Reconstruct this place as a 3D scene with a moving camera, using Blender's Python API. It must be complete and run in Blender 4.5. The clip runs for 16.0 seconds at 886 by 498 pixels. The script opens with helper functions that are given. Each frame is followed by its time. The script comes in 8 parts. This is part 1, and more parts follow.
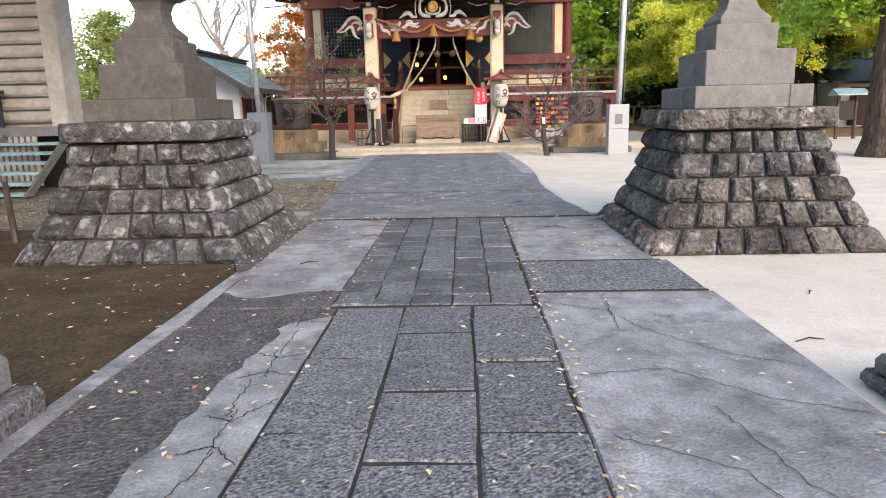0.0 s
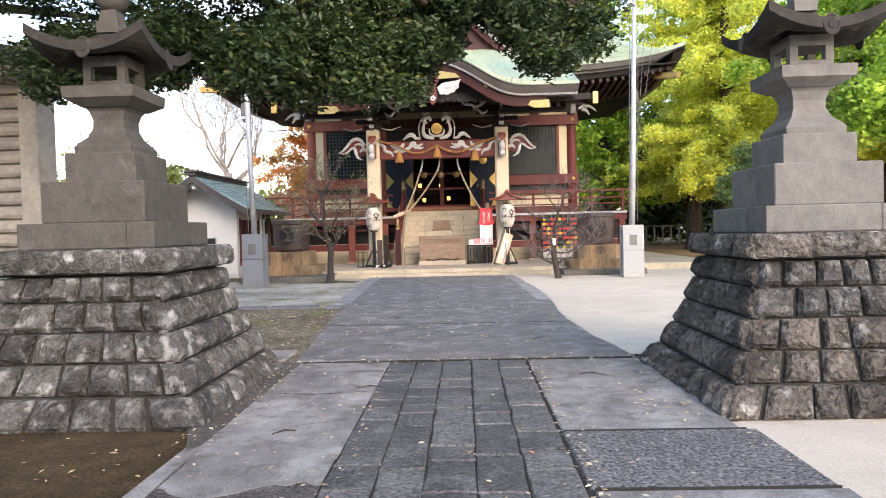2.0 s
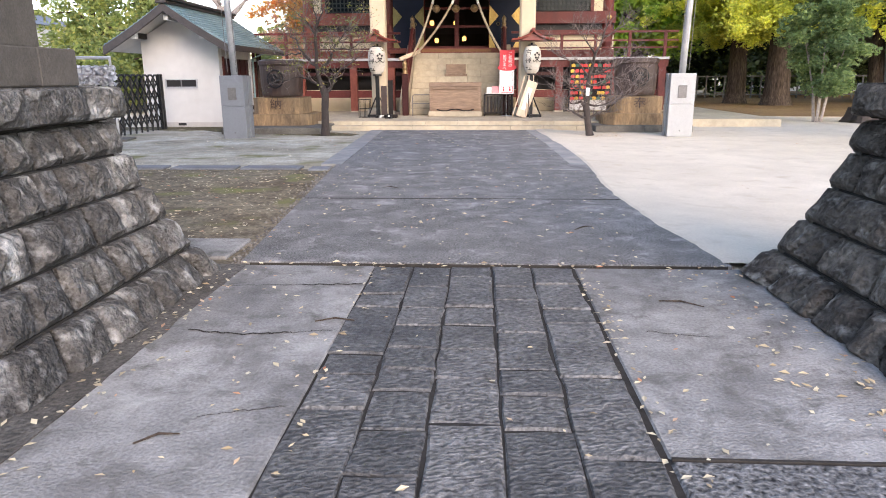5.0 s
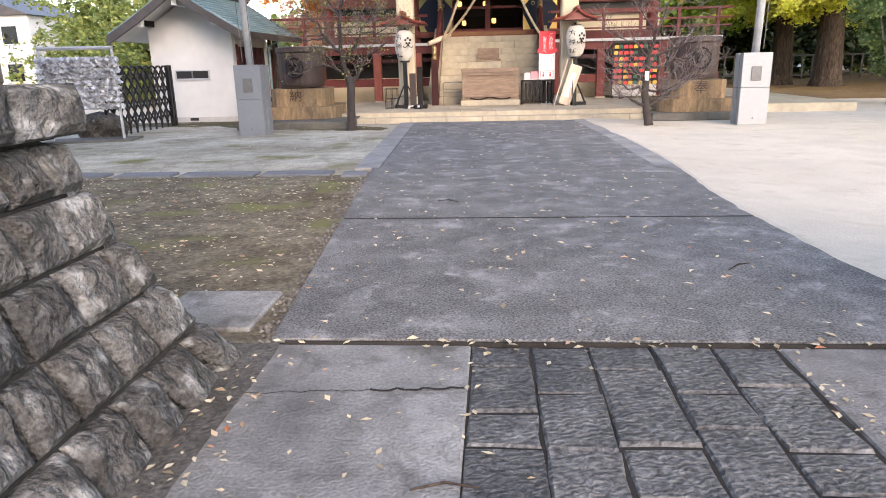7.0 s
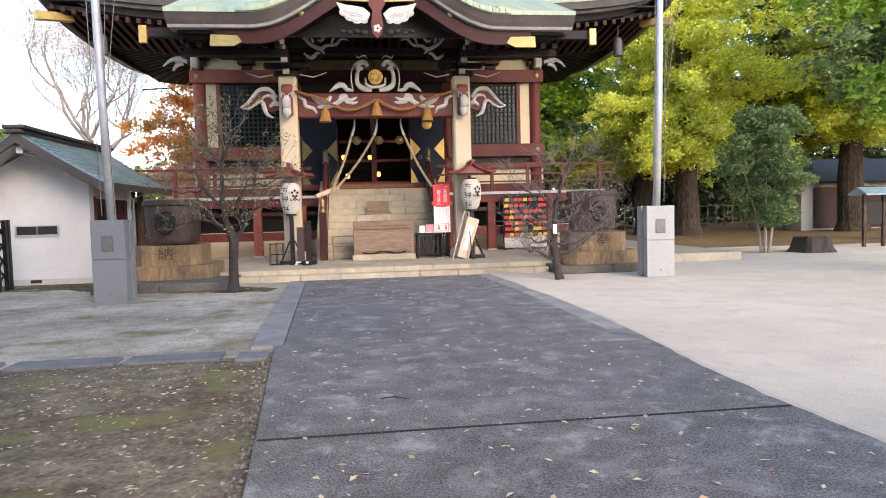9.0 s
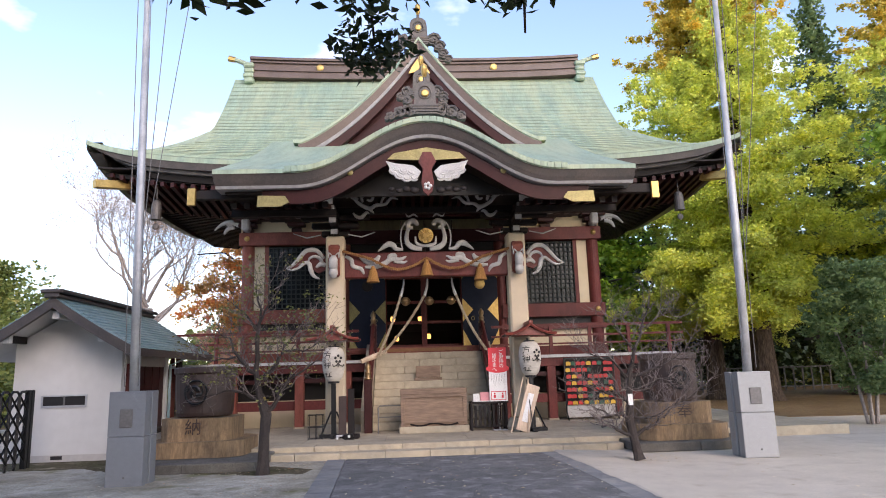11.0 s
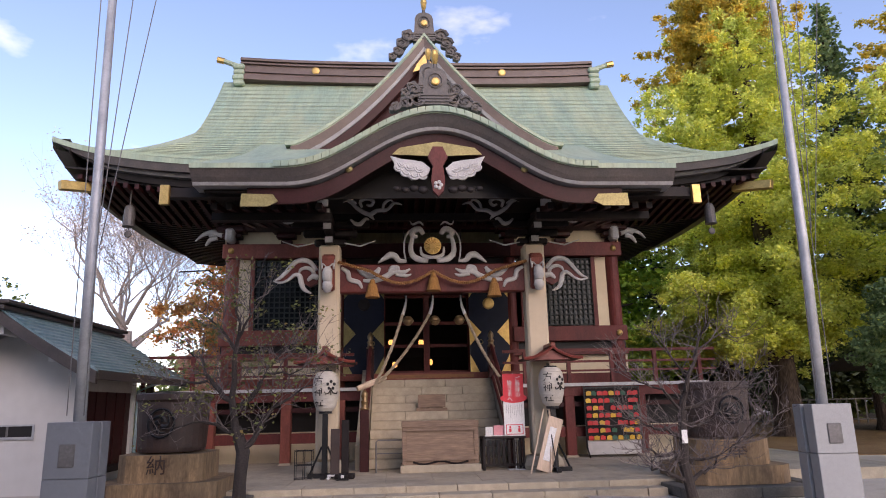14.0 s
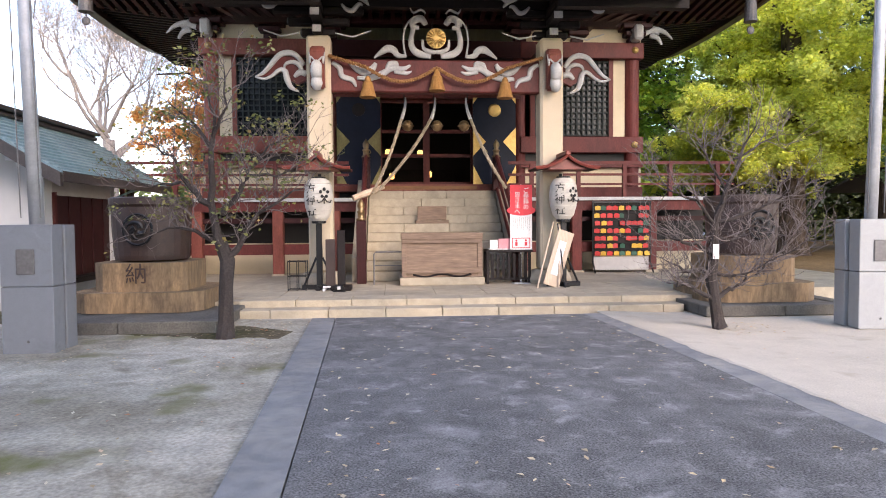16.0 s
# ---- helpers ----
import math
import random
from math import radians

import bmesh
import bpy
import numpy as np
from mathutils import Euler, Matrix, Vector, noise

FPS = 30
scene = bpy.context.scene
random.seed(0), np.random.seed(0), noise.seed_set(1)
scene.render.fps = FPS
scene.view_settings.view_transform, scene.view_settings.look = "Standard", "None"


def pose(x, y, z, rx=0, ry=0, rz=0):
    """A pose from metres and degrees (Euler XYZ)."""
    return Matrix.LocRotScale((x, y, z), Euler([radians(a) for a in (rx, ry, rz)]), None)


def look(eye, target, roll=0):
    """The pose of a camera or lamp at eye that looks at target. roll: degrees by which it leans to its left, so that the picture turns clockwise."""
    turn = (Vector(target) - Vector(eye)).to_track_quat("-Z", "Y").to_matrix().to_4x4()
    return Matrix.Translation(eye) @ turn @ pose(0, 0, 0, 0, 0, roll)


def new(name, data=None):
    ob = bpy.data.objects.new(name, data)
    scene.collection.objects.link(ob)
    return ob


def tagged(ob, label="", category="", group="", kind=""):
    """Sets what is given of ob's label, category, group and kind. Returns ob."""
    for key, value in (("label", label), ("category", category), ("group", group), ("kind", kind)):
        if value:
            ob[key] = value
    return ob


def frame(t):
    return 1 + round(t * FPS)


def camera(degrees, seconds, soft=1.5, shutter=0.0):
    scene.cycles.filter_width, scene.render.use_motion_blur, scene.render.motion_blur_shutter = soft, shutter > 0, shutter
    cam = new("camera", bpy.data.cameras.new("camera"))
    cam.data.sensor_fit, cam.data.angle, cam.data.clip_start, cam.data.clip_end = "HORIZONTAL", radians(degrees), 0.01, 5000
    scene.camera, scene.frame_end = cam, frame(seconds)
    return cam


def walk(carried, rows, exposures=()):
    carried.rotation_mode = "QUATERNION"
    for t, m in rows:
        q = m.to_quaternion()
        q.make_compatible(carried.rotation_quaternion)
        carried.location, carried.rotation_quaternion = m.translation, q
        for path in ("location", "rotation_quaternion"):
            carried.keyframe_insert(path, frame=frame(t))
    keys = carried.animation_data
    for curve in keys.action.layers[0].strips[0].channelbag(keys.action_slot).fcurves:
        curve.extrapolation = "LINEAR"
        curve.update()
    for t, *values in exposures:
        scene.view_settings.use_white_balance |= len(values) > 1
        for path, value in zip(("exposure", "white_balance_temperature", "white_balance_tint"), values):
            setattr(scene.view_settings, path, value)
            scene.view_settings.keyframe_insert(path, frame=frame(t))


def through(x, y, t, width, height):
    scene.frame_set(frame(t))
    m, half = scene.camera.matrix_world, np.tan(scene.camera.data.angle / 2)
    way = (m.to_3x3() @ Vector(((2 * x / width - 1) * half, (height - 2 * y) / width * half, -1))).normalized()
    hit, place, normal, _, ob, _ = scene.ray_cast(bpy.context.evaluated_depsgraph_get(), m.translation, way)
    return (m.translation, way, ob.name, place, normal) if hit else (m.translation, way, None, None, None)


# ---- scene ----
cam = camera(67.0, 16.0, 1.0)
PATH = [
    (0, (0.189, 0.824, 1.441), (0.122, 2.782, 1.036), -1.3),
    (0.5, (0.214, 1.101, 1.492), (0.188, 3.076, 1.178), -1.8),
    (1, (0.149, 1.509, 1.505), (0.165, 3.502, 1.336), -1.0),
    (1.5, (0.116, 1.924, 1.491), (0.108, 3.924, 1.468), -1.8),
    (2, (0.036, 2.257, 1.489), (-0.028, 4.256, 1.433), -1.4),
    (2.5, (-0.04, 2.658, 1.522), (-0.079, 4.656, 1.457), -1.4),
    (3, (-0.032, 3.092, 1.514), (-0.074, 5.09, 1.42), -1.7),
    (3.5, (-0.074, 3.501, 1.477), (-0.116, 5.49, 1.27), -1.1),
    (4, (-0.045, 3.904, 1.489), (-0.09, 5.875, 1.152), -0.7),
    (4.5, (0.007, 4.336, 1.498), (-0.066, 6.284, 1.051), -0.5),
    (4.7, (0.001, 4.512, 1.471), (-0.086, 6.451, 0.992), -0.3),
    (6.8, (-0.635, 6.403, 1.399), (-0.809, 8.324, 0.871), -1.6),
    (7, (-0.725, 6.571, 1.439), (-0.874, 8.493, 0.905), -1.4),
    (7.5, (-0.979, 6.968, 1.422), (-1.02, 8.891, 0.877), -0.8),
    (8, (-1.103, 7.406, 1.444), (-0.982, 9.335, 0.931), -2.1),
    (8.5, (-1.205, 7.803, 1.481), (-1.109, 9.764, 1.098), -1.4),
    (9, (-1.433, 8.294, 1.507), (-1.189, 10.276, 1.395), -1.5),
    (9.5, (-1.316, 8.637, 1.572), (-1.213, 10.634, 1.571), -2.5),
    (10, (-1.343, 8.971, 1.601), (-1.25, 10.966, 1.697), -1.0),
    (10.2, (-1.341, 9.108, 1.608), (-1.25, 11.098, 1.789), -1.3),
    (12.3, (-1.569, 10.634, 1.665), (-1.44, 12.581, 2.106), -2.4),
    (12.5, (-1.635, 10.769, 1.655), (-1.497, 12.711, 2.111), -2.4),
    (13, (-1.672, 11.132, 1.674), (-1.539, 13.067, 2.16), -2.4),
    (13.5, (-1.624, 11.459, 1.654), (-1.505, 13.393, 2.151), -2.0),
    (14, (-1.647, 11.793, 1.633), (-1.517, 13.737, 2.085), -1.3),
    (14.5, (-1.656, 12.126, 1.643), (-1.511, 14.089, 1.993), -0.9),
    (15, (-1.643, 12.43, 1.595), (-1.5, 14.415, 1.801), -0.8),
    (15.5, (-1.701, 12.798, 1.538), (-1.567, 14.793, 1.58), -0.8),
    (16, (-1.752, 13.196, 1.509), (-1.609, 15.189, 1.428), -0.4),
]
EXPOSURES = [(0, 2.43, 7100, 17), (1.5, 2.42, 7150, 17), (4.0, 2.53, 7000, 19), (7.0, 2.54, 7150, 19), (8.0, 2.5, 7200, 18), (9.0, 2.25, 7000, 19), (10.2, 1.95, 7050, 19), (12.3, 1.3, 5800, 26), (13.0, 1.25, 6200, 23), (14.0, 1.28, 6700, 29), (14.6, 1.45, 6950, 34), (15.0, 1.68, 6500, 37), (15.6, 2.22, 6600, 24), (16.0, 2.27, 6750, 21)]
walk(cam, [(t, look(eye, target, roll)) for t, eye, target, roll in PATH], EXPOSURES)


# ---- sky and sun ----
SUN_HEIGHT, SUN_TURN = radians(24), radians(114)
world = bpy.data.worlds.new("sky")
scene.world = world
world.use_nodes = True
wn, wl = world.node_tree.nodes, world.node_tree.links
sky = wn.new("ShaderNodeTexSky")
sky.sky_type, sky.sun_disc = "NISHITA", False
sky.sun_elevation, sky.sun_rotation = SUN_HEIGHT, radians(156)
sky.dust_density, sky.air_density, sky.ozone_density = 0.4, 0.95, 1.0
w_coord, w_map, w_noise, w_ramp = (wn.new("ShaderNode" + k) for k in ("TexCoord", "Mapping", "TexNoise", "ValToRGB"))
w_map.inputs["Scale"].default_value = (2.2, 2.2, 5.0)
w_map.inputs["Location"].default_value = (0.35, 0.1, 0.2)
w_noise.inputs["Scale"].default_value, w_noise.inputs["Detail"].default_value = 1.6, 7
w_ramp.color_ramp.elements[0].position, w_ramp.color_ramp.elements[1].position = 0.58, 0.82
w_mix = wn.new("ShaderNodeMix")
w_mix.data_type = "RGBA"
w_mix.inputs[7].default_value = (7.5, 7.3, 7.3, 1)
wl.new(w_coord.outputs["Generated"], w_map.inputs[0])
wl.new(w_map.outputs[0], w_noise.inputs[0])
wl.new(w_noise.outputs[0], w_ramp.inputs[0])
wl.new(w_ramp.outputs[0], w_mix.inputs[0])
wl.new(sky.outputs[0], w_mix.inputs[6])
wl.new(w_mix.outputs[2], wn["Background"].inputs[0])
wn["Background"].inputs[1].default_value = 0.127

sun = new("sun", bpy.data.lights.new("sun", "SUN"))
sun.data.energy, sun.data.angle, sun.data.color = 0.85, radians(42), (1.0, 0.87, 0.72)
to_sun = Vector((math.cos(SUN_HEIGHT) * math.cos(math.pi + SUN_TURN), math.cos(SUN_HEIGHT) * math.sin(math.pi + SUN_TURN), math.sin(SUN_HEIGHT)))
sun.matrix_world = look(to_sun * 60, (0, 0, 0))

# ---- materials ----
def mat(name, col, rough=0.8, metal=0.0, var=0.25, scale=1.5, fine=40.0, grain=0.12, bump=0.25, mid=0.12, tint=None, each=0.0, island=0.0, stretch=(1, 1, 1), spots=None, relief=0.02, knobs=0.0):
    """A surface with broad and fine variation, relief and, if each or island is given, a shade of its own for each piece."""
    m = bpy.data.materials.new(name)
    m.use_nodes = True
    n, l = m.node_tree.nodes, m.node_tree.links
    bsdf = n["Principled BSDF"]
    coord, mp = n.new("ShaderNodeTexCoord"), n.new("ShaderNodeMapping")
    mp.inputs["Scale"].default_value = stretch
    l.new(coord.outputs["Object"], mp.inputs[0])

    def tex(s, detail=5):
        t = n.new("ShaderNodeTexNoise")
        t.inputs["Scale"].default_value, t.inputs["Detail"].default_value = s, detail
        l.new(mp.outputs[0], t.inputs[0])
        return t.outputs[0]

    def mixc(kind, fac, a, b):
        x = n.new("ShaderNodeMix")
        x.data_type, x.blend_type = "RGBA", kind
        for socket, value in ((x.inputs[0], fac), (x.inputs[6], a), (x.inputs[7], b)):
            if hasattr(value, "links"):
                l.new(value, socket)
            else:
                socket.default_value = value
        return x.outputs[2]

    def ramp(src, lo, hi, a, b):
        r = n.new("ShaderNodeValToRGB")
        e = r.color_ramp.elements
        e[0].position, e[1].position = lo, hi
        e[0].color, e[1].color = (*a, 1), (*b, 1)
        l.new(src, r.inputs[0])
        return r.outputs[0]

    c1 = (*col, 1)
    c2 = (*(tint or [v * (1 - var) for v in col]), 1)
    broad = ramp(tex(scale), 0.35, 0.66, (0, 0, 0), (1, 1, 1))
    out = mixc("MIX", broad, c1, c2)
    if mid:
        out = mixc("MULTIPLY", 1.0, out, ramp(tex(scale * 5.3, 6), 0.32, 0.68, (1 - mid, 1 - mid, 1 - mid), (1 + mid, 1 + mid, 1 + mid)))
    small = tex(fine, 4)
    g = 1 - grain
    out = mixc("MULTIPLY", 1.0, out, ramp(small, 0.3, 0.7, (g - grain, g - grain, g - grain), (g + grain, g + grain, g + grain)))
    if spots:
        s_col, s_scale, s_lo, *s_soft = spots
        out = mixc("MIX", ramp(tex(s_scale, 8), s_lo, s_lo + (s_soft[0] if s_soft else 0.08), (0, 0, 0), (1, 1, 1)), out, (*s_col, 1))
    if each or island:
        src = n.new("ShaderNodeObjectInfo").outputs["Random"] if each else n.new("ShaderNodeNewGeometry").outputs["Random Per Island"]
        k = each or island
        out = mixc("MULTIPLY", 1.0, out, ramp(src, 0, 1, (1 - k, 1 - k, 1 - k), (1 + k, 1 + k * 0.95, 1 + k * 0.85)))
    l.new(out, bsdf.inputs["Base Color"])
    bsdf.inputs["Roughness"].default_value, bsdf.inputs["Metallic"].default_value = rough, metal
    if bump:
        b = n.new("ShaderNodeBump")
        b.inputs["Strength"].default_value, b.inputs["Distance"].default_value = bump, relief
        if knobs:
            big, s = tex(knobs, 12), n.new("ShaderNodeMath")
            s.operation = "MULTIPLY_ADD"
            l.new(big, s.inputs[0])
            s.inputs[1].default_value = 3.0
            l.new(small, s.inputs[2])
            l.new(s.outputs[0], b.inputs["Height"])
        else:
            l.new(small, b.inputs["Height"])
        l.new(b.outputs[0], bsdf.inputs["Normal"])
    return m


def leafy(name, a, b, c=None, shine=0.45, through=0.35):
    """Leaves: a shade for each leaf between a and b (and c), with light coming through."""
    m = bpy.data.materials.new(name)
    m.use_nodes = True
    n, l = m.node_tree.nodes, m.node_tree.links
    bsdf = n["Principled BSDF"]
    geo, r = n.new("ShaderNodeNewGeometry"), n.new("ShaderNodeValToRGB")
    e = r.color_ramp.elements
    e[0].color, e[1].color = (*a, 1), (*b, 1)
    if c:
        e.new(0.85).color = (*b, 1)
        e[2].color = (*c, 1)
    l.new(geo.outputs["Random Per Island"], r.inputs[0])
    co, nz = n.new("ShaderNodeTexCoord"), n.new("ShaderNodeTexNoise")
    nz.inputs["Scale"].default_value = 0.55
    l.new(co.outputs["Object"], nz.inputs[0])
    r2 = n.new("ShaderNodeValToRGB")
    r2.color_ramp.elements[0].position, r2.color_ramp.elements[1].position = 0.35, 0.65
    r2.color_ramp.elements[0].color, r2.color_ramp.elements[1].color = (0.85, 0.9, 0.9, 1), (1.25, 1.2, 1, 1)
    l.new(nz.outputs[0], r2.inputs[0])
    x = n.new("ShaderNodeMix")
    x.data_type, x.blend_type = "RGBA", "MULTIPLY"
    x.inputs[0].default_value = 1
    l.new(r.outputs[0], x.inputs[6])
    l.new(r2.outputs[0], x.inputs[7])
    l.new(x.outputs[2], bsdf.inputs["Base Color"])
    bsdf.inputs["Roughness"].default_value = shine
    tr, add = n.new("ShaderNodeBsdfTranslucent"), n.new("ShaderNodeMixShader")
    add.inputs[0].default_value = through
    l.new(x.outputs[2], tr.inputs[0])
    l.new(bsdf.outputs[0], add.inputs[1])
    l.new(tr.outputs[0], add.inputs[2])
    l.new(add.outputs[0], n["Material Output"].inputs[0])
    return m


def glow(name, col, strength):
    m = bpy.data.materials.new(name)
    m.use_nodes = True
    b = m.node_tree.nodes["Principled BSDF"]
    b.inputs["Base Color"].default_value = (*col, 1)
    b.inputs["Emission Color"].default_value, b.inputs["Emission Strength"].default_value = (*col, 1), strength
    return m


M_SAND = mat("sand", (0.63, 0.56, 0.46), 0.95, var=0.18, scale=0.35, fine=70, grain=0.12, bump=0.35, mid=0.06, tint=(0.55, 0.485, 0.395), spots=((0.43, 0.37, 0.29), 2.5, 0.56, 0.2))
M_DIRT = mat("mossy_dirt", (0.155, 0.125, 0.085), 0.95, scale=0.9, fine=28, grain=0.3, bump=0.8, mid=0.3, tint=(0.25, 0.215, 0.155), spots=((0.15, 0.15, 0.06), 1.3, 0.55, 0.12))
M_MOSS = mat("moss_and_earth", (0.1, 0.095, 0.045), 0.95, scale=1.6, fine=30, grain=0.3, bump=0.9, mid=0.3, tint=(0.17, 0.14, 0.09), spots=((0.3, 0.26, 0.19), 2.2, 0.58, 0.15))
M_PALE_DIRT = mat("pale_dirt", (0.58, 0.535, 0.44), 0.95, scale=0.6, fine=32, grain=0.2, bump=0.7, mid=0.18, tint=(0.34, 0.3, 0.225), spots=((0.17, 0.165, 0.07), 1.0, 0.57, 0.12))
M_BROWN_DIRT = mat("brown_dirt", (0.066, 0.043, 0.02), 0.95, scale=0.9, fine=35, grain=0.3, bump=0.8, mid=0.25, tint=(0.11, 0.08, 0.043))
M_GREY_DIRT = mat("grey_dirt", (0.14, 0.128, 0.112), 0.95, scale=1.5, fine=45, grain=0.35, bump=0.8, mid=0.25, tint=(0.085, 0.075, 0.062))
M_AGGREGATE = mat("exposed_aggregate", (0.19, 0.188, 0.186), 0.85, scale=1.4, fine=40, grain=0.5, bump=1.0, mid=0.22, tint=(0.25, 0.247, 0.242), spots=((0.31, 0.306, 0.3), 26.0, 0.55, 0.2), relief=0.02)
M_LEAF_GROUND = mat("leaf_covered_ground", (0.24, 0.15, 0.075), 0.95, scale=0.6, fine=30, grain=0.3, bump=0.6, tint=(0.3, 0.2, 0.1))
M_SLAB = mat("dark_concrete", (0.2, 0.195, 0.188), 0.85, scale=0.7, fine=70, grain=0.42, bump=0.75, mid=0.22, tint=(0.25, 0.244, 0.236), spots=((0.28, 0.274, 0.264), 60.0, 0.57, 0.18), relief=0.01)
M_BAND = mat("grey_concrete", (0.2, 0.198, 0.198), 0.8, scale=1.2, fine=120, grain=0.14, bump=0.2, tint=(0.26, 0.26, 0.26))
M_CONC = mat("worn_concrete", (0.36, 0.35, 0.335), 0.85, scale=0.9, fine=60, grain=0.2, bump=0.5, mid=0.2, tint=(0.2, 0.194, 0.186), spots=((0.095, 0.088, 0.08), 2.0, 0.57, 0.18))
M_ROUGH_CONC = mat("rough_concrete", (0.105, 0.098, 0.088), 0.9, scale=1.4, fine=48, grain=0.4, bump=1.0, mid=0.25, tint=(0.15, 0.142, 0.13), spots=((0.19, 0.18, 0.165), 30.0, 0.56, 0.2))
M_GRANITE = mat("pitted_granite", (0.19, 0.188, 0.186), 0.75, scale=2.0, fine=55, grain=0.6, bump=1.0, mid=0.18, tint=(0.24, 0.237, 0.233), each=0.22)
M_PAVER = mat("dark_stone_paver", (0.115, 0.112, 0.111), 0.62, scale=3.0, fine=34, grain=0.4, bump=1.0, mid=0.25, tint=(0.185, 0.181, 0.176), each=0.32, relief=0.02)
M_ROCK = mat("rock_faced_stone", (0.135, 0.13, 0.124), 0.92, scale=3.2, fine=60, grain=0.25, bump=0.8, mid=0.25, tint=(0.085, 0.08, 0.075), each=0.35, spots=((0.3, 0.295, 0.285), 8.0, 0.55, 0.14), relief=0.03, knobs=24.0)
M_ROCK_DARK = mat("dark_rock_faced_stone", (0.25, 0.22, 0.188), 0.9, scale=3.5, fine=28, grain=0.3, bump=1.0, tint=(0.085, 0.075, 0.068), each=0.35, spots=((0.34, 0.32, 0.29), 7.0, 0.57, 0.15), relief=0.03, knobs=24.0)
M_DRESSED = mat("dressed_stone", (0.19, 0.175, 0.158), 0.85, scale=1.5, fine=60, grain=0.12, bump=0.3, tint=(0.16, 0.147, 0.133), spots=((0.13, 0.12, 0.11), 3.0, 0.66))
# weathered brown stone, darkened further to paint the tree's shade on the left lantern
M_DRESSED_BROWN = mat("weathered_shaded_dressed_stone", (0.1, 0.089, 0.078), 0.88, scale=1.5, fine=60, grain=0.14, bump=0.35, tint=(0.085, 0.077, 0.067), spots=((0.085, 0.077, 0.068), 3.0, 0.62))
M_ROOFSTONE = mat("blackened_roof_stone", (0.06, 0.054, 0.047), 0.85, scale=2.0, fine=60, grain=0.15, bump=0.4, tint=(0.035, 0.031, 0.028), spots=((0.15, 0.13, 0.1), 3.0, 0.6, 0.15))
M_MORTAR = mat("joint_mortar", (0.045, 0.041, 0.037), 0.95, bump=0.3)
M_TAN = mat("tan_step_stone", (0.47, 0.395, 0.285), 0.85, mid=0.1, scale=1.2, fine=60, grain=0.1, bump=0.2, tint=(0.37, 0.32, 0.24), each=0.08)
M_TAN_COL = mat("tan_column_stone", (0.58, 0.48, 0.34), 0.8, mid=0.03, scale=1.0, fine=70, grain=0.06, bump=0.12, tint=(0.5, 0.41, 0.29))
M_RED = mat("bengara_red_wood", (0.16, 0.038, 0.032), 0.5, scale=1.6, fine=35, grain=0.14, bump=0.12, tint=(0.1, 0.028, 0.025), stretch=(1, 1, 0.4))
# lighter copy of the red; on the hall's left half it paints the light
M_RED_LIGHT = mat("lighter_red_wood", (0.27, 0.085, 0.06), 0.55, scale=1.4, fine=35, grain=0.14, bump=0.12, tint=(0.2, 0.06, 0.045), stretch=(1, 1, 0.4))
M_DARKRED = mat("dark_red_wood", (0.05, 0.014, 0.014), 0.45, scale=1.6, fine=35, grain=0.14, bump=0.12)
M_BLACKWOOD = mat("dark_brown_wood", (0.022, 0.017, 0.016), 0.55, scale=2, fine=40, grain=0.2, bump=0.2)
M_COPPER = mat("green_copper", (0.33, 0.39, 0.265), 0.6, metal=0.0, scale=0.6, fine=14, grain=0.1, bump=0.15, tint=(0.24, 0.34, 0.265), spots=((0.38, 0.41, 0.28), 1.5, 0.5, 0.4), stretch=(1.6, 0.3, 0.3))
M_COPPER_EDGE = mat("aged_copper_edge", (0.05, 0.043, 0.04), 0.5, scale=2, fine=30, grain=0.15, bump=0.15, tint=(0.075, 0.06, 0.052))
M_COPPER_GREY = mat("grey_copper_trim", (0.16, 0.15, 0.145), 0.5, scale=2, fine=30, grain=0.12, bump=0.1)
M_RIDGE = mat("brown_copper_ridge", (0.1, 0.066, 0.052), 0.5, scale=1.5, fine=25, grain=0.12, bump=0.12, tint=(0.13, 0.09, 0.075))
M_ORN = mat("dark_copper_ornament", (0.11, 0.092, 0.08), 0.5, scale=4, fine=30, grain=0.2, bump=0.2, tint=(0.07, 0.065, 0.06))
# grey copper trim, lightened in colour for the sky it reflects
M_PALE_TRIM = mat("sky_sheen_copper_trim", (0.36, 0.35, 0.35), 0.45, scale=2, fine=30, grain=0.1, bump=0.1, tint=(0.28, 0.27, 0.27))
M_GOLD = mat("gilt_metal", (0.62, 0.41, 0.14), 0.42, metal=0.8, scale=5, fine=60, grain=0.08, bump=0.05)
M_OLDGOLD = mat("tarnished_and_shaded_brass", (0.3, 0.25, 0.1), 0.5, metal=0.5, scale=4, fine=40, grain=0.15, bump=0.1)
M_WHITE_CARVE = mat("white_painted_carving", (0.52, 0.507, 0.485), 0.7, mid=0.03, scale=4, fine=40, grain=0.12, bump=0.2, tint=(0.42, 0.41, 0.4))
M_CREAM = mat("cream_plaster", (0.66, 0.56, 0.38), 0.85, mid=0.03, scale=1.0, fine=60, grain=0.05, bump=0.08, tint=(0.6, 0.5, 0.34))
M_WHITE_WALL = mat("white_plaster", (0.6, 0.59, 0.57), 0.85, mid=0.03, scale=0.8, fine=60, grain=0.04, bump=0.08, tint=(0.53, 0.52, 0.5))
# dark wood colour that also stands in for shade in openings and hollows
M_DARK = mat("dark_wood_and_shade", (0.012, 0.009, 0.008), 0.6, bump=0.1)
M_NAVY = mat("black_lacquer", (0.008, 0.013, 0.03), 0.5, bump=0.05)
M_LATTICE = mat("dark_green_lattice", (0.045, 0.052, 0.05), 0.75, bump=0.1)
M_PANE = mat("window_glass_dark", (0.015, 0.018, 0.022), 0.2, bump=0.0)
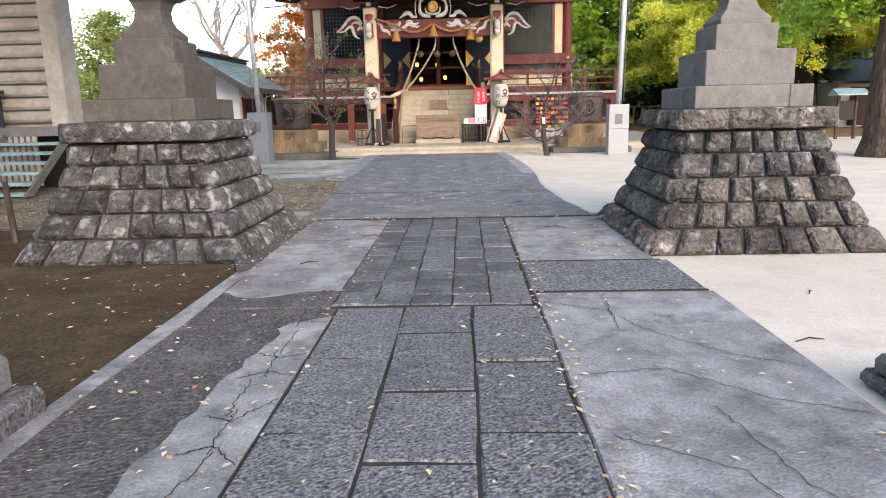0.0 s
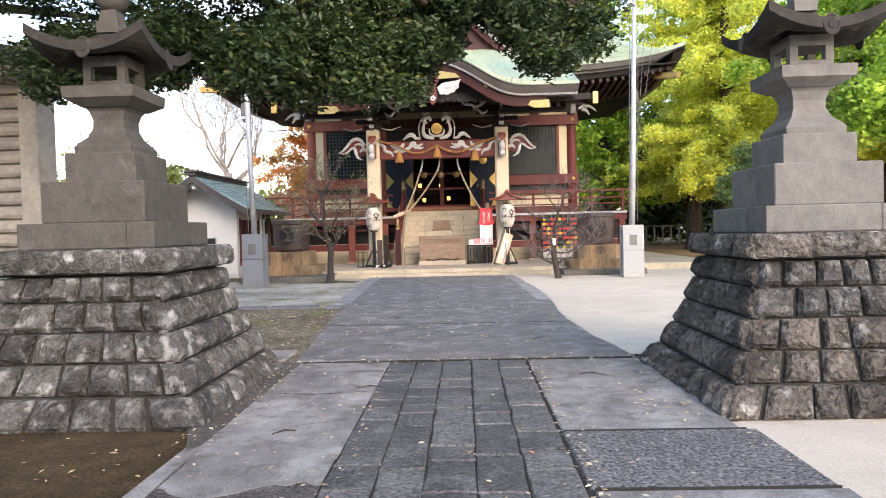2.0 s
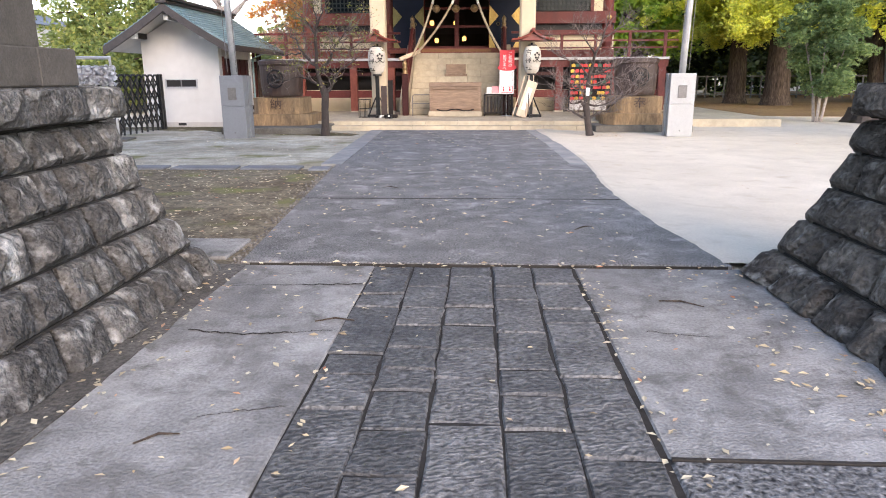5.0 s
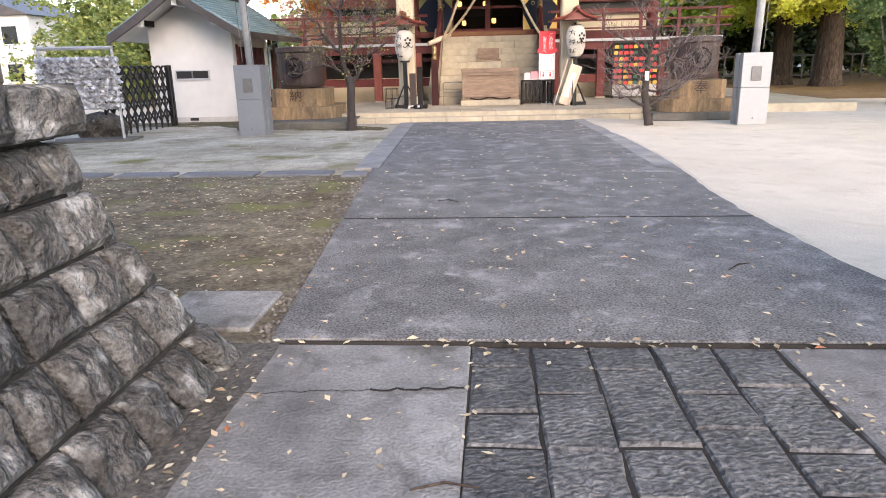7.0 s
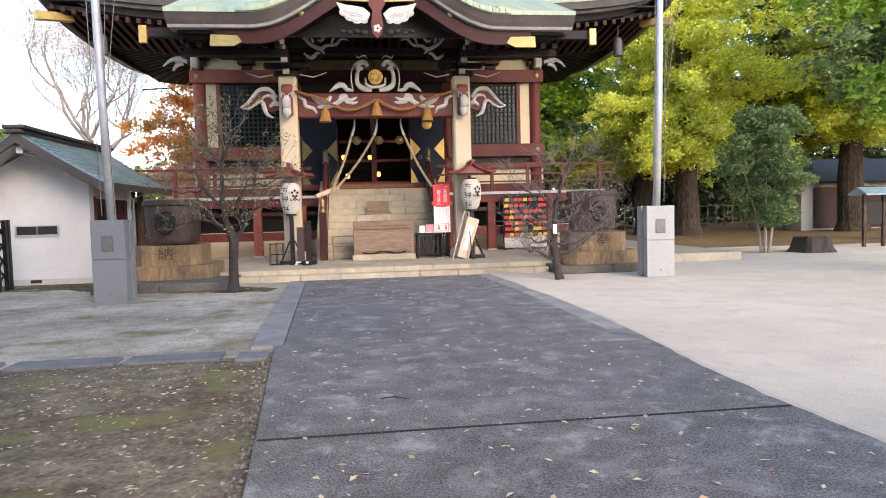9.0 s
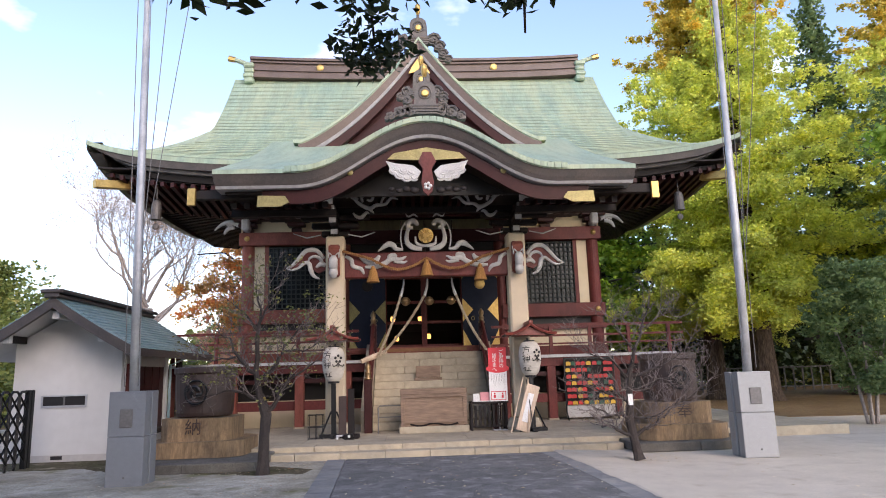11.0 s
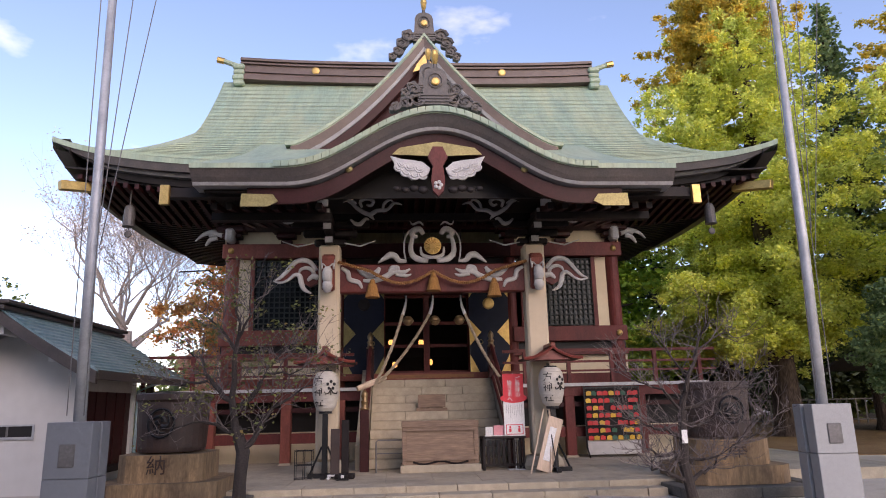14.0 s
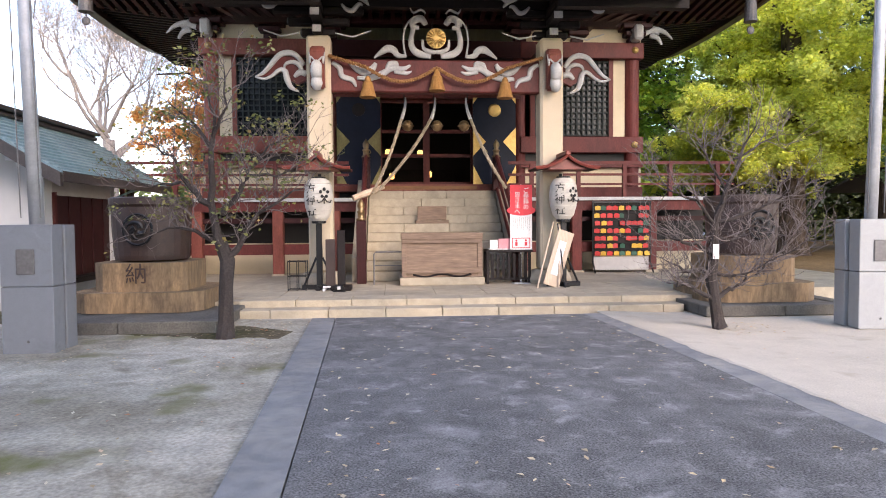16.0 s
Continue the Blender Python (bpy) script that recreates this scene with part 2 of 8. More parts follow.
M_ROPE = mat("orange_rope", (0.38, 0.18, 0.06), 0.85, scale=6, fine=90, grain=0.2, bump=0.6)
M_HEMP = mat("hemp_rope", (0.52, 0.42, 0.29), 0.85, scale=6, fine=90, grain=0.2, bump=0.6)
M_STRAW = mat("ochre_tassel", (0.42, 0.2, 0.05), 0.85, scale=6, fine=120, grain=0.25, bump=0.6, stretch=(1, 1, 0.1))
M_BRONZE = mat("bell_bronze", (0.3, 0.2, 0.1), 0.4, metal=0.7, scale=5, fine=40, bump=0.1)
M_PAPER = mat("lantern_paper", (0.58, 0.54, 0.47), 0.8, mid=0.03, scale=3, fine=50, grain=0.05, bump=0.1)
M_INK = mat("black_ink", (0.015, 0.014, 0.014), 0.8, bump=0)
M_LROOF = mat("red_lantern_roof", (0.22, 0.045, 0.03), 0.5, scale=4, fine=40, bump=0.15)
M_BLACKMETAL = mat("black_iron", (0.012, 0.012, 0.013), 0.4, metal=0.3, scale=5, bump=0.08)
M_STEEL = mat("galvanised_steel", (0.5, 0.51, 0.52), 0.55, mid=0.05, metal=0.3, scale=3, fine=40, grain=0.06, bump=0.04)
M_GREYBOX = mat("polished_grey_stone", (0.21, 0.22, 0.24), 0.45, mid=0.03, scale=2, fine=160, grain=0.12, bump=0.05, tint=(0.2, 0.21, 0.23))
M_PALEBOX = mat("pale_granite", (0.35, 0.355, 0.352), 0.5, mid=0.04, scale=2, fine=160, grain=0.14, bump=0.06, tint=(0.36, 0.365, 0.36))
M_WOODBOX = mat("weathered_cypress", (0.28, 0.19, 0.13), 0.8, scale=2.5, fine=30, grain=0.2, bump=0.3, tint=(0.2, 0.135, 0.095), stretch=(0.15, 1, 1.5))
M_PALEWOOD = mat("new_pale_wood", (0.66, 0.5, 0.36), 0.7, mid=0.03, scale=2.5, fine=30, grain=0.1, bump=0.15, stretch=(1, 1, 0.2))
M_WHITE = mat("white_paint", (0.78, 0.77, 0.75), 0.6, mid=0.03, bump=0.05, var=0.05)
M_CRIMSON = mat("red_print", (0.7, 0.035, 0.05), 0.6, mid=0.03, bump=0, var=0.05)
M_PINK = mat("pink_print", (0.72, 0.3, 0.32), 0.6, bump=0, var=0.05)
M_YELLOW = mat("yellow_plaque", (0.72, 0.42, 0.03), 0.6, bump=0.05, each=0.12)
M_REDPLAQUE = mat("red_plaque", (0.6, 0.035, 0.03), 0.6, bump=0.05, each=0.15)
M_GREENPLAQUE = mat("green_plaque", (0.02, 0.1, 0.06), 0.6, bump=0.05, each=0.15)
M_TANK = mat("dark_brown_tank", (0.035, 0.021, 0.018), 0.5, scale=2, fine=40, bump=0.12, tint=(0.055, 0.031, 0.024))
M_BASIN = mat("ochre_stained_stone", (0.34, 0.22, 0.115), 0.85, scale=1.8, fine=40, grain=0.16, bump=0.3, mid=0.25, tint=(0.19, 0.13, 0.075), stretch=(1.6, 1.6, 0.35))
M_KERBSTONE = mat("mossy_kerb_stone", (0.1, 0.092, 0.08), 0.9, scale=1.6, fine=40, grain=0.2, bump=0.5, tint=(0.16, 0.147, 0.125))
M_SLATE = mat("blue_grey_stepping_stone", (0.17, 0.175, 0.19), 0.8, scale=2, fine=50, grain=0.15, bump=0.4, each=0.12)
M_BARK = mat("brown_bark", (0.075, 0.055, 0.042), 0.95, scale=3, fine=12, grain=0.35, bump=1.0, tint=(0.12, 0.09, 0.07), stretch=(2, 2, 0.3))
M_TWIG = mat("grey_twig_bark", (0.055, 0.042, 0.037), 0.9, scale=6, fine=40, grain=0.25, bump=0.6)
M_PALEBARK = mat("pale_bark", (0.42, 0.36, 0.325), 0.9, scale=2, fine=20, grain=0.2, bump=0.5)
M_GINKGO = leafy("ginkgo_leaves", (0.48, 0.54, 0.12), (0.82, 0.84, 0.2), (0.92, 0.86, 0.22), 0.5, 0.62)
# gold leaf colour that paints low sunlight on the crown tops
M_GINKGO_GOLD = leafy("sun_gold_ginkgo_leaves", (0.5, 0.42, 0.08), (0.76, 0.56, 0.1), (0.82, 0.58, 0.09), 0.5, 0.55)
M_GREEN = leafy("broad_green_leaves", (0.16, 0.29, 0.04), (0.36, 0.52, 0.07), (0.52, 0.6, 0.08), 0.5, 0.5)
M_CAMPHOR = leafy("dark_evergreen_leaves", (0.014, 0.03, 0.01), (0.034, 0.06, 0.017), (0.09, 0.1, 0.025), 0.55, 0.14)
# leaf colour darkened to paint the shade between the far trunks
M_WOODS = leafy("shade_coloured_leaves", (0.012, 0.026, 0.008), (0.04, 0.065, 0.016), (0.1, 0.13, 0.03), 0.6, 0.15)
M_BLUEGREEN = leafy("grey_green_leaves", (0.1, 0.17, 0.07), (0.22, 0.3, 0.12), (0.34, 0.41, 0.17), 0.5, 0.42)
M_AUTUMN = leafy("orange_autumn_leaves", (0.75, 0.36, 0.14), (0.9, 0.54, 0.2), (0.92, 0.7, 0.32), 0.5, 0.65)
M_RUSSET = leafy("russet_autumn_leaves", (0.62, 0.31, 0.22), (0.8, 0.46, 0.32), (0.84, 0.58, 0.4), 0.5, 0.65)
M_WITHERED = leafy("withered_pale_leaves", (0.4, 0.33, 0.3), (0.58, 0.47, 0.42), (0.55, 0.36, 0.25), 0.6, 0.4)
M_PLAIN_GREEN = leafy("yellowing_green_leaves", (0.12, 0.17, 0.05), (0.26, 0.3, 0.09), (0.42, 0.38, 0.12), 0.5, 0.45)
M_DRYLEAF = leafy("fallen_leaves", (0.32, 0.23, 0.14), (0.64, 0.56, 0.43), (0.42, 0.13, 0.05), 0.7, 0.1)
M_PALE_TWIG = mat("pale_twig_bark", (0.19, 0.155, 0.145), 0.9, scale=6, fine=40, grain=0.2, bump=0.3)


def weather(m, col, scale, lo, hi, strength):
    """A patchy, fine-edged layer of wear or dirt in another colour."""
    n, l = m.node_tree.nodes, m.node_tree.links
    base = n["Principled BSDF"].inputs["Base Color"]
    coord, t, r, x = (n.new("ShaderNode" + k) for k in ("TexCoord", "TexNoise", "ValToRGB", "Mix"))
    t.inputs["Scale"].default_value, t.inputs["Detail"].default_value, t.inputs["Roughness"].default_value, t.inputs["Distortion"].default_value = scale, 13, 0.72, 0.4
    e = r.color_ramp.elements
    e[0].position, e[1].position = lo, hi
    e[1].color = (strength, strength, strength, 1)
    x.data_type = "RGBA"
    l.new(coord.outputs["Object"], t.inputs[0])
    l.new(t.outputs[0], r.inputs[0])
    l.new(r.outputs[0], x.inputs[0])
    l.new(base.links[0].from_socket, x.inputs[6])
    x.inputs[7].default_value = (*col, 1)
    l.new(x.outputs[2], base)


weather(M_SLAB, (0.4, 0.39, 0.38), 1.7, 0.51, 0.72, 0.5)
weather(M_BAND, (0.38, 0.35, 0.3), 1.6, 0.46, 0.66, 0.6)
weather(M_SLAB, (0.12, 0.117, 0.115), 2.6, 0.54, 0.72, 0.4)
weather(M_SLAB, (0.46, 0.45, 0.435), 3.4, 0.55, 0.68, 0.5)
weather(M_SLAB, (0.5, 0.49, 0.475), 9.0, 0.6, 0.7, 0.35)
weather(M_CONC, (0.09, 0.085, 0.077), 3.5, 0.51, 0.64, 0.75)
weather(M_CONC, (0.15, 0.143, 0.135), 1.2, 0.55, 0.6, 0.55)
weather(M_CONC, (0.42, 0.41, 0.39), 1.5, 0.54, 0.7, 0.7)
weather(M_ROUGH_CONC, (0.22, 0.212, 0.2), 1.3, 0.54, 0.68, 0.6)
weather(M_GRANITE, (0.4, 0.395, 0.385), 26.0, 0.52, 0.66, 0.45)
weather(M_GRANITE, (0.07, 0.068, 0.066), 3.0, 0.55, 0.66, 0.6)
weather(M_PAVER, (0.25, 0.245, 0.24), 4.0, 0.55, 0.68, 0.6)
weather(M_DRESSED, (0.1, 0.092, 0.082), 2.5, 0.54, 0.68, 0.5)
weather(M_DRESSED_BROWN, (0.17, 0.157, 0.14), 2.5, 0.55, 0.7, 0.5)
weather(M_ROCK, (0.3, 0.295, 0.285), 6.0, 0.52, 0.68, 0.6)
weather(M_ROCK, (0.022, 0.021, 0.02), 2.6, 0.52, 0.66, 0.75)
weather(M_ROCK_DARK, (0.025, 0.022, 0.02), 2.9, 0.53, 0.67, 0.6)
weather(M_DRESSED, (0.055, 0.05, 0.045), 1.7, 0.55, 0.7, 0.5)
weather(M_DRESSED_BROWN, (0.04, 0.035, 0.03), 1.9, 0.52, 0.68, 0.6)
weather(M_TANK, (0.16, 0.07, 0.03), 1.6, 0.55, 0.72, 0.5)
weather(M_ROCK_DARK, (0.22, 0.207, 0.19), 5.0, 0.54, 0.75, 0.45)
weather(M_PALE_DIRT, (0.16, 0.135, 0.09), 1.4, 0.53, 0.68, 0.7)
weather(M_DIRT, (0.3, 0.27, 0.2), 2.0, 0.55, 0.68, 0.6)
weather(M_SAND, (0.47, 0.41, 0.32), 0.8, 0.52, 0.7, 0.5)
weather(M_TAN, (0.2, 0.17, 0.125), 1.6, 0.54, 0.7, 0.5)
weather(M_BASIN, (0.1, 0.065, 0.04), 2.0, 0.52, 0.66, 0.75)
weather(M_GREYBOX, (0.11, 0.115, 0.125), 2.2, 0.53, 0.68, 0.6)
weather(M_GREYBOX, (0.34, 0.35, 0.36), 5.0, 0.6, 0.72, 0.4)
weather(M_PALEBOX, (0.27, 0.27, 0.265), 2.4, 0.54, 0.68, 0.5)


def chisel(m, scale, strength, depth, turn):
    """Tool marks: wavering ridges over the stone, laid over its grain."""
    n, l = m.node_tree.nodes, m.node_tree.links
    coord, mp, w, b = (n.new("ShaderNode" + k) for k in ("TexCoord", "Mapping", "TexWave", "Bump"))
    mp.inputs["Rotation"].default_value = (0, 0, turn)
    w.inputs["Scale"].default_value, w.inputs["Distortion"].default_value, w.inputs["Detail"].default_value, w.inputs["Detail Scale"].default_value = scale, 9.0, 4.0, 1.6
    l.new(coord.outputs["Object"], mp.inputs[0])
    l.new(mp.outputs[0], w.inputs[0])
    b.inputs["Strength"].default_value, b.inputs["Distance"].default_value = strength, depth
    l.new(w.outputs["Fac"], b.inputs["Height"])
    normal = n["Principled BSDF"].inputs["Normal"]
    if normal.links:
        l.new(normal.links[0].from_socket, b.inputs["Normal"])
    l.new(b.outputs[0], normal)


chisel(M_PAVER, 10.0, 0.35, 0.01, 1.35)
chisel(M_GRANITE, 13.0, 0.4, 0.01, 0.9)
chisel(M_ROUGH_CONC, 9.0, 0.3, 0.012, 1.2)
for m in (M_SAND, M_DIRT, M_PALE_DIRT, M_BROWN_DIRT, M_MOSS, M_LEAF_GROUND, M_MORTAR, M_ROCK, M_ROCK_DARK, M_ROOFSTONE, M_DRESSED_BROWN, M_BARK):
    m.node_tree.nodes["Principled BSDF"].inputs["Specular IOR Level"].default_value = 0.15
for m in (M_NAVY, M_PANE, M_LATTICE, M_RED, M_RED_LIGHT, M_DARKRED, M_BLACKWOOD):
    m.node_tree.nodes["Principled BSDF"].inputs["Specular IOR Level"].default_value = 0.2
for m in (M_SLAB, M_DRESSED, M_CONC, M_ROUGH_CONC):
    m.node_tree.nodes["Principled BSDF"].inputs["Specular IOR Level"].default_value = 0.3
M_LAMP = glow("lamp_glow", (1.0, 0.5, 0.12), 0.7)
M_TEAL = mat("hut_copper_roof", (0.25, 0.34, 0.36), 0.36, scale=1.0, fine=14, grain=0.1, bump=0.2, tint=(0.15, 0.25, 0.27))
M_SLATWALL = mat("cream_painted_slat", (0.42, 0.365, 0.315), 0.7, scale=2, fine=50, grain=0.05, bump=0.08)
M_FAR = mat("far_wall_render", (0.5, 0.47, 0.44), 0.9, mid=0.03, scale=0.4, fine=8, grain=0.06, bump=0.05)


# ---- building helpers ----
def part(name, bm, material, parent=None, label="", smooth=False):
    me = bpy.data.meshes.new(name)
    bmesh.ops.recalc_face_normals(bm, faces=bm.faces)
    bm.to_mesh(me)
    bm.free()
    if smooth:
        me.shade_smooth()
    me.materials.append(material)
    ob = new(name, me)
    if parent is not None:
        ob.parent = parent
    if label:
        ob["label"] = label
    return ob


def thing(name, at, label, category, group="", kind="", rz=0):
    return tagged(_placed(new(name), pose(*at, 0, 0, rz)), label, category, group, kind)


def _placed(ob, m):
    ob.matrix_basis = m
    return ob


def B():
    return bmesh.new()


def box(bm, x0, x1, y0, y1, z0, z1, bev=0.0, taper=1.0):
    xm, ym = (x0 + x1) / 2, (y0 + y1) / 2
    vs = []
    for z, k in ((z0, 1.0), (z1, taper)):
        for x, y in ((x0, y0), (x1, y0), (x1, y1), (x0, y1)):
            vs.append(bm.verts.new((xm + (x - xm) * k, ym + (y - ym) * k, z)))
    fs = [bm.faces.new([vs[i] for i in q]) for q in ((3, 2, 1, 0), (4, 5, 6, 7), (0, 1, 5, 4), (1, 2, 6, 5), (2, 3, 7, 6), (3, 0, 4, 7))]
    if bev:
        bmesh.ops.bevel(bm, geom=list({e for f in fs for e in f.edges}), offset=bev, segments=1, affect="EDGES")
    return bm


def prism(bm, pts, y0, y1, axis="y"):
    """A polygon drawn across axis and drawn out from y0 to y1."""
    def at(p, d):
        return {"y": (p[0], d, p[1]), "x": (d, p[0], p[1]), "z": (p[0], p[1], d)}[axis]
    a = [bm.verts.new(at(p, y0)) for p in pts]
    b = [bm.verts.new(at(p, y1)) for p in pts]
    n = len(pts)
    bm.faces.new(a)
    bm.faces.new(b[::-1])
    for i in range(n):
        bm.faces.new((a[i], b[i], b[(i + 1) % n], a[(i + 1) % n]))
    return bm


def lathe(bm, profile, n=16, cx=0.0, cy=0.0, turn=0.0):
    rings = [[bm.verts.new((cx + r * math.cos(turn + 2 * math.pi * i / n), cy + r * math.sin(turn + 2 * math.pi * i / n), z)) for i in range(n)] for r, z in profile]
    for a, b in zip(rings, rings[1:]):
        for i in range(n):
            bm.faces.new((a[i], a[(i + 1) % n], b[(i + 1) % n], b[i]))
    bm.faces.new(rings[0][::-1])
    bm.faces.new(rings[-1])
    return bm


def tube(bm, pts, radii, n=6, flat=1.0):
    """A round bar through pts; flat squeezes it along y."""
    pts = [Vector(p) for p in pts]
    if not hasattr(radii, "__len__"):
        radii = [radii] * len(pts)
    rings = []
    up = Vector((0.31, 0.2, 0.93))
    for i, p in enumerate(pts):
        d = (pts[min(i + 1, len(pts) - 1)] - pts[max(i - 1, 0)]).normalized()
        u = d.cross(up)
        if u.length < 0.05:
            u = d.cross(Vector((1, 0, 0)))
        u.normalize()
        v = d.cross(u)
        ring = []
        for k in range(n):
            a = 2 * math.pi * k / n
            o = (u * math.cos(a) + v * math.sin(a)) * radii[i]
            o.y *= flat
            ring.append(bm.verts.new(p + o))
        rings.append(ring)
    for a, b in zip(rings, rings[1:]):
        for k in range(n):
            bm.faces.new((a[k], a[(k + 1) % n], b[(k + 1) % n], b[k]))
    bm.faces.new(rings[0][::-1])
    bm.faces.new(rings[-1])
    return bm


def bend(pts, radii, k=4):
    """Rounds a run of points and radii into a flowing curve."""
    p = [Vector(v) for v in pts]
    r = list(radii) if hasattr(radii, "__len__") else [radii] * len(p)
    out, rad = [], []
    for i in range(len(p) - 1):
        a, b, c, d = p[max(i - 1, 0)], p[i], p[i + 1], p[min(i + 2, len(p) - 1)]
        for j in range(k):
            t = j / k
            out.append(0.5 * ((2 * b) + (c - a) * t + (2 * a - 5 * b + 4 * c - d) * t ** 2 + (3 * b - a - 3 * c + d) * t ** 3))
            rad.append(r[i] * (1 - t) + r[i + 1] * t)
    return out + [p[-1]], rad + [r[-1]]


def shell(bm, fn, us, vs, thick):
    """A sheet through fn(u, v), closed below at thick under it."""
    top = [[bm.verts.new(fn(u, v)) for v in vs] for u in us]
    low = [[bm.verts.new(w.co - Vector((0, 0, thick))) for w in row] for row in top]
    nu, nv = len(us), len(vs)
    for i in range(nu - 1):
        for j in range(nv - 1):
            bm.faces.new((top[i][j], top[i + 1][j], top[i + 1][j + 1], top[i][j + 1]))
            bm.faces.new((low[i][j], low[i][j + 1], low[i + 1][j + 1], low[i + 1][j]))
    for i in range(nu - 1):
        bm.faces.new((top[i][0], low[i][0], low[i + 1][0], top[i + 1][0]))
        bm.faces.new((top[i][-1], top[i + 1][-1], low[i + 1][-1], low[i][-1]))
    for j in range(nv - 1):
        bm.faces.new((top[0][j], top[0][j + 1], low[0][j + 1], low[0][j]))
        bm.faces.new((top[-1][j], low[-1][j], low[-1][j + 1], top[-1][j + 1]))
    return bm


def steps(a, b, n):
    return [a + (b - a) * i / n for i in range(n + 1)]


def lump(bm, x, y, z, r, sx=1, sy=1, sz=1, n=10):
    prof = [(r * math.cos(t) if abs(t) < 1.55 else 0.001, r * math.sin(t)) for t in steps(-math.pi / 2, math.pi / 2, 6)]
    rings = [[bm.verts.new((x + sx * q * math.cos(2 * math.pi * i / n), y + sy * q * math.sin(2 * math.pi * i / n), z + sz * h)) for i in range(n)] for q, h in prof]
    for a, b in zip(rings, rings[1:]):
        for i in range(n):
            bm.faces.new((a[i], a[(i + 1) % n], b[(i + 1) % n], b[i]))
    return bm


def writing(text, size, m, material, parent, name="lettering"):
    """Raised letters as a mesh, centred, standing at the pose m."""
    cu = bpy.data.curves.new(name, "FONT")
    cu.body, cu.size, cu.align_x, cu.align_y, cu.extrude, cu.resolution_u = text, size, "CENTER", "CENTER", 0.004, 2
    tmp = bpy.data.objects.new(name, cu)
    me = bpy.data.meshes.new_from_object(tmp)
    bpy.data.objects.remove(tmp)
    bpy.data.curves.remove(cu)
    me.transform(m)
    me.materials.clear()
    me.materials.append(material)
    ob = new(name, me)
    ob.parent = parent
    return ob


def leaves(name, centres, spread, count, size, material, parent=None, seed=1, droop=0.0, flatness=0.6, wide=0.6, feather=False):
    """Many small folded leaves strewn round the given centres (x, y, z, radius)."""
    rng = np.random.default_rng(seed)
    c = np.array(centres, float)
    w = c[:, 3] ** 2
    pick = rng.choice(len(c), count, p=w / w.sum())
    d = rng.normal(size=(count, 3))
    d /= np.linalg.norm(d, axis=1)[:, None]
    rad = c[pick, 3] * (np.abs(rng.normal(0, 0.85, count)) if feather else 0.45 + 0.6 * rng.random(count) ** 0.6) * spread
    pos = c[pick, :3] + d * rad[:, None] * np.array((1, 1, flatness))
    pos[:, 2] -= droop * rng.random(count) ** 2
    a = rng.normal(size=(count, 3)) * np.array((1, 1, 0.5))
    a /= np.linalg.norm(a, axis=1)[:, None]
    b = np.cross(a, rng.normal(size=(count, 3)))
    b /= np.linalg.norm(b, axis=1)[:, None]
    s = size * (0.6 + 0.8 * rng.random(count))[:, None]
    fold = np.cross(a, b) * s * 0.18
    v = np.stack((pos - a * s, pos + b * s * wide + fold, pos + a * s, pos - b * s * wide + fold), 1).reshape(-1, 3)
    me = bpy.data.meshes.new(name)
    me.vertices.add(count * 4)
    me.vertices.foreach_set("co", v.ravel())
    me.loops.add(count * 6)
    base = (np.arange(count) * 4)[:, None]
    me.loops.foreach_set("vertex_index", (base + np.array((0, 1, 2, 0, 2, 3))).ravel())
    me.polygons.add(count * 2)
    me.polygons.foreach_set("loop_start", np.arange(count * 2) * 3)
    me.update()
    me.validate()
    me.materials.append(material)
    ob = new(name, me)
    ob.parent = parent
    return ob


def branches(rng, bm, start, way, length, radius, depth, tips, bend=0.35, split=(2, 3), shrink=0.72, rise=0.1, n=6):
    """A limb that bends and divides; the ends are added to tips."""
    pts, radii = [Vector(start)], [radius]
    d = Vector(way).normalized()
    for i in range(4):
        d = (d + Vector((rng.uniform(-bend, bend), rng.uniform(-bend, bend), rng.uniform(-bend, bend) * 0.7 + rise))).normalized()
        pts.append(pts[-1] + d * length / 4)
        radii.append(radius * (1 - 0.1 * (i + 1)))
    if depth == 0:
        radii[-1] = radius * 0.25
    tube(bm, pts, radii, n)
    tips.append((*pts[-1], depth))
    if depth:
        for k in range(rng.randint(*split)):
            q = pts[rng.choice((2, 3, 4, 4))]
            side = Vector((rng.uniform(-1, 1), rng.uniform(-1, 1), rng.uniform(-0.3, 0.8)))
            branches(rng, bm, q, d * 0.7 + side * 0.9, length * rng.uniform(0.6, 0.9), max(radius * shrink * rng.uniform(0.6, 0.95), 0.004), depth - 1, tips, bend, split, shrink, rise, max(n - 1, 3))

# ---- ground, paving ----
def flat(name, pts, z0, z1, material, label="", kind="structure", category=""):
    bm = B()
    prism(bm, pts, z0, z1, "z")
    return tagged(part(name, bm, material), label, category, kind=kind)


ground = B()
shell(ground, lambda u, v: (u, v, -0.035), [-700, -60, -20, 20, 60, 700], [-500, -20, 20, 60, 900], 0.4)
tagged(part("ground", ground, M_SAND), "pale beige packed sand forecourt, dry and swept", "ground", kind="structure")


def slab_left(y):
    return -1.93 - 0.083 * (y - 9.8)


SLAB_R = [(1.95, 9.86), (1.79, 11.3), (1.7, 13.0), (1.72, 14.3), (1.83, 16.2), (1.82, 18.5), (1.72, 21.0), (1.58, 23.75)]
flat("ground_dirt_near", [(-9, -4), (-1.9, -4), (-1.88, 7.2), (-2.0, 9.6), (-9, 9.6)], -0.2, -0.024, M_BROWN_DIRT, "bare dark brown earth beside the path", category="earth")
flat("ground_dirt_mossy", [(-12, 9.6), (-1.9, 9.6), (slab_left(15.7), 15.7), (-12, 15.7)], -0.2, -0.02, M_DIRT, "mossy brown earth strewn with small leaves", category="earth")
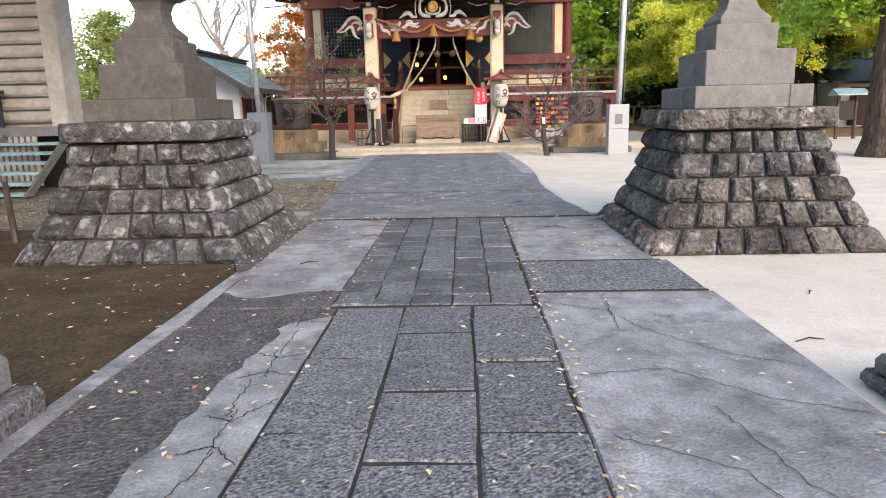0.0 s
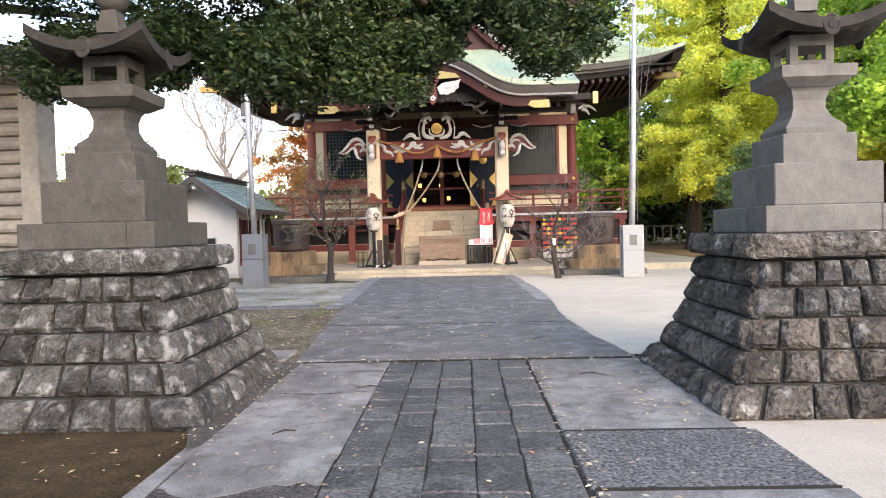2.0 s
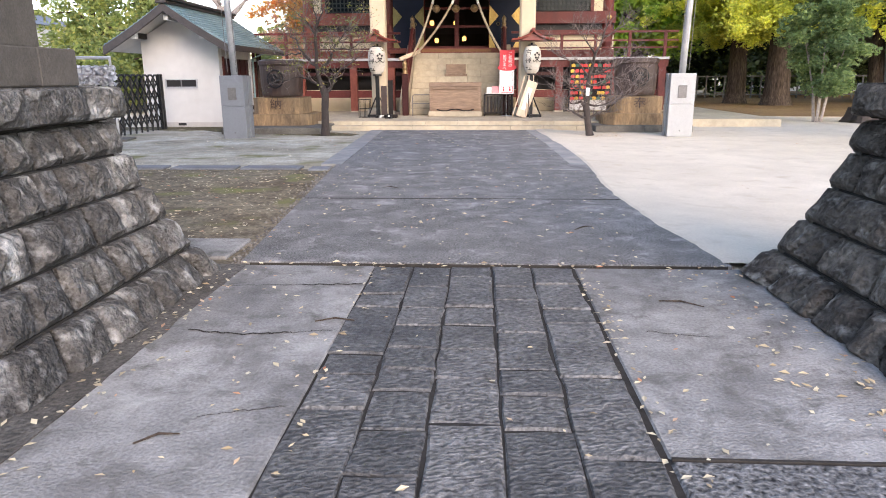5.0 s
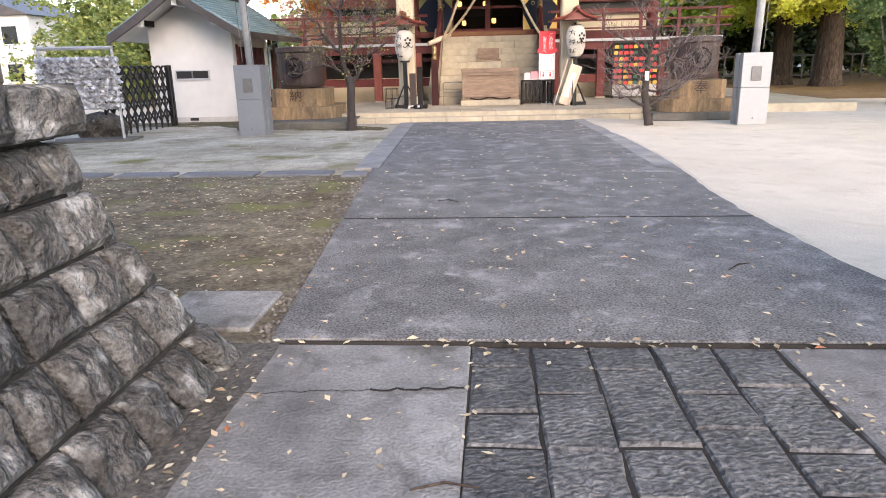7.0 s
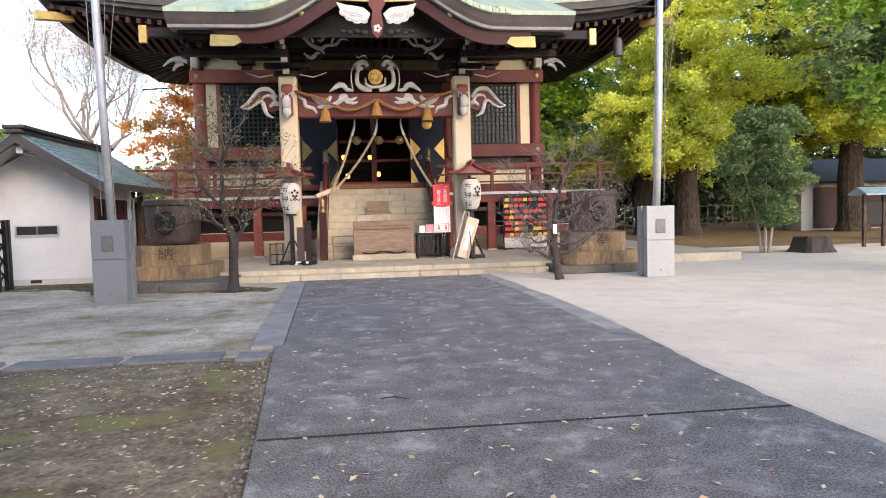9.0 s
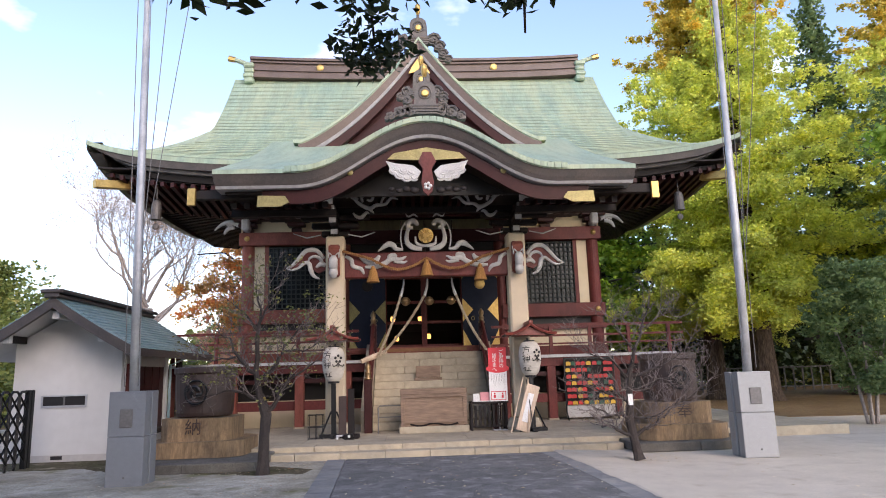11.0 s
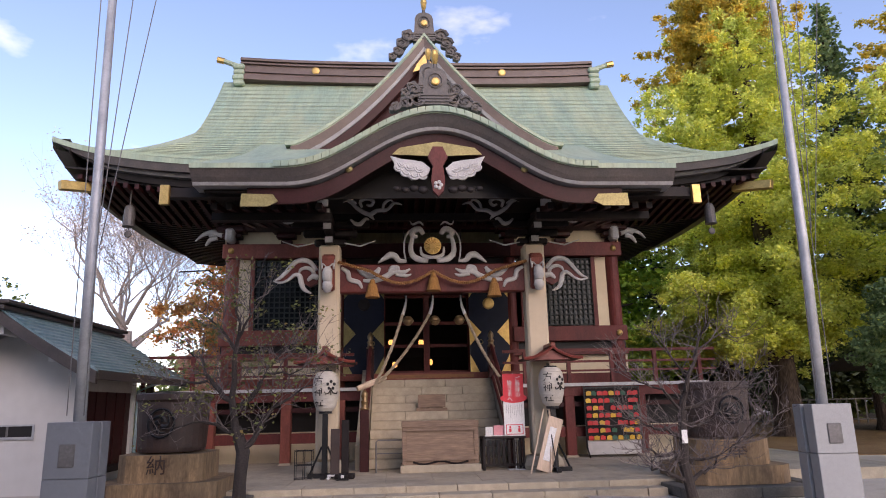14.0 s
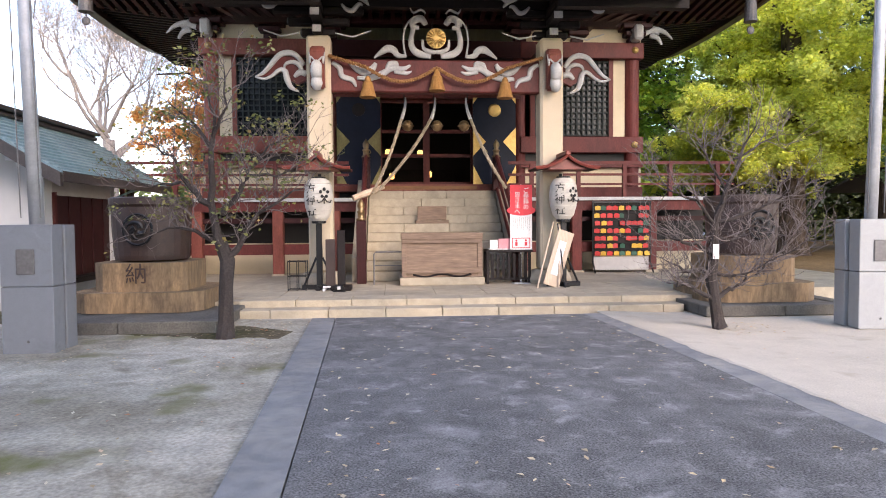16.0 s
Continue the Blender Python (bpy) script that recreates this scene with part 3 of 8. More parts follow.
flat("ground_dirt_pale", [(-14, 15.7), (slab_left(15.7), 15.7), (slab_left(23.9), 23.9), (-14, 25.4)], -0.2, -0.022, M_PALE_DIRT, "pale dusty earth with moss near the hut", category="earth")
moss_edge = [(x, float(np.interp(x, (-11.5, -8.0, -6.4, -3.3), (24.3, 24.0, 22.9, 22.1))) + 0.3 * noise.noise((x * 1.3, 0, 7)) + 0.12 * noise.noise((x * 6, 0, 9))) for x in steps(-11.5, -3.3, 70)]
flat("ground_moss", moss_edge + [(-3.2, 22.7), (-4.0, 23.3), (-6.9, 23.4), (-7.2, 25.5), (-11.5, 25.5)], -0.2, -0.016, M_MOSS, "dark mossy earth along the hut and plinth", category="earth")
flat("ground_leafy", [(6.5, 31.5), (60, 24.5), (60, 90), (-40, 90), (-40, 38.5), (6.0, 38.5)], -0.2, -0.018, M_LEAF_GROUND, "brown leaf-covered ground under the trees", category="earth")

# concrete beside the old paving, in bays with narrow joints
for x0, x1, y0, y1, m, z in ((-1.9, -0.84, 6.62, 9.85, M_CONC, 0), (-1.9, -0.785, -4, 5.68, M_ROUGH_CONC, -0.006), (-1.9, -0.84, 5.69, 6.6, M_ROUGH_CONC, -0.003),
                             (0.72, 2.02, 7.15, 9.84, M_CONC, 0), (0.72, 2.12, 6.05, 7.13, M_AGGREGATE, 0.003), (0.74, 2.16, -4, 6.03, M_CONC, -0.004)):
    b = B()
    box(b, x0, x1, y0, y1, -0.15, z, 0.012)
    tagged(part("pavement", b, m), "worn grey concrete bay beside the stone path", "pavement", "path bays", "structure")
def far_left(y):
    return -2.72 - 0.044 * (y - 16.1)


bays = [9.87, 12.8, 16.1, 19.8, 23.75]
for k, (ya, yb) in enumerate(zip(bays, bays[1:])):
    def right(y):
        for (xa, a), (xb, c) in zip(SLAB_R, SLAB_R[1:]):
            if a <= y <= c:
                return xa + (xb - xa) * (y - a) / (c - a)
        return SLAB_R[-1][0]
    left = (lambda y: far_left(y) + 0.37) if k >= 2 else slab_left
    inset = 0.38 if k >= 2 else 0.0
    ya2, yb2 = ya + (0.018 if k < 2 and ya != 16.1 else 0.004), yb - (0.018 if k == 0 else 0.004)
    b = B()
    prism(b, [(left(ya), ya2)] + [(right(y) - inset * 0.8, min(max(y, ya2), yb2)) for y in steps(ya, yb, 6)] + [(left(yb), yb2)], -0.15, 0.016 - 0.001 * k, "z")
    bmesh.ops.bevel(b, geom=b.edges[:], offset=0.005, segments=1, affect="EDGES")
    tagged(part("pavement", b, M_SLAB), "dark grey washed concrete slab with pale scuffs", "pavement", "approach slabs", "structure")
for ya in bays[1:2]:
    b = B()
    prism(b, [(slab_left(ya) + 0.02, ya - 0.014), (right(ya) - 0.02, ya - 0.011), (right(ya) - 0.02, ya + 0.012), (slab_left(ya) + 0.02, ya + 0.015)], -0.1, 0.0175, "z")
    tagged(part("pavement_joint", b, M_MORTAR), "dark filled joint across the concrete approach", "joint", "approach joints", "structure")
flat("pavement_joint_bed", [(-1.9, 9.86), (1.9, 9.86), (1.6, 13.4), (1.5, 23.7), (-2.6, 23.7)], -0.14, -0.01, M_MORTAR, "dark joint bed under the slabs", category="pavement")
for xs in ((0.0, 0.39), (-0.32, 0.0)):
    for ya, yb in ((16.1, 19.8), (19.81, 23.75)):
        b = B()
        if xs[0] == 0:
            pts = [(far_left(ya), ya), (far_left(ya) + 0.36, ya), (far_left(yb) + 0.36, yb), (far_left(yb), yb)]
        else:
            ra, rb = right(ya), right(yb)
            pts = [(ra - 0.31, ya), (ra, ya), (rb, yb), (rb - 0.31, yb)]
        prism(b, pts, -0.15, 0.016, "z")
        tagged(part("pavement", b, M_BAND), "light grey concrete edging strip", "pavement", "approach edging", "structure")


# sand swept up against the approach, level with its worn edge
b = B()
rows = []
for y in steps(9.95, 24.0, 140):
    e = right(min(y, 23.7)) - 0.03 - 0.05 * noise.noise((y * 0.9, 1, 0)) - 0.035 * noise.noise((y * 4.0, 5, 0))
    rows.append([b.verts.new((e + dx, y, z)) for dx, z in ((0.0, 0.0175), (0.05, 0.024), (0.35, 0.012), (1.3, -0.036))])
for p, q in zip(rows, rows[1:]):
    for i in range(3):
        b.faces.new((p[i], p[i + 1], q[i + 1], q[i]))
tagged(part("ground_sand_edge", b, M_SAND), "pale sand swept over the edge of the slabs", "ground", kind="structure")

# joints filled with dark grit, and earth washed against the bays
# the first strip, at 9.858, paints the shadow line under the slab lip
for x0, x1, y, z in ((-1.85, 1.9, 9.858, 0.013), (0.73, 2.05, 7.14, 0.006), (0.75, 2.12, 6.04, 0.005)):
    b = B()
    edge = [(x, y - 0.007 + 0.006 * noise.noise((x * 9, y, 0))) for x in steps(x0, x1, 30)] + [(x, y + 0.008) for x in (x1, x0)]
    prism(b, edge, -0.1, z, "z")
    tagged(part("pavement_joint", b, M_MORTAR), "dark joint strip between concrete bays, the longest painting the slab lip's shadow", "joint", "bay joints", "structure")
b = B()
prism(b, [(-1.87 + 0.03 * noise.noise((0, y * 4, 3)), y) for y in steps(6.9, 9.84, 30)] + [(-2.3, 9.84), (-2.3, 7.7), (-2.08, 7.2), (-1.93, 6.8)], -0.1, 0.006, "z")
tagged(part("ground_dirt_edge", b, M_GREY_DIRT), "grey dusty earth washed against the concrete edge", "earth", kind="structure")

# worn, feathered end of the smooth concrete over the rough
b = B()
prism(b, [(x, 6.1 + 0.35 * noise.noise((x * 1.6, 2, 0)) + 0.12 * noise.noise((x * 7, 4, 0))) for x in steps(-1.82, -0.85, 40)] + [(-0.85, 6.66), (-1.82, 6.66)], -0.1, 0.0005, "z")
tagged(part("pavement_patch", b, M_CONC), "worn uneven end of the smooth concrete bay", "pavement", kind="structure")

# narrow kerb between the rough concrete and the earth
for ya, yb in ((-4, 1.2), (1.21, 4.0), (4.01, 6.9)):
    b = B()
    prism(b, [(-1.96, ya), (-1.84 + 0.02 * math.sin(ya * 3), ya), (-1.82, (ya + yb) / 2), (-1.85, yb), (-1.96, yb)], -0.15, 0.003, "z")
    tagged(part("pavement", b, M_CONC), "narrow pale concrete kerb beside the earth", "pavement", "earth kerb", "structure")

# ---- stone pedestals with lanterns ----
def rock_stone(rng, bl, br, tr, tl, out, bulge, nu=10, nv=8):
    """One rock-faced stone: a quad with a rough, bulging face and sides that run back."""
    bm = B()
    bl, br, tr, tl, out = (Vector(v) for v in (bl, br, tr, tl, out))
    grid = []
    off = Vector((rng.uniform(0, 99), rng.uniform(0, 99), rng.uniform(0, 99)))
    planes = [(rng.uniform(0.9, 1.5), rng.uniform(-1.6, 1.6), rng.uniform(-1.6, 1.0)) for _ in range(3)]
    for i in range(nu + 1):
        row = []
        for j in range(nv + 1):
            u, v = 0.5 - 0.5 * math.cos(math.pi * i / nu), 0.5 - 0.5 * math.cos(math.pi * j / nv)
            p = (bl * (1 - u) + br * u) * (1 - v) + (tl * (1 - u) + tr * u) * v
            edge = min(u, 1 - u, v, 1 - v)
            rough = noise.noise(p * 17.0 + off) * 0.55 + noise.noise(p * 7 + off) * 0.6
            facet = min(f + g * (u - 0.5) + h * (v - 0.5) for f, g, h in planes)
            k = bulge * min(-0.15 + edge * (11.0 + 8 * noise.noise(p * 9 - off)), facet + rough * min(edge * 4, 1))
            row.append(bm.verts.new(p + out * k))
        grid.append(row)
    for i in range(nu):
        for j in range(nv):
            bm.faces.new((grid[i][j], grid[i + 1][j], grid[i + 1][j + 1], grid[i][j + 1]))
    rim = [grid[i][0] for i in range(nu + 1)] + [grid[nu][j] for j in range(1, nv + 1)] + [grid[i][nv] for i in range(nu - 1, -1, -1)] + [grid[0][j] for j in range(nv - 1, 0, -1)]
    back = [bm.verts.new(v.co - out * 0.1) for v in rim]
    for i in range(len(rim)):
        k = (i + 1) % len(rim)
        bm.faces.new((rim[i], back[i], back[k], rim[k]))
    return bm


COURSES = [(1.2, 1.06, 0.0, 0.245), (1.04, 0.935, 0.25, 0.49), (0.925, 0.84, 0.495, 0.735), (0.83, 0.765, 0.74, 0.98), (0.755, 0.7, 0.985, 1.2)]


def pedestal(at, label, dark, seed):
    rng = random.Random(seed)
    ped = thing("stone_pedestal", at, label, "pedestal", "lantern pedestals")
    b = B()
    lathe(b, [((h - 0.035) * 1.414, z) for hb, ht, z0, z1 in COURSES for h, z in ((hb, z0 - 0.005), (ht, z1 - 0.001))], 4, turn=math.pi / 4)
    part("core", b, M_MORTAR, ped)
    for c, (hb, ht, z0, z1) in enumerate(COURSES):
        count = 7 if c < 2 else 6
        for side in range(4):
            rot = Matrix.Rotation(side * math.pi / 2, 3, "Z")
            cuts = [0.0] + [(k + (0.25 if (c + side) % 2 else -0.1) + rng.uniform(-0.12, 0.12)) / count for k in range(1, count)] + [1.0]
            for u0, u1 in zip(cuts, cuts[1:]):
                def at_(u, h, z):
                    return rot @ Vector((-h + 2 * h * u, -h, z))
                g0, g1 = (rng.uniform(0.005, 0.012) if u0 > 0 else 0) / hb, (rng.uniform(0.005, 0.012) if u1 < 1 else 0) / hb
                out = rot @ Vector((0, -1, 0.25))
                st = rock_stone(rng, at_(u0 + g0, hb, z0 + 0.004), at_(u1 - g1, hb, z0 + 0.004), at_(u1 - g1, ht, z1 - 0.006), at_(u0 + g0, ht, z1 - 0.006), out.normalized(), rng.uniform(0.038, 0.064))
                part("stone", st, M_ROCK_DARK if (dark and c < 3) or (dark and side == 3) else M_ROCK, ped)
    # rough cap slabs
    b = B()
    box(b, -0.7, 0.7, -0.7, 0.7, 1.205, 1.42)
    part("cap_core", b, M_MORTAR, ped)
    for side in range(4):
        rot = Matrix.Rotation(side * math.pi / 2, 3, "Z")
        for u0, u1 in ((0, 0.36 if side % 2 else 0.3), (0.36 if side % 2 else 0.3, 0.74), (0.74, 1.0)):
            def at_(u, h, z):
                return rot @ Vector((-h + 2 * h * u, -h, z))
            st = rock_stone(rng, at_(u0, 0.78, 1.22), at_(u1, 0.78, 1.22), at_(u1, 0.775, 1.425), at_(u0, 0.775, 1.425), rot @ Vector((0, -1, 0)), 0.05, 14, 6)
            part("cap_stone", st, M_ROCK_DARK if dark else M_ROCK, ped)
            b = B()
            p = [at_(u0, 0.775, 1.427), at_(u1, 0.775, 1.427), at_(u1, 0.5, 1.427), at_(u0, 0.5, 1.427)]
            lo = [v - Vector((0, 0, 0.03)) for v in p]
            q = [b.verts.new(v) for v in p + lo]
            b.faces.new(q[:4])
            for i in range(4):
                b.faces.new((q[i], q[4 + i], q[4 + (i + 1) % 4], q[(i + 1) % 4]))
            part("cap_top", b, M_ROCK, ped)
    return ped


def stone_lantern(at, label, stone, roof_stone):
    lan = thing("stone_lantern", at, label, "stone lantern", "stone lanterns")
    lan.scale = (0.72, 0.72, 1.0)
    def tier(name, h, z0, z1):
        b = B()
        box(b, -h, h, -h, h, z0, z1, 0.012)
        return part(name, b, stone, lan)
    # lowest step: four blocks with joints
    for x0, x1, y0, y1 in ((-0.84, 0.5, -0.84, -0.32), (0.504, 0.84, -0.84, 0.3), (-0.84, 0.5, -0.316, 0.84), (0.504, 0.84, 0.304, 0.84)):
        b = B()
        box(b, x0, x1, y0, y1, 1.43, 1.66, 0.01)
        part("step_block", b, stone, lan)
    tier("middle_step", 0.645, 1.66, 2.03)
    tier("upper_step", 0.45, 2.03, 2.3)
    b = B()
    prof = [(0.36, 2.3), (0.37, 2.36), (0.33, 2.4), (0.25, 2.46), (0.205, 2.54), (0.2, 2.62), (0.235, 2.7), (0.27, 2.73)]
    lathe(b, [(r * 1.414, z) for r, z in prof], 4, turn=math.pi / 4)
    part("shaft", b, stone, lan)
    b = B()
    lathe(b, [(0.3 * 1.414, 2.73), (0.45 * 1.414, 2.8), (0.46 * 1.414, 2.9), (0.42 * 1.414, 2.91)], 4, turn=math.pi / 4)
    part("platform", b, stone, lan)
    # fire box with openings: four posts, sill and lintel
    for sx in (-1, 1):
        for sy in (-1, 1):
            fb = B()
            box(fb, sx * 0.27 - (0.1 if sx > 0 else 0), sx * 0.27 + (0 if sx > 0 else 0.1), sy * 0.27 - (0.1 if sy > 0 else 0), sy * 0.27 + (0 if sy > 0 else 0.1), 2.97, 3.1)
            part("fire_box_post", fb, stone, lan)
    for name, z0, z1 in (("fire_box_sill", 2.91, 2.97), ("fire_box_lintel", 3.1, 3.2)):
        fb = B()
        box(fb, -0.272, 0.272, -0.272, 0.272, z0, z1, 0.006)
        part(name, fb, stone, lan)
    # curved roof with raised corners
    roof = B()
    def surf(u, v):
        k = max(abs(u), abs(v))
        corner = (abs(u) * abs(v)) ** 2
        return (u * 0.73, v * 0.73, 3.2 + 0.3 * (1 - k) ** 1.6 + 0.17 * corner + 0.05 * k ** 3)
    shell(roof, surf, steps(-1, 1, 12), steps(-1, 1, 12), 0.09)
    part("roof", roof, roof_stone, lan)
    for k in range(4):
        b = B()
        lathe(b, [(0.005, 0), (0.1, 0), (0.1, 0.012), (0.08, 0.014), (0.075, 0.006), (0.045, 0.006), (0.04, 0.016), (0.005, 0.018)], 18)
        for v in b.verts:
            v.co = Matrix.Rotation(k * math.pi / 2, 4, "Z") @ pose(0, -0.725, 3.19, 78) @ v.co
        part("eave_medallion", b, roof_stone, lan, "small carved round crest on the eave")
    b = B()
    lathe(b, [(0.2, 3.44), (0.21, 3.54), (0.17, 3.55), (0.15, 3.64), (0.13, 3.66)], 4, turn=math.pi / 4)
    part("finial_base", b, stone, lan)
    b = B()
    lathe(b, [(0.1, 3.66), (0.19, 3.72), (0.235, 3.83), (0.22, 3.93), (0.12, 4.04), (0.02, 4.1)], 14)
    part("finial", b, stone, lan, smooth=True)
    return lan


pedestal((-3.24, 8.55, -0.03), "tall flared pedestal of grey rock-faced stones beside the path", False, 3)
pedestal((3.2, 8.62, -0.03), "tall flared pedestal of dark weathered rock-faced stones", True, 8)
stone_lantern((-3.24, 8.55, -0.03), "brown-grey weathered stone lantern with upturned roof on a pedestal, tree shade in its colour", M_DRESSED_BROWN, M_ROOFSTONE)
stone_lantern((3.2, 8.62, -0.03), "grey stone lantern with upturned roof on a dark pedestal", M_DRESSED, M_ROOFSTONE)

# added walls that close the precinct out of sight, after no known building
for name, x0, x1, y0, y1, h in (("wall_west", -30, -26, -30, 36, 5), ("wall_south", -26, 40, -24, -22, 5)):
    b = B()
    box(b, x0, x1, y0, y1, -0.1, h)
    tagged(part(name, b, M_FAR), "plain unseen wall added to close the precinct", "wall", kind="structure")

# ---- the shrine hall ----
X0 = -0.88
YE, YF = 28.3, 31.2
hall = thing("shrine_hall", (X0, 0, 0), "dark red timber shrine hall with green copper roof and white carvings", "shrine")


def main_z(x, y):
    """Height of the main roof over the plan, x from the axis."""
    def prof(d):
        return 7.78 + 0.42 * d + 0.0797 * d * d
    dy = max(y - YE, 0)
    dx = max(9.55 - abs(x), 0)
    z = prof(dy) if abs(x) < 7.0 else min(prof(dy), prof(dx) + 0.25 * dx)
    lift = 0.6 * (abs(x) / 9.55) ** 4 * math.exp(-dy / 1.6) + 0.6 * max(0, 1 - dy / 6) ** 4 * math.exp(-dx / 1.2) * (abs(x) / 9.55) ** 4 * 0.2
    return z + lift


YR = 34.2
roof = B()
xs = steps(-9.55, -7.02, 14) + steps(-6.99, 6.99, 40) + steps(7.02, 9.55, 14)
ys = steps(YE, YR, 26)
shell(roof, lambda x, y: (x, y, main_z(x, y)), xs, ys, 0.14)
main_roof = part("roof", roof, M_COPPER, hall, "green patinated copper main roof")
back = B()
shell(back, lambda x, y: (x, y, main_z(x, 2 * YR - y)), xs, steps(YR, 2 * YR - YE, 14), 0.14)
part("roof_back", back, M_COPPER, hall)
# courses of copper sheet
for k in range(1, 31):
    y = YE + 0.19 * k
    if y > YR - 0.1:
        break
    lim = 9.5 - (y - YE) * 0.98 if y < YE + 2.4 else 6.95
    pts = [(x, y, main_z(x, y)) for x in steps(-lim, lim, 46)]
    crs = B()
    va = [crs.verts.new((a, b - 0.012, c + 0.006)) for a, b, c in pts]
    vb = [crs.verts.new((a, b - 0.012, c + 0.03)) for a, b, c in pts]
    vc = [crs.verts.new((a, b + 0.12, c + 0.035)) for a, b, c in pts]
    for i in range(len(pts) - 1):
        crs.faces.new((va[i], va[i + 1], vb[i + 1], vb[i]))
        crs.faces.new((vb[i], vb[i + 1], vc[i + 1], vc[i]))
    part("sheet_course", crs, M_COPPER, main_roof)


def eave_board(name, pts_fn, us, depth, drop, height, material, parent=hall, label=""):
    """A board that follows an eave: pts_fn(u) gives the upper outer edge."""
    bm = B()
    rows = []
    for u in us:
        x, y, z = pts_fn(u)
        k = 1 - 0.6 * max(0.0, (abs(u) - 8.2) / 1.3) ** 1.5
        z, h = z - drop * k, height * k
        rows.append([bm.verts.new(p) for p in ((x, y, z), (x, y + depth, z), (x, y + depth, z - h), (x, y + 0.04, z - h))])
    for a, b in zip(rows, rows[1:]):
        for i in range(4):
            bm.faces.new((a[i], b[i], b[(i + 1) % 4], a[(i + 1) % 4]))
    bm.faces.new(rows[0][::-1])
    bm.faces.new(rows[-1])
    return part(name, bm, material, parent, label)


us = steps(-9.5, 9.5, 60)
eave_board("eave_board", lambda u: (u, YE + 0.02, main_z(u, YE)), us, 0.5, 0.1, 0.24, M_COPPER_EDGE, main_roof)
eave_board("eave_board", lambda u: (u * 0.985, YE + 0.2, main_z(u, YE)), us, 0.5, 0.34, 0.1, M_COPPER_GREY, main_roof)
eave_board("eave_board", lambda u: (u * 0.96, YE + 0.4, main_z(u, YE)), us, 0.5, 0.44, 0.2, M_BLACKWOOD, main_roof)
for s in (-1, 1):
    b = B()
    rows = []
    for y in steps(YE, 2 * YR - YE, 30):
        z = main_z(9.55, min(y, 2 * YR - y)) + 0.02
        rows.append([b.verts.new((s * p, y, q)) for p, q in ((9.55, z - 0.1), (9.1, z - 0.1), (9.1, z - 0.45), (9.5, z - 0.36))])
    for p, q in zip(rows, rows[1:]):
        for i in range(4):
            b.faces.new((p[i], q[i], q[(i + 1) % 4], p[(i + 1) % 4]))
    part("side_eave_board", b, M_COPPER_EDGE, main_roof)

# soffit and rafters of the main roof
sof = B()
for s in (-1, 1):
    shell(sof, lambda x, y: (s * x, y, main_z(9.3, YE) - 0.62 - 0.1 * min(9.3 - x, y - YE + 0.3)), steps(5.3, 9.3, 8), steps(YE + 0.25, 40, 8), 0.05)
shell(sof, lambda x, y: (x, y, main_z(x * 0.5, YE) - 0.42 - 0.1 * (y - YE)), steps(-5.4, 5.4, 8), steps(YE + 0.2, YF + 0.3, 3), 0.05)
part("soffit", sof, M_BLACKWOOD, hall)
for i in range(-31, 32):
    raf = B()
    x = i * 0.29
    z = main_z(x, YE) - 0.66
    prism(raf, [(YE + 0.45, z), (YF + 0.2, z - 0.25), (YF + 0.2, z - 0.4), (YE + 0.45, z - 0.13)], x - 0.055, x + 0.055, "x")
    part("rafter", raf, M_DARKRED, main_roof)
for s in (-1, 1):
    for i in range(38):
        raf2 = B()
        y = YE + 0.6 + i * 0.29
        z = main_z(9.3, YE) - 0.72
        prism(raf2, [(s * 9.2, z), (s * 5.4, z - 0.38), (s * 5.4, z - 0.53), (s * 9.2, z - 0.13)], y - 0.055, y + 0.055, "y")
        part("rafter", raf2, M_BLACKWOOD, main_roof)
for s in (-1, 1):
    b = B()
    box(b, -0.11, 0.11, -0.5, 0.55, -0.12, 0.12, 0.015)
    for v in b.verts:
        v.co = pose(s * 9.0, YE + 0.55, 7.32, 8, 0, s * 42) @ v.co
    part("corner_rafter_tip", b, M_GOLD, hall, "gilt corner rafter end")

# upper gables at the sides and the ridge
for s in (-1, 1):
    b = B()
    pts = [(y, main_z(6.9, min(y, 2 * YR - y)) - 0.14) for y in steps(YE + 1.6, 2 * YR - YE - 1.6, 24)]
    prism(b, pts, s * 6.2, s * 6.3, "x")
    part("side_gable", b, M_DARKRED, hall)
rd = tagged(new("ridge"), "brown copper box ridge")
rd.parent = hall
for z0, z1, h in ((12.85, 13.0, 0.38), (13.0, 13.14, 0.3), (13.14, 13.18, 0.36), (13.18, 13.46, 0.28), (13.46, 13.52, 0.36), (13.52, 13.57, 0.3), (13.57, 13.63, 0.4), (13.63, 13.7, 0.34)):
    ridge = B()
    for xa, xb in zip(steps(-6.35, 6.35, 12), steps(-6.35, 6.35, 12)[1:]):
        box(ridge, xa, xb, YR - h, YR + h, z0, z1)
    bmesh.ops.remove_doubles(ridge, verts=ridge.verts, dist=0.001)
    for v in ridge.verts:
        v.co.z += 0.14 * (abs(v.co.x) / 6.35) ** 3
    part("ridge_course", ridge, M_RIDGE, rd)
for x in (-3.7, 3.0):
    b = B()
    lathe(b, [(0.01, -0.02), (0.14, -0.02), (0.14, 0.02), (0.1, 0.04), (0.01, 0.045)], 16)
    for v in b.verts:
        v.co = pose(x, YR - 0.34, 13.33, 90) @ v.co
    part("crest_disc", b, M_GOLD, rd, "gilt crest disc")


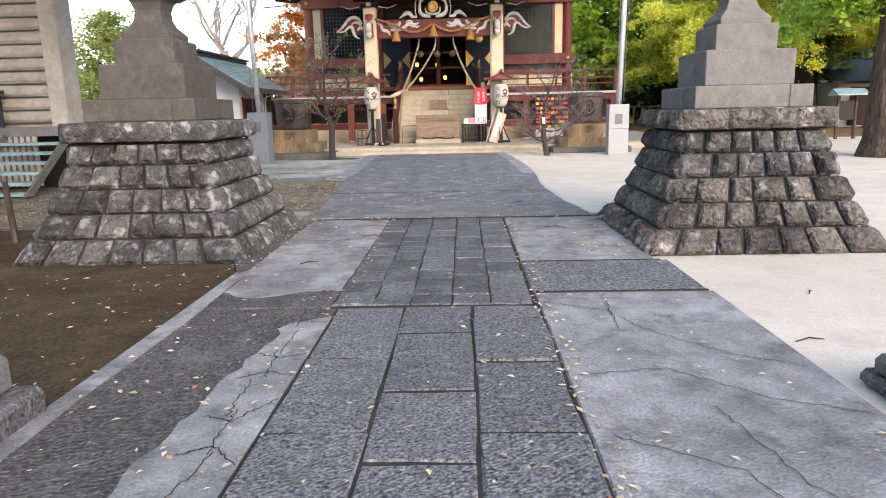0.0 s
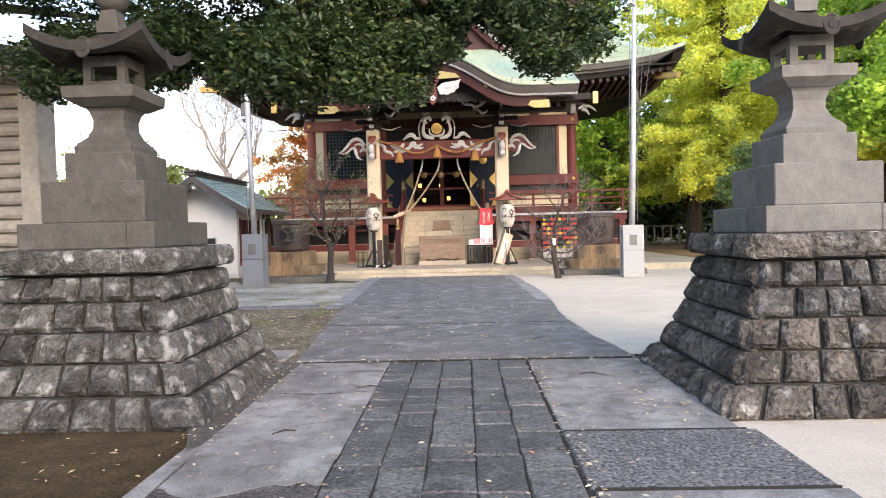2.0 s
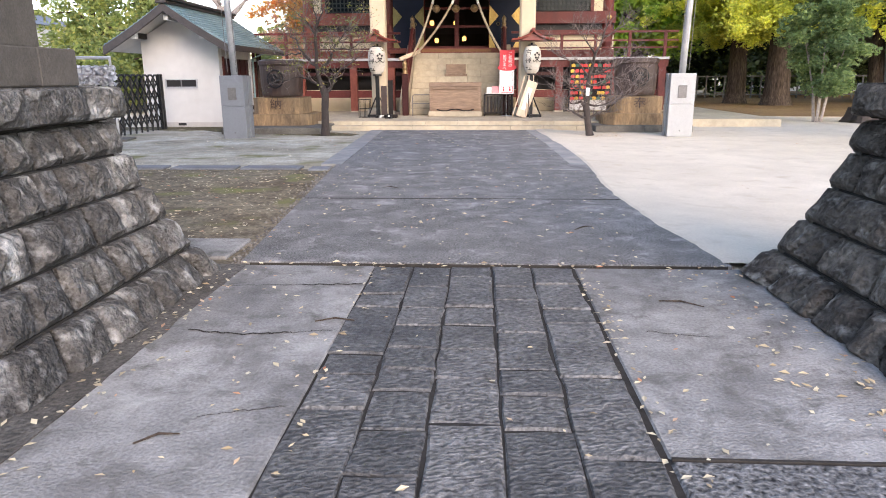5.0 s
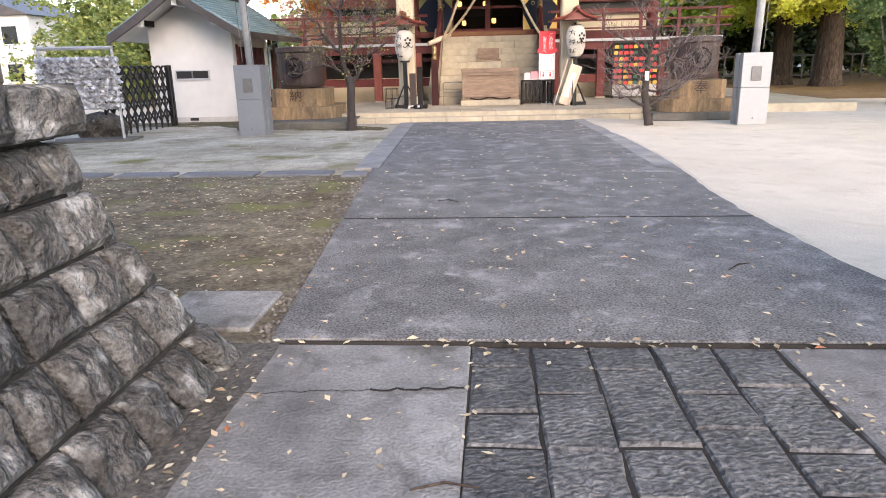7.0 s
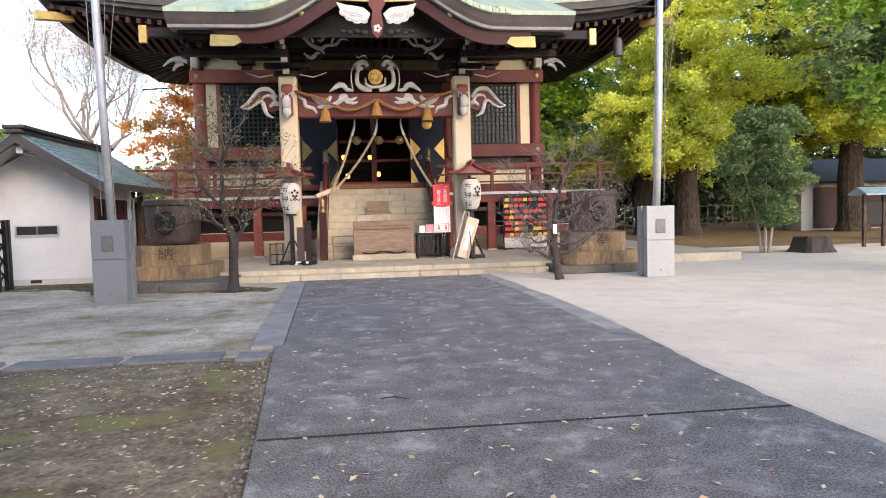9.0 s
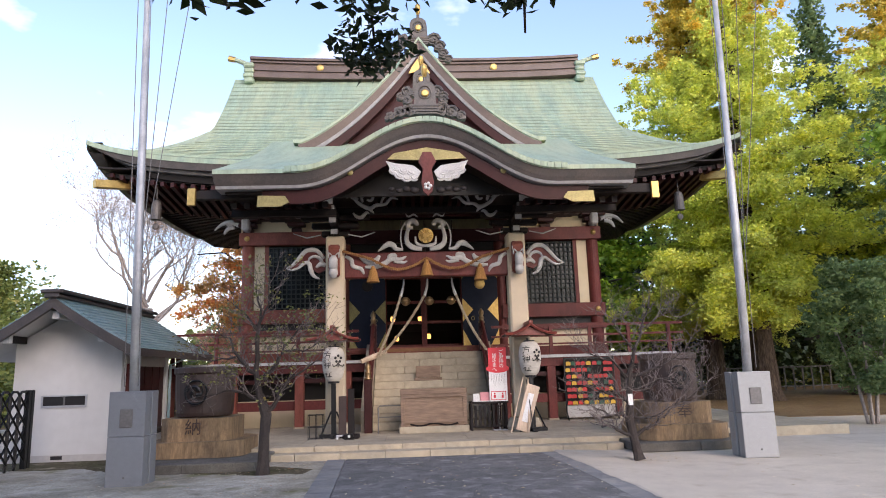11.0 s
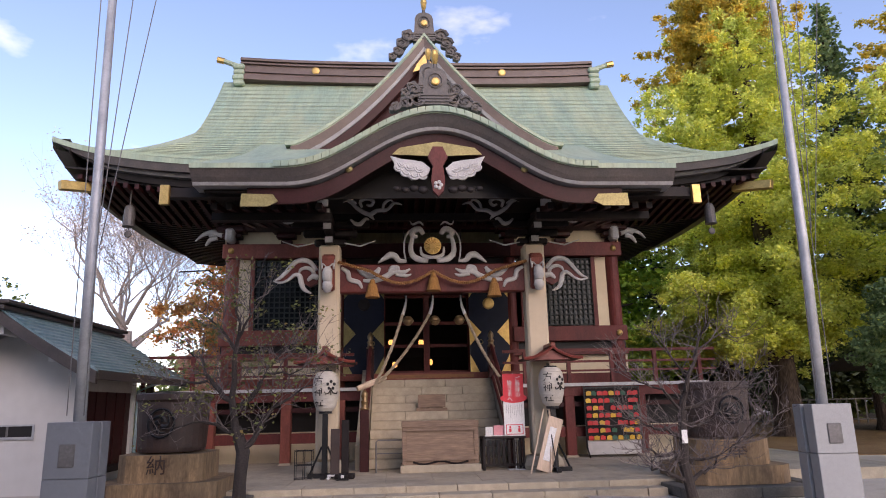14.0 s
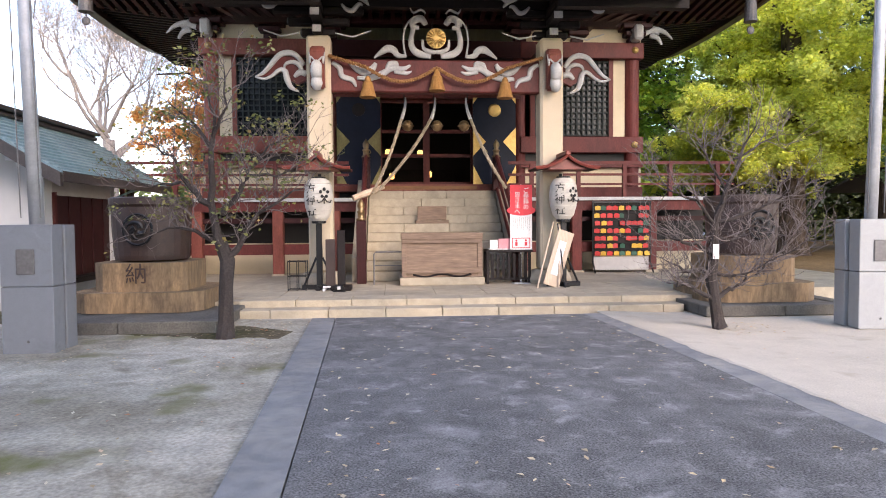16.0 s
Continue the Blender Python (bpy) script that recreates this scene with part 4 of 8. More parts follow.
def onigawara(name, x, y, z, k, turn, parent, tip=True, wings=((0.42, 0.42, 0.2), (0.66, 0.16, 0.17), (0.9, -0.06, 0.14))):
    """Ridge-end ornament: an arched plate with a disc, a horn and rolling cloud scrolls down both sides."""
    m = pose(x, y, z, 0, 0, turn) @ Matrix.Scale(k, 4)

    def set_(bm, label, material, nm):
        for v in bm.verts:
            v.co = m @ v.co
        return part(nm, bm, material, parent, label)

    b = B()
    arch = [(-0.33, 0.0), (0.33, 0.0), (0.3, 0.4), (0.28, 0.75), (0.24, 0.87), (0.14, 0.95), (0, 0.98), (-0.14, 0.95), (-0.24, 0.87), (-0.28, 0.75), (-0.3, 0.4)]
    prism(b, arch, -0.12, 0.12)
    ob = set_(b, "dark copper ridge-end ornament with scrolls", M_ORN, name)
    b = B()
    rim = [(0.17 * math.cos(a), 0.6 + (0.22 if a > 0 and a < 3.15 else 0.16) * math.sin(a)) for a in steps(0, 2 * math.pi, 20)]
    tube(b, [(px, -0.13, pz) for px, pz in rim], 0.022, 5)
    set_(b, "", M_ORN, "arched_rim")
    b = B()
    for h in (0.06, 0.14, 0.22):
        box(b, -0.36, 0.36, -0.15, 0.15, h, h + 0.045)
    set_(b, "", M_ORN, "ornament_collar")
    for s in (-1, 1):
        for cx, cz, r in wings:
            c = B()
            tube(c, [(s * cx + q * r * math.cos(a), -0.1, cz + q * r * math.sin(a)) for a, q in ((s * j * 0.75, 1 - 0.09 * j) for j in range(11))], [r * (0.28 - 0.014 * j) for j in range(11)], 6)
            prism(c, [(s * cx + r * (0.92 + 0.1 * math.cos(5 * a)) * math.cos(a), cz + r * (0.92 + 0.1 * math.cos(5 * a)) * math.sin(a)) for a in steps(0, 2 * math.pi, 20)[:-1]], -0.09, 0.09)
            set_(c, "", M_ORN, "scroll")
    b = B()
    lathe(b, [(0.01, 0), (0.11, 0), (0.11, 0.03), (0.08, 0.05), (0.01, 0.055)], 16)
    for v in b.verts:
        v.co = pose(0, -0.12, 0.6, 90) @ v.co
    set_(b, "gilt crest disc", M_GOLD, "crest_disc")
    if tip:
        b = B()
        tube(b, [(0, 0, 0.94), (0, 0, 1.1), (0, 0, 1.14)], [0.06, 0.05, 0.05], 8)
        set_(b, "", M_ORN, "horn_stem")
        b = B()
        tube(b, [(0, 0, 1.13), (0, -0.02, 1.22), (0, -0.05, 1.36), (0, -0.08, 1.46), (0, -0.08, 1.49)], [0.05, 0.075, 0.1, 0.08, 0.03], 10)
        set_(b, "gilt horn", M_GOLD, "horn")
    return ob


for s in (-1, 1):
    b = B()
    for zz, w, r in ((0.0, 0.3, 0.16), (0.25, 0.36, 0.15), (0.5, 0.3, 0.15), (0.78, 0.36, 0.13)):
        box(b, s * 6.2, s * (6.4 + w * 0.6), YR - 0.42, YR + 0.42, 12.75 + zz * 0.8, 12.75 + zz * 0.8 + 0.2, 0.05)
    tube(b, [(s * 6.3, YR, 13.55), (s * 6.7, YR, 13.73), (s * 6.92, YR, 13.82), (s * 7.05, YR, 13.86)], [0.12, 0.1, 0.09, 0.1], 8)
    e = part("ridge_end", b, M_COPPER, rd, "green scrolled ridge end")
    b = B()
    tube(b, [(s * 7.0, YR, 13.85), (s * 7.25, YR, 13.91)], [0.11, 0.12], 8)
    part("horn_tip", b, M_GOLD, e, "gilt horn tip")

# triangular gable in the middle of the main roof
GY = 29.35
def gable_z(x):
    k = min(abs(x) / 3.65, 1)
    return 12.2 - 3.4 * (1.42 * k - 0.42 * k * k) - 0.3 * k * (1 - k)


g = B()
shell(g, lambda x, y: (x, y, gable_z(x)), steps(-3.9, 3.9, 36), steps(GY, 34.0, 12), 0.1)
gable = part("gable_roof", g, M_COPPER, hall, "green copper gable roof")
for d, dz, h, m in ((0.0, 0.06, 0.14, M_COPPER), (0.02, 0.2, 0.28, M_RIDGE), (0.06, 0.48, 0.12, M_PALE_TRIM), (0.14, 0.6, 0.3, M_DARKRED)):
    eave_board("bargeboard", lambda u: (u, GY + d, gable_z(u) + 0.06), steps(-3.75, 3.75, 36), 0.25, dz, h, m, gable)
b = B()
prism(b, [(-3.2, 8.6)] + [(x, gable_z(x) - 0.6) for x in steps(-3.0, 3.0, 20)] + [(3.2, 8.6)], GY + 0.5, GY + 0.6)
part("gable_panel", b, M_DARKRED, gable)
for s in (-1, 1):
    b = B()
    prism(b, [(0.0, 11.5), (s * 0.22, 11.2), (s * 0.34, 10.95), (s * 0.12, 11.02), (0.0, 11.12)], GY + 0.02, GY + 0.06)
    part("gable_fitting", b, M_GOLD, gable)
onigawara("gable_ornament", 0, GY + 0.15, 11.95, 0.95, 0, gable, True, ((0.5, 0.2, 0.22), (0.68, -0.05, 0.2), (0.8, -0.32, 0.17), (0.98, -0.5, 0.13)))

# forward porch roof with its curved gable
PW, PY, PZ = 4.75, 24.1, 6.22


def kara(x):
    k = min(abs(x) / 3.0, 1)
    return 1.3 * (0.5 + 0.5 * math.cos(math.pi * k)) ** 0.9


def porch_z(x, y):
    slope = PZ + 0.4 * (y - PY) + 0.02 * max(0, y - 26) ** 2
    arch = PZ + kara(x)
    k = 0.12
    return slope + (arch - slope + math.sqrt((arch - slope) ** 2 + k)) / 2 - math.sqrt(k) / 2 * math.exp(-abs(y - PY))


p = B()
shell(p, lambda x, y: (x, y, porch_z(x, y)), steps(-PW, PW, 64), steps(PY, 30.3, 26), 0.1)
porch = part("porch_roof", p, M_COPPER, hall, "green copper porch roof with curved cusped gable")
# rolled edge tiles over the curve
for i, x in enumerate(steps(-3.1, 3.1, 40)):
    b = B()
    w = 0.155
    q = [b.verts.new((xx, yy, porch_z(xx, PY) + zz)) for xx in (x - w / 2 + 0.006, x + w / 2 - 0.006) for yy, zz in ((PY - 0.05, -0.08), (PY - 0.05, 0.04), (PY + 0.1, 0.08), (PY + 0.42, 0.06), (PY + 0.42, -0.08))]
    for j in range(4):
        b.faces.new((q[j], q[j + 1], q[j + 6], q[j + 5]))
    b.faces.new(q[:5])
    b.faces.new(q[5:])
    part("edge_sheet", b, M_COPPER, porch)
    b = B()
    x2 = x + w / 2 * (i % 2)
    q = [b.verts.new((xx, yy, porch_z(xx, yy) + zz)) for xx in (x2 - w / 2 + 0.008, x2 + w / 2 - 0.008) for yy, zz in ((PY + 0.4, 0.005), (PY + 0.41, 0.05), (PY + 0.82, 0.03), (PY + 0.83, -0.02))]
    for j in range(3):
        b.faces.new((q[j], q[j + 1], q[j + 5], q[j + 4]))
    b.faces.new(q[:4])
    b.faces.new(q[4:])
    part("edge_sheet", b, M_COPPER, porch)
pu = steps(-PW, PW, 80)
for d, dz, h, m in ((0.0, 0.04, 0.11, M_COPPER_EDGE), (0.03, 0.15, 0.11, M_COPPER_EDGE), (0.07, 0.26, 0.09, M_COPPER_EDGE), (0.1, 0.35, 0.06, M_PALE_TRIM)):
    eave_board("eave_layer", lambda u: (u * (1 - d * 0.1), PY + d, porch_z(u, PY)), pu, 0.5, dz, h, m, porch)
eave_board("curved_bargeboard", lambda u: (u * 0.95, PY + 0.28, porch_z(u, PY)), steps(-3.9, 3.9, 60), 0.12, 0.42, 0.3, M_DARKRED, porch, "dark red curved bargeboard")
for s in (-1, 1):
    b = B()
    prism(b, [(s * 3.2, 5.66), (s * 3.8, 5.68), (s * 3.82, 5.42), (s * 3.3, 5.42), (s * 3.1, 5.52)], PY + 0.24, PY + 0.275)
    part("bargeboard_fitting", b, M_OLDGOLD, porch, "tarnished brass bargeboard fitting")
    b = B()
    lathe(b, [(0.005, 0), (0.075, 0), (0.07, 0.03), (0.03, 0.05), (0.005, 0.055)], 12)
    for v in b.verts:
        v.co = pose(s * 1.75, PY + 0.28, kara(1.75) + PZ - 0.56, 90) @ v.co
    part("stud", b, M_OLDGOLD, porch)
# porch soffit and rafters
b = B()
shell(b, lambda x, y: (x, y, porch_z(x, PY) - 0.46 + 0.1 * (y - PY)), steps(-4.55, 4.55, 48), steps(PY + 0.35, 29.5, 5), 0.04)
part("porch_soffit", b, M_BLACKWOOD, porch)
for i in [k for k in range(-15, 16) if abs(k) >= 8]:
    x = i * 0.3
    b = B()
    prism(b, [(PY + 0.95, 5.7), (28.8, 6.3), (28.8, 6.18), (PY + 0.95, 5.57)], x - 0.06, x + 0.06, "x")
    r = part("rafter", b, M_DARKRED, porch)
    b = B()
    box(b, x - 0.064, x + 0.064, PY + 0.93, PY + 0.955, 5.565, 5.705)
    part("rafter_end", b, M_BLACKWOOD, r)
for x in (-5.35, 5.35):
    b = B()
    box(b, x - 0.09, x + 0.09, PY + 0.5, PY + 0.6, 5.55, 5.95, 0.01)
    part("eave_fitting", b, M_GOLD, porch, "gilt eave beam end")
for s in (-1, 1):
    b = B()
    box(b, *sorted((s * 2.3, s * 5.4)), PY + 0.6, PY + 0.8, 5.72, 5.92)
    part("eave_beam", b, M_BLACKWOOD, porch)
# near-black panel painting the shade behind the curve, and its hanging ornament
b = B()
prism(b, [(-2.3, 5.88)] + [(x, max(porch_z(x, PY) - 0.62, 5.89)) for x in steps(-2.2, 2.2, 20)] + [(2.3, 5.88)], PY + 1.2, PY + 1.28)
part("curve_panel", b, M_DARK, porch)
b = B()
prism(b, [(-0.1, 6.6), (0.1, 6.6), (0.2, 6.38), (0.1, 6.2), (0.14, 5.9), (0.1, 5.68), (0.0, 5.58), (-0.1, 5.68), (-0.14, 5.9), (-0.1, 6.2), (-0.2, 6.38)], PY + 0.1, PY + 0.2)
pend = part("pendant", b, M_RED, porch, "carved pendant with white wings")
for s in (-1, 1):
    b = B()
    prism(b, [(s * x, z) for x, z in ((0.15, 6.14), (0.3, 6.27), (0.5, 6.31), (0.7, 6.33), (0.93, 6.39), (0.86, 6.26), (0.84, 6.16), (0.76, 6.1), (0.72, 6.0), (0.6, 5.98), (0.52, 5.91), (0.4, 5.95), (0.3, 5.93), (0.2, 6.02))], PY + 0.08, PY + 0.15)
    feathers = []
    for cx, cz, r in ((0.3, 6.02, 0.1), (0.46, 6.02, 0.11), (0.62, 6.08, 0.11), (0.76, 6.17, 0.09), (0.36, 6.16, 0.1), (0.54, 6.19, 0.1), (0.7, 6.25, 0.08)):
        for q in (1.0, 0.55):
            feathers.append(B())
            tube(feathers[-1], [(s * (cx + q * r * math.cos(a)), PY + 0.075, cz + q * r * math.sin(a)) for a in steps(-2.6, 0.3, 8)], [0.008] + [0.02] * 7 + [0.008], 5, 0.8)
    wing = part("white_wing", b, M_WHITE_CARVE, pend, "white cloud-shaped wing")
    for f in feathers:
        part("feather", f, M_WHITE_CARVE, wing)
    for k in range(4):
        c = B()
        lump(c, s * (0.3 + 0.17 * k), PY + 0.16, 5.72 + 0.03 * (k % 2), 0.1 - 0.012 * k, 1.1, 0.5, 0.8, 10)
        part("dark_cloud", c, M_BLACKWOOD, pend, "", True)
    b = B()
    prism(b, [(0, 6.75), (s * 0.75, 6.62), (s * 0.9, 6.48), (s * 0.2, 6.45), (0, 6.5)], PY + 0.22, PY + 0.26)
    part("brass_plate", b, M_OLDGOLD, pend)
b = B()
for k in range(5):
    lump(b, 0.06 * math.cos(k * 1.257), PY + 0.09, 5.8 + 0.06 * math.sin(k * 1.257), 0.04, 1, 0.5, 1, 8)
part("plum_blossom_boss", b, M_WHITE_CARVE, pend, "pale blossom boss")
onigawara("curve_ornament", 0, PY + 0.45, PZ + 1.4, 0.84, 0, porch, True, ((0.45, 0.14, 0.2), (0.72, 0.08, 0.17), (0.98, -0.04, 0.13), (0.5, 0.42, 0.14)))
onigawara("ridge_ornament", 0, 27.3, 9.25, 0.82, 0, porch, True, ((0.5, 0.2, 0.2), (0.72, 0.02, 0.16)))
for s in (-1, 1):
    b = B()
    for k in range(6):
        a0 = 0.35 + 0.11 * k
        prism(b, [(s * a0 + (0.12 - 0.013 * k) * math.cos(a), PZ + 1.36 - 0.015 * k + (0.1 - 0.01 * k) * math.sin(a) + (0.18 - 0.03 * k)) for a in steps(0, 2 * math.pi, 10)[:-1]], PY + 0.36, PY + 0.56)
    part("cloud_scroll", b, M_ORN, porch, "dark carved cloud scroll")

# ---- walls, doors and posts of the hall ----
def add(name, x0, x1, y0, y1, z0, z1, material, parent=None, bev=0.0, label=""):
    b = B()
    box(b, x0, x1, y0, y1, z0, z1, bev)
    return part(name, b, material, parent if parent is not None else hall, label)


# stone platform with two low steps of kerb blocks
plat = tagged(new("pavement_platform"), "tan stone platform with two low steps before the hall", "platform", kind="structure")
add("platform_bed", -4.9, 3.6, 24.56, 34, -0.1, 0.2, M_TAN, plat)
add("platform_bed", -9.5, -4.89, 26.2, 36, -0.1, 0.19, M_TAN, plat)
add("platform_bed", 3.59, 9.0, 25.6, 36, -0.1, 0.19, M_TAN, plat)
for row, (y0, y1, z1) in enumerate(((24.1, 24.5, 0.1), (24.5, 25.0, 0.212))):
    x = -4.7 + (0.35 if row else 0)
    while x < 2.8:
        w = 0.93
        add("kerb_block", x, min(x + w - 0.008, 3.1), y0 + 0.003, y1 + 0.03, -0.08, z1, M_TAN, plat, 0.012)
        x += w
for i in range(9):
    for j in range(3):
        add("paving_slab", -4.7 + 0.92 * i, -4.7 + 0.92 * i + 0.912, 25.04 + 0.95 * j, 25.04 + 0.95 * j + 0.942, 0.1, 0.213, M_TAN, plat, 0.006)

# deck and foundation
deck_label = "dark red raised deck round the hall"
deck = thing("veranda_deck", (X0, 0, 0), deck_label, "deck")
for s in (-1, 1):
    a, c = sorted((s * 1.75, s * 7.6))
    add("deck_floor", a, c, 29.9, YF + 0.2, 2.02, 2.12, M_RED, deck)
    add("deck_edge", a, c, 29.86, 29.9, 2.03, 2.115, M_WHITE_CARVE, deck, label="pale weathered deck edge")
    add("deck_beam", a, c, 29.95, 30.1, 1.78, 2.02, M_RED, deck)
    for zz, h, r in ((2.42, 0.05, M_RED), (2.66, 0.06, M_RED), (2.95, 0.075, M_RED)):
        add("rail", a if s < 0 else a + 0.25, c + (0.3 if s > 0 else 0) - (0.25 if s < 0 else 0), 29.98, 30.04 + 0.01, zz, zz + h, r, deck)
    for x in (2.6, 3.8, 5.0, 6.2, 7.45):
        add("rail_post", s * x - 0.05, s * x + 0.05, 29.96, 30.06, 2.12, 2.98, M_RED, deck)
    for x in (2.35, 3.75, 5.7, 7.4):
        # left posts take the lighter red, brighter light put into the colour
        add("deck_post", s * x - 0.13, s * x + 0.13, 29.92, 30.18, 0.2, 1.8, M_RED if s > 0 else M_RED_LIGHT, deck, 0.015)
        add("post_foot", s * x - 0.16, s * x + 0.16, 29.89, 30.21, 0.19, 0.25, M_TAN, deck)
    add("tie_beam", a, c, 30.0, 30.1, 0.72, 0.98, M_RED, deck)
    add("tie_beam", a, c, 30.0, 30.1, 1.5, 1.62, M_DARKRED, deck)
    add("foundation_wall", a, c, YF - 0.25, YF - 0.05, 0.19, 0.98, M_CREAM, deck)
    # near-black sheet painted as the shade under the deck
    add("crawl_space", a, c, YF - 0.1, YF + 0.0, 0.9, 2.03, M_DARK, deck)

# corner posts and wall frames
for s in (-1, 1):
    for x, r in ((5.6, 0.2), (2.5, 0.17)):
        b = B()
        lathe(b, [(r, 2.1), (r, 6.3)], 18, s * x, YF)
        # lit red for left posts, darker red for right: light painted by side
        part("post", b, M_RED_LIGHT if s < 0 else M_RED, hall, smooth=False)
        if x > 5:
            for zz in (3.55, 6.07):
                b = B()
                lathe(b, [(0.005, 0), (0.09, 0), (0.085, 0.02), (0.03, 0.05), (0.004, 0.055)], 12)
                for v in b.verts:
                    v.co = pose(s * 5.6, YF - 0.29, zz, 90) @ v.co
                part("post_fitting", b, M_GOLD, hall)
    a, c = sorted((s * 2.5, s * 5.85))
    # beams and jambs: side lighting painted by the two reds
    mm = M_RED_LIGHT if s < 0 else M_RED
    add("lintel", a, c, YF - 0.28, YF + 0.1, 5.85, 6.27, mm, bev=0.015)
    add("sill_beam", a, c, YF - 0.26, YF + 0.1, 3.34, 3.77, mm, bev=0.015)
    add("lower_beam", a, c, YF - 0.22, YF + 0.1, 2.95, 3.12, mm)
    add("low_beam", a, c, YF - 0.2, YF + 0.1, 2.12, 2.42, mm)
    add("plaster", a, c, YF - 0.04, YF + 0.04, 6.27, 6.8, M_CREAM)
    add("plaster", a, c, YF - 0.06, YF + 0.02, 2.42, 2.95, M_CREAM)
    add("plaster_strip", *sorted((s * 5.02, s * 5.4)), YF - 0.05, YF + 0.05, 3.77, 5.85, M_CREAM)
    # near-black sheet painted as the shade between the beams
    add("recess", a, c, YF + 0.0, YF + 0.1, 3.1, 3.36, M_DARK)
    for xx in (5.0, 2.85):
        add("window_jamb", s * xx - 0.06, s * xx + 0.06, YF - 0.12, YF + 0.06, 3.77, 5.85, mm)
    # lattice window
    win = B()
    x0, x1 = sorted((s * 2.91, s * 4.94))
    for i in range(15):
        x = x0 + (x1 - x0) * i / 14
        box(win, x - 0.02, x + 0.02, YF - 0.1, YF - 0.07, 3.82, 5.8)
    for j in range(14):
        z = 3.83 + 1.96 * j / 13
        box(win, x0, x1, YF - 0.095, YF - 0.075, z - 0.02, z + 0.02)
    wl_ = part("window_lattice", win, M_LATTICE, hall, "dark green square lattice window")
    add("window_pane", x0, x1, YF - 0.01, YF + 0.01, 3.78, 5.84, M_PANE, wl_)
    # side and back walls
    add("side_wall", *sorted((s * 5.55, s * 5.65)), YF, 38.2, 2.1, 7.2, M_RED)
    add("side_beam", *sorted((s * 5.5, s * 5.72)), YF, 38.2, 5.85, 6.27, M_RED)
add("back_wall", -5.6, 5.6, 38.1, 38.3, 0.2, 7.2, M_RED)
add("frieze", -5.7, 5.7, YF - 0.02, YF + 0.2, 6.78, 7.25, M_BLACKWOOD)
add("frieze_beam", -5.9, 5.9, YF - 0.3, YF + 0.1, 6.68, 6.84, M_DARKRED)
add("frieze_beam", -6.1, 6.1, YF - 0.7, YF - 0.45, 6.9, 7.06, M_BLACKWOOD)
for s in (-1, 1):
    for x in (5.6, 4.05, 2.5):
        for k, w in enumerate((0.3, 0.5, 0.72)):
            add("bracket_block", s * x - w * 0.55, s * x + w * 0.55, YF - 0.2 - 0.16 * k, YF + 0.05, 6.28 + 0.16 * k, 6.41 + 0.16 * k, M_DARKRED, bev=0.02)
# door bay
add("door_lintel", -2.5, 2.5, YF - 0.2, YF + 0.1, 4.78, 5.05, M_RED)
# transom in near-black, its shade put into the colour
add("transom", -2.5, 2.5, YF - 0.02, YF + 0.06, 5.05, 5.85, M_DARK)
add("upper_lintel", -2.6, 2.6, YF - 0.25, YF + 0.1, 5.85, 6.27, M_DARKRED)
add("threshold", -2.5, 2.5, YF - 0.35, YF + 0.3, 2.32, 2.5, M_RED_LIGHT)
add("threshold_edge", -1.3, 1.3, YF - 0.38, YF - 0.34, 2.36, 2.46, mat("orange_brown_wood", (0.3, 0.12, 0.03), 0.5, stretch=(0.2, 1, 1)))
for s in (-1, 1):
    a, c = sorted((s * 1.22, s * 2.36))
    leaf = add("door_leaf", a, c, YF - 0.28, YF - 0.2, 2.5, 4.78, M_NAVY, label="open black lacquered door leaf with gilt fittings")
    for e in (-1, 1):
        x = a if e < 0 else c
        for z0, z1, w in ((2.5, 3.0, 0.26), (4.62, 4.78, 0.12), (3.25, 4.0, 0.34)):
            b = B()
            if z0 == 3.25:
                prism(b, [(x, z0), (x - e * w, (z0 + z1) / 2), (x, z1)], YF - 0.3, YF - 0.281)
            elif z0 < 3:
                prism(b, [(x, z0), (x - e * w, z0), (x, z1)], YF - 0.3, YF - 0.281)
            else:
                prism(b, [(x, z1), (x - e * w, z1), (x, z0)], YF - 0.3, YF - 0.281)
            # left leaf gets dull brass: shade on its gilt put into the colour
            part("gilt_fitting", b, M_GOLD if s > 0 else M_OLDGOLD, leaf)
    b = B()
    lathe(b, [(0.01, 0), (0.17, 0), (0.17, 0.02), (0.12, 0.035), (0.01, 0.04)], 20)
    for v in b.verts:
        v.co = pose((a + c) / 2, YF - 0.28, 4.45, 90) @ v.co
    # left crest is dark brown, painting the shade over its gilt
    part("crest_disc", b, M_GOLD if s > 0 else M_BLACKWOOD, leaf)
    b = B()
    tube(b, [((a + c) / 2 - 0.25 * s + 0.05 * math.cos(t), YF - 0.3, 3.35 + 0.06 * math.sin(t)) for t in steps(0, 6.28, 12)], 0.012, 5)
    part("ring_handle", b, M_OLDGOLD, leaf)
# glazed inner doors, and an interior with lamps whose shade is painted near-black
for x in (-1.24, -0.04, 0.04, 1.24):
    add("glazed_door_stile", x - 0.045, x + 0.045, YF + 0.12, YF + 0.17, 2.5, 4.78, M_RED)
for z in (2.5, 3.25, 3.9, 4.7):
    add("glazed_door_rail", -1.24, 1.24, YF + 0.125, YF + 0.165, z, z + 0.09, M_RED)
hall_room = thing("inner_hall", (X0, 0, 0), "timber interior seen through the open doors, shade put in its near-black colour", "interior", kind="structure")
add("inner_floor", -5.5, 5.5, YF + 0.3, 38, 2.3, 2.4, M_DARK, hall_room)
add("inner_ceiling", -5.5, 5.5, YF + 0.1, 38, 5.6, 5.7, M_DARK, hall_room)
